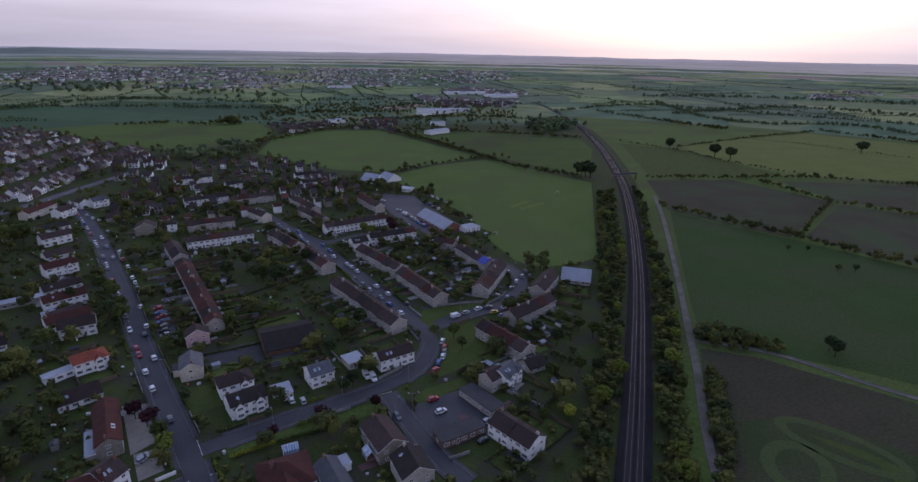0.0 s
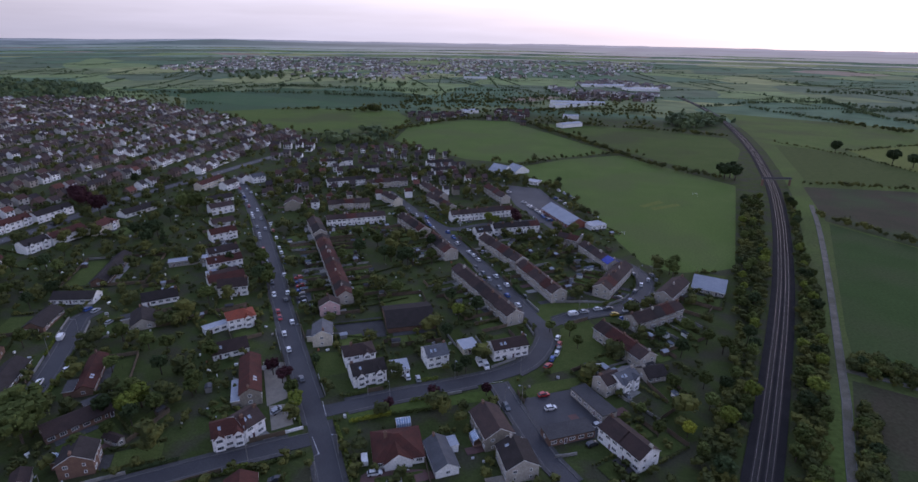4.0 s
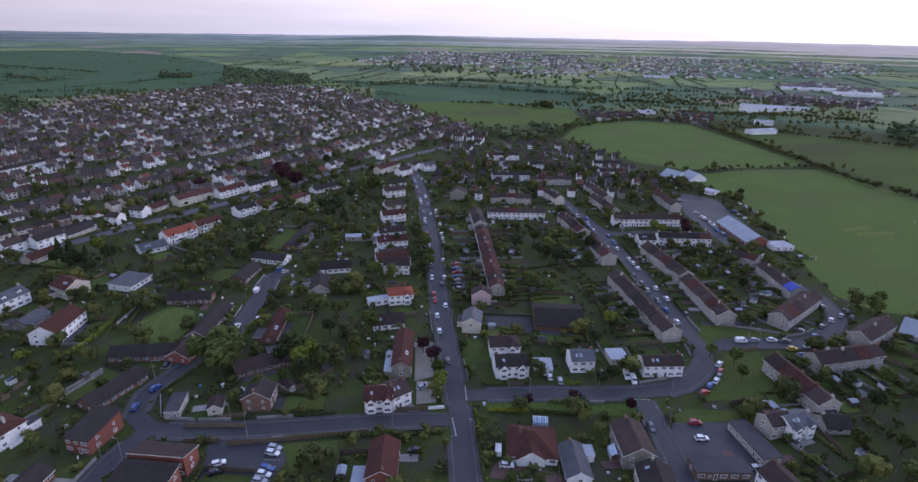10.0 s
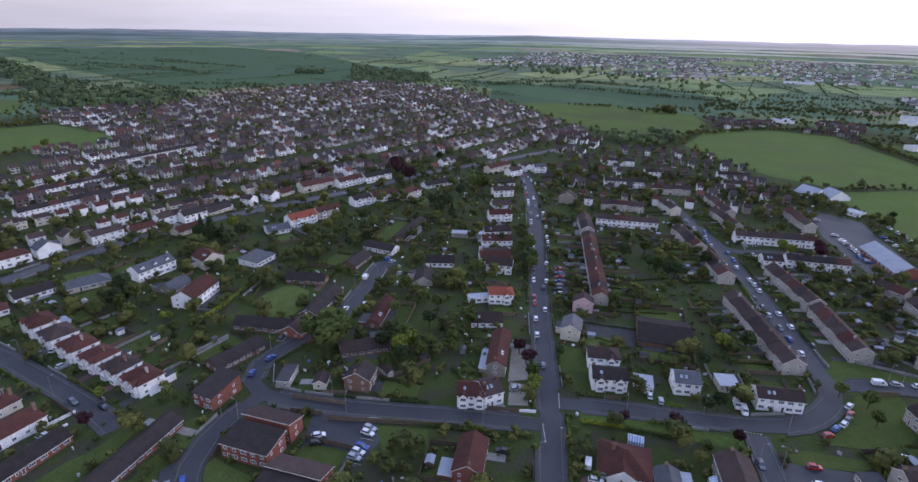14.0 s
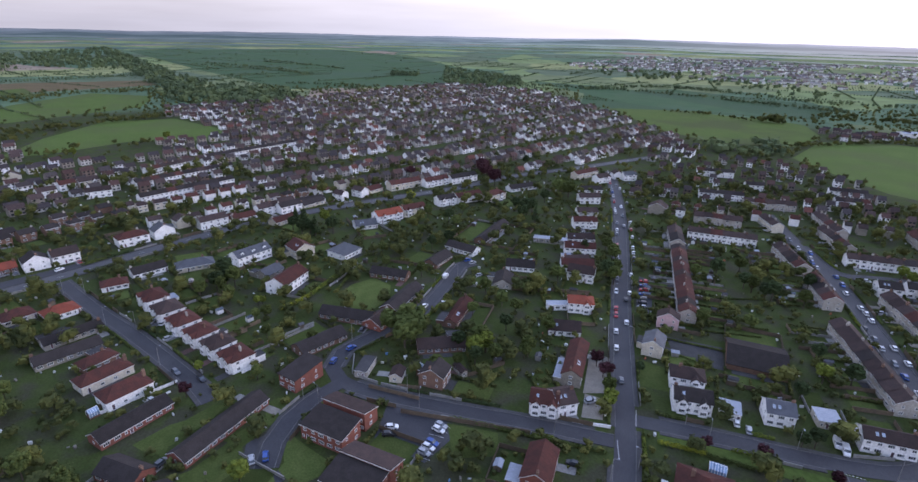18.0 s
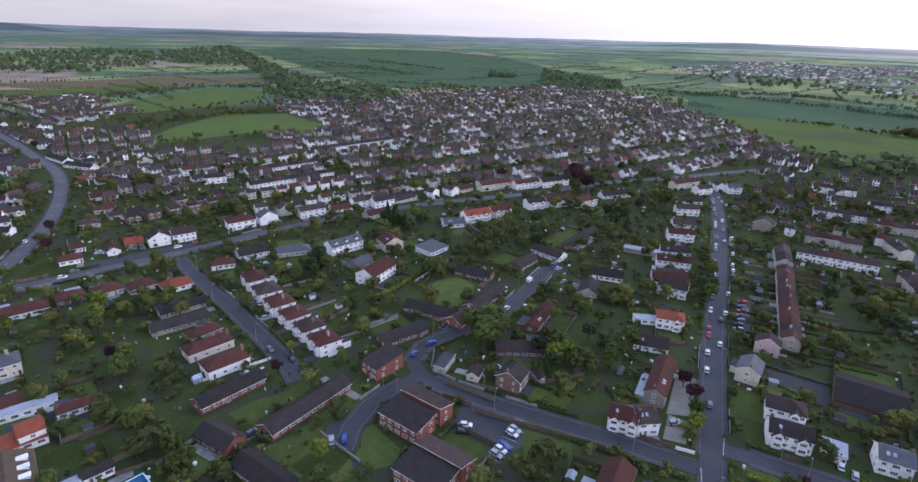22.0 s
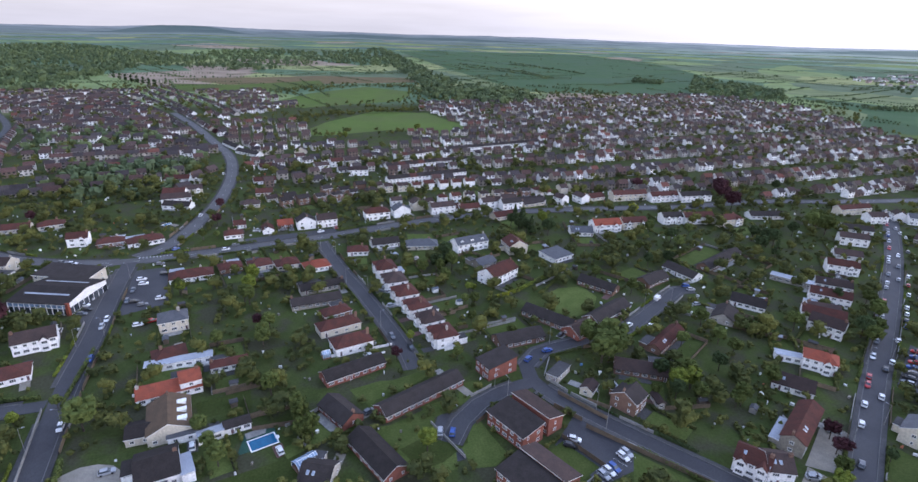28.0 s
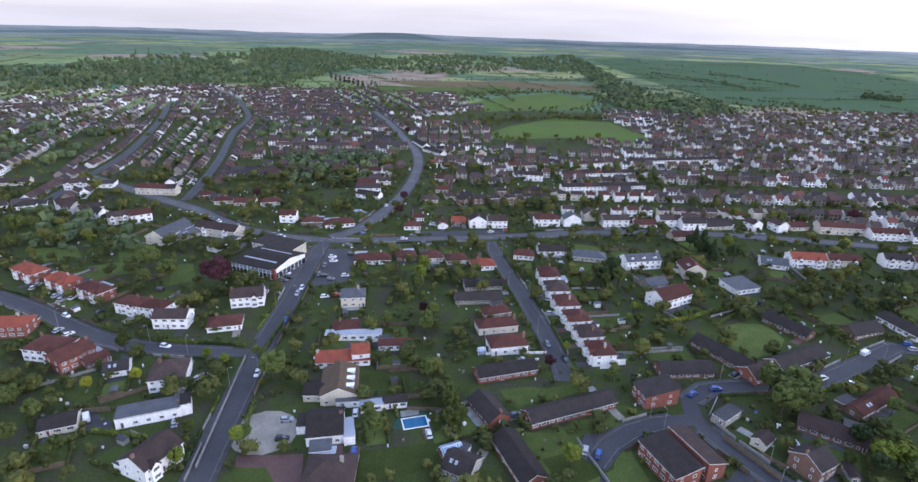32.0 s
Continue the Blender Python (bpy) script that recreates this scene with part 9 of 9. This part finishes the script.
tree(-1220.1, -342.1, 14, 'poplar', 'dark', 2.0)
tree(-1197.7, -326, 14, 'poplar', 'dark', 2.0)
tree(-1165.2, -307.7, 14, 'poplar', 'dark', 2.0)
tree(-1144.5, -292.8, 14, 'poplar', 'dark', 2.0)

# vehicles
car(-36.2, 378.6, -58, 'white')
car(-31.8, 371.3, -58, 'silver')
car(-28.7, 367.4, -58, 'white')
car(-22.2, 354.1, -58, 'black')
car(-20.1, 431.9, -58, 'white')
car(-15.2, 424.6, -58, 'silver')
car(-10.6, 417.7, -58, 'grey')
car(-6.8, 410.6, -58, 'white')
car(4.8, 379.1, -58, 'red')
car(9.6, 369.0, -58, 'white')
car(-26.0, 359.4, -58, 'blue')
car(-194.5, 294.4, 129, 'white')
car(-186, 283.7, 127, 'red')
car(-177.2, 272.9, 127, 'white')
car(-166.6, 258.5, 127, 'white')
car(-161.7, 252.3, 127, 'white')
car(-157.2, 246.3, 127, 'black')
car(-152.9, 240.5, 127, 'blue')
car(-144.3, 225.7, 126, 'white')
car(-132, 207.6, 126, 'white')
car(-115.6, 182.8, 127, 'white')
car(-91.3, 146.5, 127, 'grey')
car(-233.4, 342.7, 130, 'grey')
car(-222.7, 330.1, 129, 'grey')
car(-250, 358, 130, 'white')
car(-242.6, 353.5, 130, 'white')
car(-135.6, 224.4, 216, 'red')
car(-132.7, 220.1, 216, 'blue')
car(-129.9, 215.9, 216, 'red')
car(-127.3, 211.8, 216, 'blue')
car(-124.7, 207.8, 216, 'grey')
car(-122.4, 203.9, 216, 'black')
car(-120, 200.2, 216, 'silver')
car(-78.1, 295.3, 125, 'black')
car(-70.4, 293.3, 125, 'white')
car(-60.5, 281.6, 125, 'white')
car(-57.2, 277.4, 125, 'white')
car(-53.3, 271.8, 125, 'white')
car(-52.8, 261.6, 123, 'black')
car(-47.3, 255, 123, 'grey')
car(-42.9, 248.4, 123, 'silver')
car(-39.9, 252.7, 123, 'white')
car(-33, 243.8, 123, 'white')
car(-24.7, 223.7, 124, 'white')
car(-31, 232.4, 124, 'blue')
car(-23, 233.2, 124, 'grey')
car(-91.7, 315.8, 130, 'silver')
car(-99.4, 327.7, 130, 'silver')
car(5.2, 225, 33, 'silver')
car(11.1, 229.1, 33, 'white')
car(15.9, 231.1, 33, 'grey')
car(18.3, 226, 33, 'yellow')
car(23.8, 231.5, 33, 'white')
car(25.8, 242.2, 63, 'blue')
car(28.7, 253.2, 63, 'grey')
car(32.1, 261.9, 84, 'white')
car(35.9, 268.9, 84, 'silver')
car(38.2, 275.6, 110, 'grey')
car(39.9, 269.9, 84, 'grey')
car(27, 282.2, 110, 'white')
car(25.2, 287.8, 139, 'silver')
car(28.7, 274.6, 110, 'grey')
car(0.5, 221.4, 33, 'white', 'van')
car(35, 242.4, 63, 'red')
car(34.1, 238.6, 63, 'black')
car(-4.8, 198.9, 80, 'white')
car(-3.9, 194.2, 80, 'red')
car(-3.8, 190.7, 80, 'grey')
car(-4.3, 187, 80, 'white')
car(-5.8, 182.6, 80, 'blue')
car(-6.9, 177.3, 59, 'red')
car(-4, 152.6, 33, 'white')
car(-6.9, 159.2, 33, 'red')
car(11.2, 147.9, 40, 'silver')
car(9.6, 138.5, 40, 'black')
car(-18.3, 149.5, -58, 'grey')
car(-10.7, 133.5, -56, 'silver')
car(-9.2, 130.5, -56, 'grey')
car(-32.2, 172.8, -62, 'white', 'van')
car(-29.5, 171.4, -62, 'white', 'van')
car(-55.4, 157.4, 122, 'white')
car(-51.3, 157.1, 118, 'silver')
car(-49.4, 111.2, 27, 'white')
car(-54.2, 115.2, 117, 'white', 'van')
car(-43, 109.5, 31, 'silver')
car(11.8, 180.6, 16, 'white', 'van')
car(-105.9, 151, 37, 'white')
car(-90.6, 129, 69, 'silver')
car(-74.8, 102.1, -153, 'black')
car(-17.1, 401.4, 23, 'grey')
car(-12.6, 395.5, 23, 'white')
car(-8.9, 388.1, 23, 'silver')
car(-20.5, 408, 23, 'blue')
car(-37.9, 382.9, 23, 'white')
car(-33.9, 377.2, 23, 'grey')
car(-30.4, 371.4, 23, 'grey')
car(-26.5, 364.7, 23, 'grey')
car(-20.9, 353.9, 23, 'blue')
car(-16.6, 348.2, 23, 'red')
car(-43, 390, 23, 'silver')
car(-57.9, 415.6, 23, 'silver')
car(-63, 424.5, 23, 'black')
car(-51.8, 333, 31, 'silver')
car(-80.7, 311, 130, 'blue')
car(-69.3, 318.2, 34, 'white')
car(-118.6, 68.6, 57, 'white')
car(-116.4, 66.3, 57, 'black')
car(-110.1, 81.3, 19, 'silver')
car(-109, 79.5, 19, 'white')
car(-105.6, 74.7, 20, 'blue')
car(-104.7, 72.7, 20, 'white')
car(-103.7, 70.5, 21, 'silver')
car(-166.2, 79.5, 102, 'blue')
car(-162.2, 70.2, 133, 'blue')
car(-197.3, 147.5, 123, 'white', 'van')
car(-175, 130.5, 72, 'white')
car(-177.7, 121.5, 121, 'white')
car(-207.3, 169.6, 87, 'blue')
car(-202.9, 169.5, 87, 'silver')
car(-104.8, 150.8, 65, 'silver')
car(-90.1, 128.2, 67, 'silver')
car(-188.9, 162.7, 91, 'silver')
car(-133.4, -62, 103, 'silver')
car(-125.2, -60.2, 103, 'black')
car(-127.1, -122.9, -139, 'white', 'van')
car(-150.6, -100, 152, 'silver')
car(-152.1, -98.7, 144, 'grey')
car(-168.4, -122.7, 84, 'white')
car(-185, -175.6, 66, 'white')
car(-223.6, -89.6, 6, 'white')
car(-217.5, -89.6, 6, 'silver')
car(-193.5, -85.8, 5, 'blue')
car(-278.7, -148.2, 67, 'white')
car(-303.4, -14.6, 103, 'white')
car(-294.3, -53.9, 100, 'white')
car(-299.9, -49.6, 103, 'grey')
car(-407.1, -259.9, -161, 'white')
car(-155.7, -81.2, 8, 'white')
car(-250.1, -87.1, 4, 'grey')
car(-239.3, -86.6, 6, 'grey')
car(-462.9, -79, -171, 'white')
car(-356.1, -77.4, 173, 'white')
car(-318.3, 73.8, 99, 'white')
car(-299.2, -79.6, 142, 'blue')
car(-261.9, -86.7, 98, 'white')
car(-256.6, -84.5, 98, 'white')
car(-239.8, -73.4, 98, 'white')
car(-267.3, -78, 98, 'black')
car(-238.4, -83.4, 98, 'black')
car(-234.8, -79.3, 98, 'grey')
car(-279.6, -82.7, 98, 'grey')
car(-216.4, -76.3, 108, 'white')
car(-218.8, -71.6, 110, 'red')
car(-130.4, 29.7, 166, 'silver')
car(-129.3, 33.3, 160, 'blue')
car(-249.6, -105.8, 83, 'white')
car(-244.1, -102.7, 83, 'silver')
car(-238.4, -102.7, 83, 'white')
car(-233.9, -100, 84, 'black')
car(-230.4, -101, 84, 'grey')
car(-206.9, -208.8, -178, 'white')
car(-210, -209.2, -178, 'silver')
car(-198.1, -188.4, 176, 'silver')
car(-200.9, -188.5, 176, 'grey')
car(-200.3, -184.8, 175, 'white')
car(-189.6, -164.2, 171, 'black')
car(-231.8, 22.6, 142, 'silver')
car(-228.1, 25.9, 141, 'white')
car(-235.1, 24.2, 142, 'white')
car(-188.2, 22.4, 12, 'grey')
car(-178.6, 28.4, 12, 'black')
car(-385, -232.9, -163, 'white')
car(-396.5, -237, -161, 'white')
car(-306.4, -293.6, -169, 'white')
car(-321.3, -205.2, 56, 'grey')
car(-318, -195.5, 56, 'white')
car(-314.5, -187.7, 56, 'silver')
car(-311.1, -180.1, 56, 'grey')
car(-306.7, -172.1, 56, 'white')
car(-285.8, -133.3, 67, 'blue')
car(-289.4, -129.5, 85, 'grey')
car(-287.2, -124.4, 85, 'white')
car(-173.9, -170.1, 166, 'silver')
car(-171.6, -163.9, 155, 'white')
car(-217.3, -104.2, -172, 'white')
car(-314.3, -3.7, 114, 'white')
car(-320.6, -25.2, 99, 'grey')
car(-105.7, 162.8, 127, 'white')
car(-113.7, 173.2, 127, 'white')
car(-122.3, 184.5, 307, 'red')
car(-126.4, 189.8, 127, 'red')
car(-136.8, 203.8, 306, 'white')
car(-145.6, 215.9, 306, 'grey')
car(-161.9, 237.9, 307, 'white')
car(-166.1, 243.4, 307, 'white')
car(-170, 248.6, 127, 'grey')
car(-174.5, 254.5, 127, 'red')
car(-186.4, 270.1, 127, 'silver')
car(-190.7, 275.9, 127, 'white')
car(-198.9, 286.6, 307, 'grey')
car(-212.9, 303.6, 129, 'white')
car(-217.7, 309.6, 309, 'white')
car(-230, 324.7, 309, 'red')
car(-239.2, 335.8, 310, 'silver')
car(-247.7, 345.6, 130, 'blue')
car(-251.7, 350.2, 130, 'silver')
car(-255.6, 354.8, 310, 'grey')
car(-265.2, 365.8, 310, 'red')
car(-269.5, 370.8, 310, 'silver')
car(-273.7, 375.6, 130, 'blue')
car(-278.6, 381.4, 130, 'white')
car(-286.7, 390.7, 130, 'black')
car(-290.9, 395.6, 310, 'grey')
car(-128.9, 200.6, 126, 'black')
car(-192.7, 285.8, 127, 'silver')
car(-206.1, 302.2, 309, 'grey')
car(-219.2, 318.3, 309, 'white')
car(-257.7, 363.8, 130, 'silver')
car(-35.9, 239.1, 303, 'grey')
car(-95.9, 321.6, 310, 'blue')
car(-109.6, 337.7, 310, 'silver')
car(-118.8, 348.6, 310, 'grey')
car(-129.1, 360.7, 310, 'blue')
car(-74.8, 302.4, 305, 'blue')
car(-102.1, 335.4, 310, 'blue')

for x, y, turn, paint in DRIVEN:
    car(x, y, turn, paint)

# garden trees between the houses, as one mass of crowns
rng = random.Random(21)
spots, n, tries = [], 0, 0
GROWN = {}
for a, b, c in TREES:
    GROWN.setdefault((int(a // 20), int(b // 20)), []).append((a, b, c))


def clear_of_trees(x, y, r):
    i, j = int(x // 20), int(y // 20)
    return all((x - a) ** 2 + (y - b) ** 2 > (c * 0.8 + r) ** 2 for k in (-1, 0, 1) for l in (-1, 0, 1) for a, b, c in GROWN.get((i + k, j + l), ()))


while n < 1250 and tries < 60000:
    tries += 1
    r, yaw = math.sqrt(rng.uniform(105 ** 2, 500 ** 2)), radians(rng.uniform(-14, 142))
    x, y = -r * math.sin(yaw), r * math.cos(yaw)
    if noise.noise((x / 45, y / 45, 4)) < -0.22 or open_land(x, y):
        continue
    q = 1.5 + 3.3 * rng.random() ** 1.4
    if not free(x, y, q * 0.55) or not clear_of_trees(x, y, q * 0.5):
        continue
    n += 1
    spots.append((x, y, q, q * rng.uniform(1.8, 2.6)))
    GROWN.setdefault((int(x // 20), int(y // 20)), []).append((x, y, q))
greenery("garden_trees", "green and dark green trees crowding the gardens", spots, 34, 0.20)

# shrubs and borders
spots, n, tries = [], 0, 0
while n < 5600 and tries < 60000:
    tries += 1
    r, yaw = math.sqrt(rng.uniform(90 ** 2, 500 ** 2)), radians(rng.uniform(-14, 142))
    x, y = -r * math.sin(yaw), r * math.cos(yaw)
    if noise.noise((x / 16, y / 16, 2)) < -0.15 or open_land(x, y) or not free(x, y, 0.6):
        continue
    n += 1
    q = rng.uniform(0.6, 2.1)
    spots.append((x, y, q, q * rng.uniform(1.4, 2.0)))
spots += BORDERS
greenery("shrubs", "dense dark green garden shrubs and borders", spots, 9, 0.37, category="shrubs")
spots, n, tries = [], 0, 0
while n < 5200 and tries < 60000:
    tries += 1
    r, yaw = math.sqrt(rng.uniform(460 ** 2, 1200 ** 2)), radians(rng.uniform(-6, 142))
    x, y = -r * math.sin(yaw), r * math.cos(yaw)
    if open_land(x, y) or not free(x, y, 1.0) or noise.noise((x / 60, y / 60, 5)) < -0.3:
        continue
    n += 1
    q = rng.uniform(1.5, 4.4)
    spots.append((x, y, q, q * rng.uniform(1.7, 2.4)))
greenery("town_trees", "dark green trees between the far houses", spots, 7, 0.40, lumps=2)
spots = []
for poly, n in BELTS:
    xs, ys = [p[0] for p in poly], [p[1] for p in poly]
    put = 0
    for _ in range(n * 60):
        if put >= n * 5:
            break
        x, y = rng.uniform(min(xs), max(xs)), rng.uniform(min(ys), max(ys))
        if inside(x, y, poly) and free(x, y, 0.8):
            q = rng.uniform(1.2, 2.8)
            put += 1
            spots.append((x, y, q, q * rng.uniform(1.7, 2.3)))
greenery("railway_trees", "dense green trees along the railway cutting", spots, 34, 0.21)
greenery("field_hedges", "dark green hedgerows between the fields", LEAFY, 24, 0.23, category="hedges")

# hedgerows of the far farmland
for _ in range(430):
    r, yaw = rng.uniform(1150, 3000), radians(rng.uniform(-50, 145))
    x, y = -r * math.sin(yaw), r * math.cos(yaw)
    a = rng.choice((0.35, 1.92)) + rng.uniform(-0.25, 0.25)
    L = rng.uniform(120, 420)
    for k in range(int(L / 6)):
        if rng.random() < 0.93:
            q = rng.uniform(1.5, 2.6) if rng.random() < 0.97 else rng.uniform(3.5, 5)
            px, py = x + math.cos(a) * k * 6, y + math.sin(a) * k * 6
            if math.hypot(px, py) < FAR_EDGE:
                WOODS.append((px, py, q, q * 1.8))
greenery("far_woods", "dark woods and hedgerows in the far fields", WOODS, 6, 0.45, mat="leaf_wood", lumps=1)

# pale odds and ends in the gardens
island_material("clutter", ((0, (0.55, 0.55, 0.54)), (0.3, (0.40, 0.40, 0.42)), (0.5, (0.22, 0.20, 0.17)), (0.7, (0.75, 0.74, 0.70)), (0.97, (0.12, 0.22, 0.38)), (0.985, (0.40, 0.14, 0.08))))
bits, n, tries = [], 0, 0
while n < 800 and tries < 20000:
    tries += 1
    r, yaw = math.sqrt(rng.uniform(105 ** 2, 470 ** 2)), radians(rng.uniform(-10, 140))
    x, y = -r * math.sin(yaw), r * math.cos(yaw)
    if open_land(x, y) or not free(x, y, 0.8) or noise.noise((x / 25, y / 25, 8)) < -0.1:
        continue
    n += 1
    a, w, d, h = rng.uniform(0, 3.1), rng.uniform(0.15, 0.7), rng.uniform(0.12, 0.4), rng.uniform(0.3, 1.1)
    ca, sa = math.cos(a), math.sin(a)
    v, f = box(-w, w, -d, d, 0.0, h)
    bits.append(([(x + ca * p - sa * q, y + sa * p + ca * q, z) for p, q, z in v], f[1:]))
v, f = joined(*bits)
tagged(new("garden_clutter", mesh("garden_clutter", v, f, "clutter")), "pale garden tables, bins, pots and playthings", "garden clutter", kind="stuff")
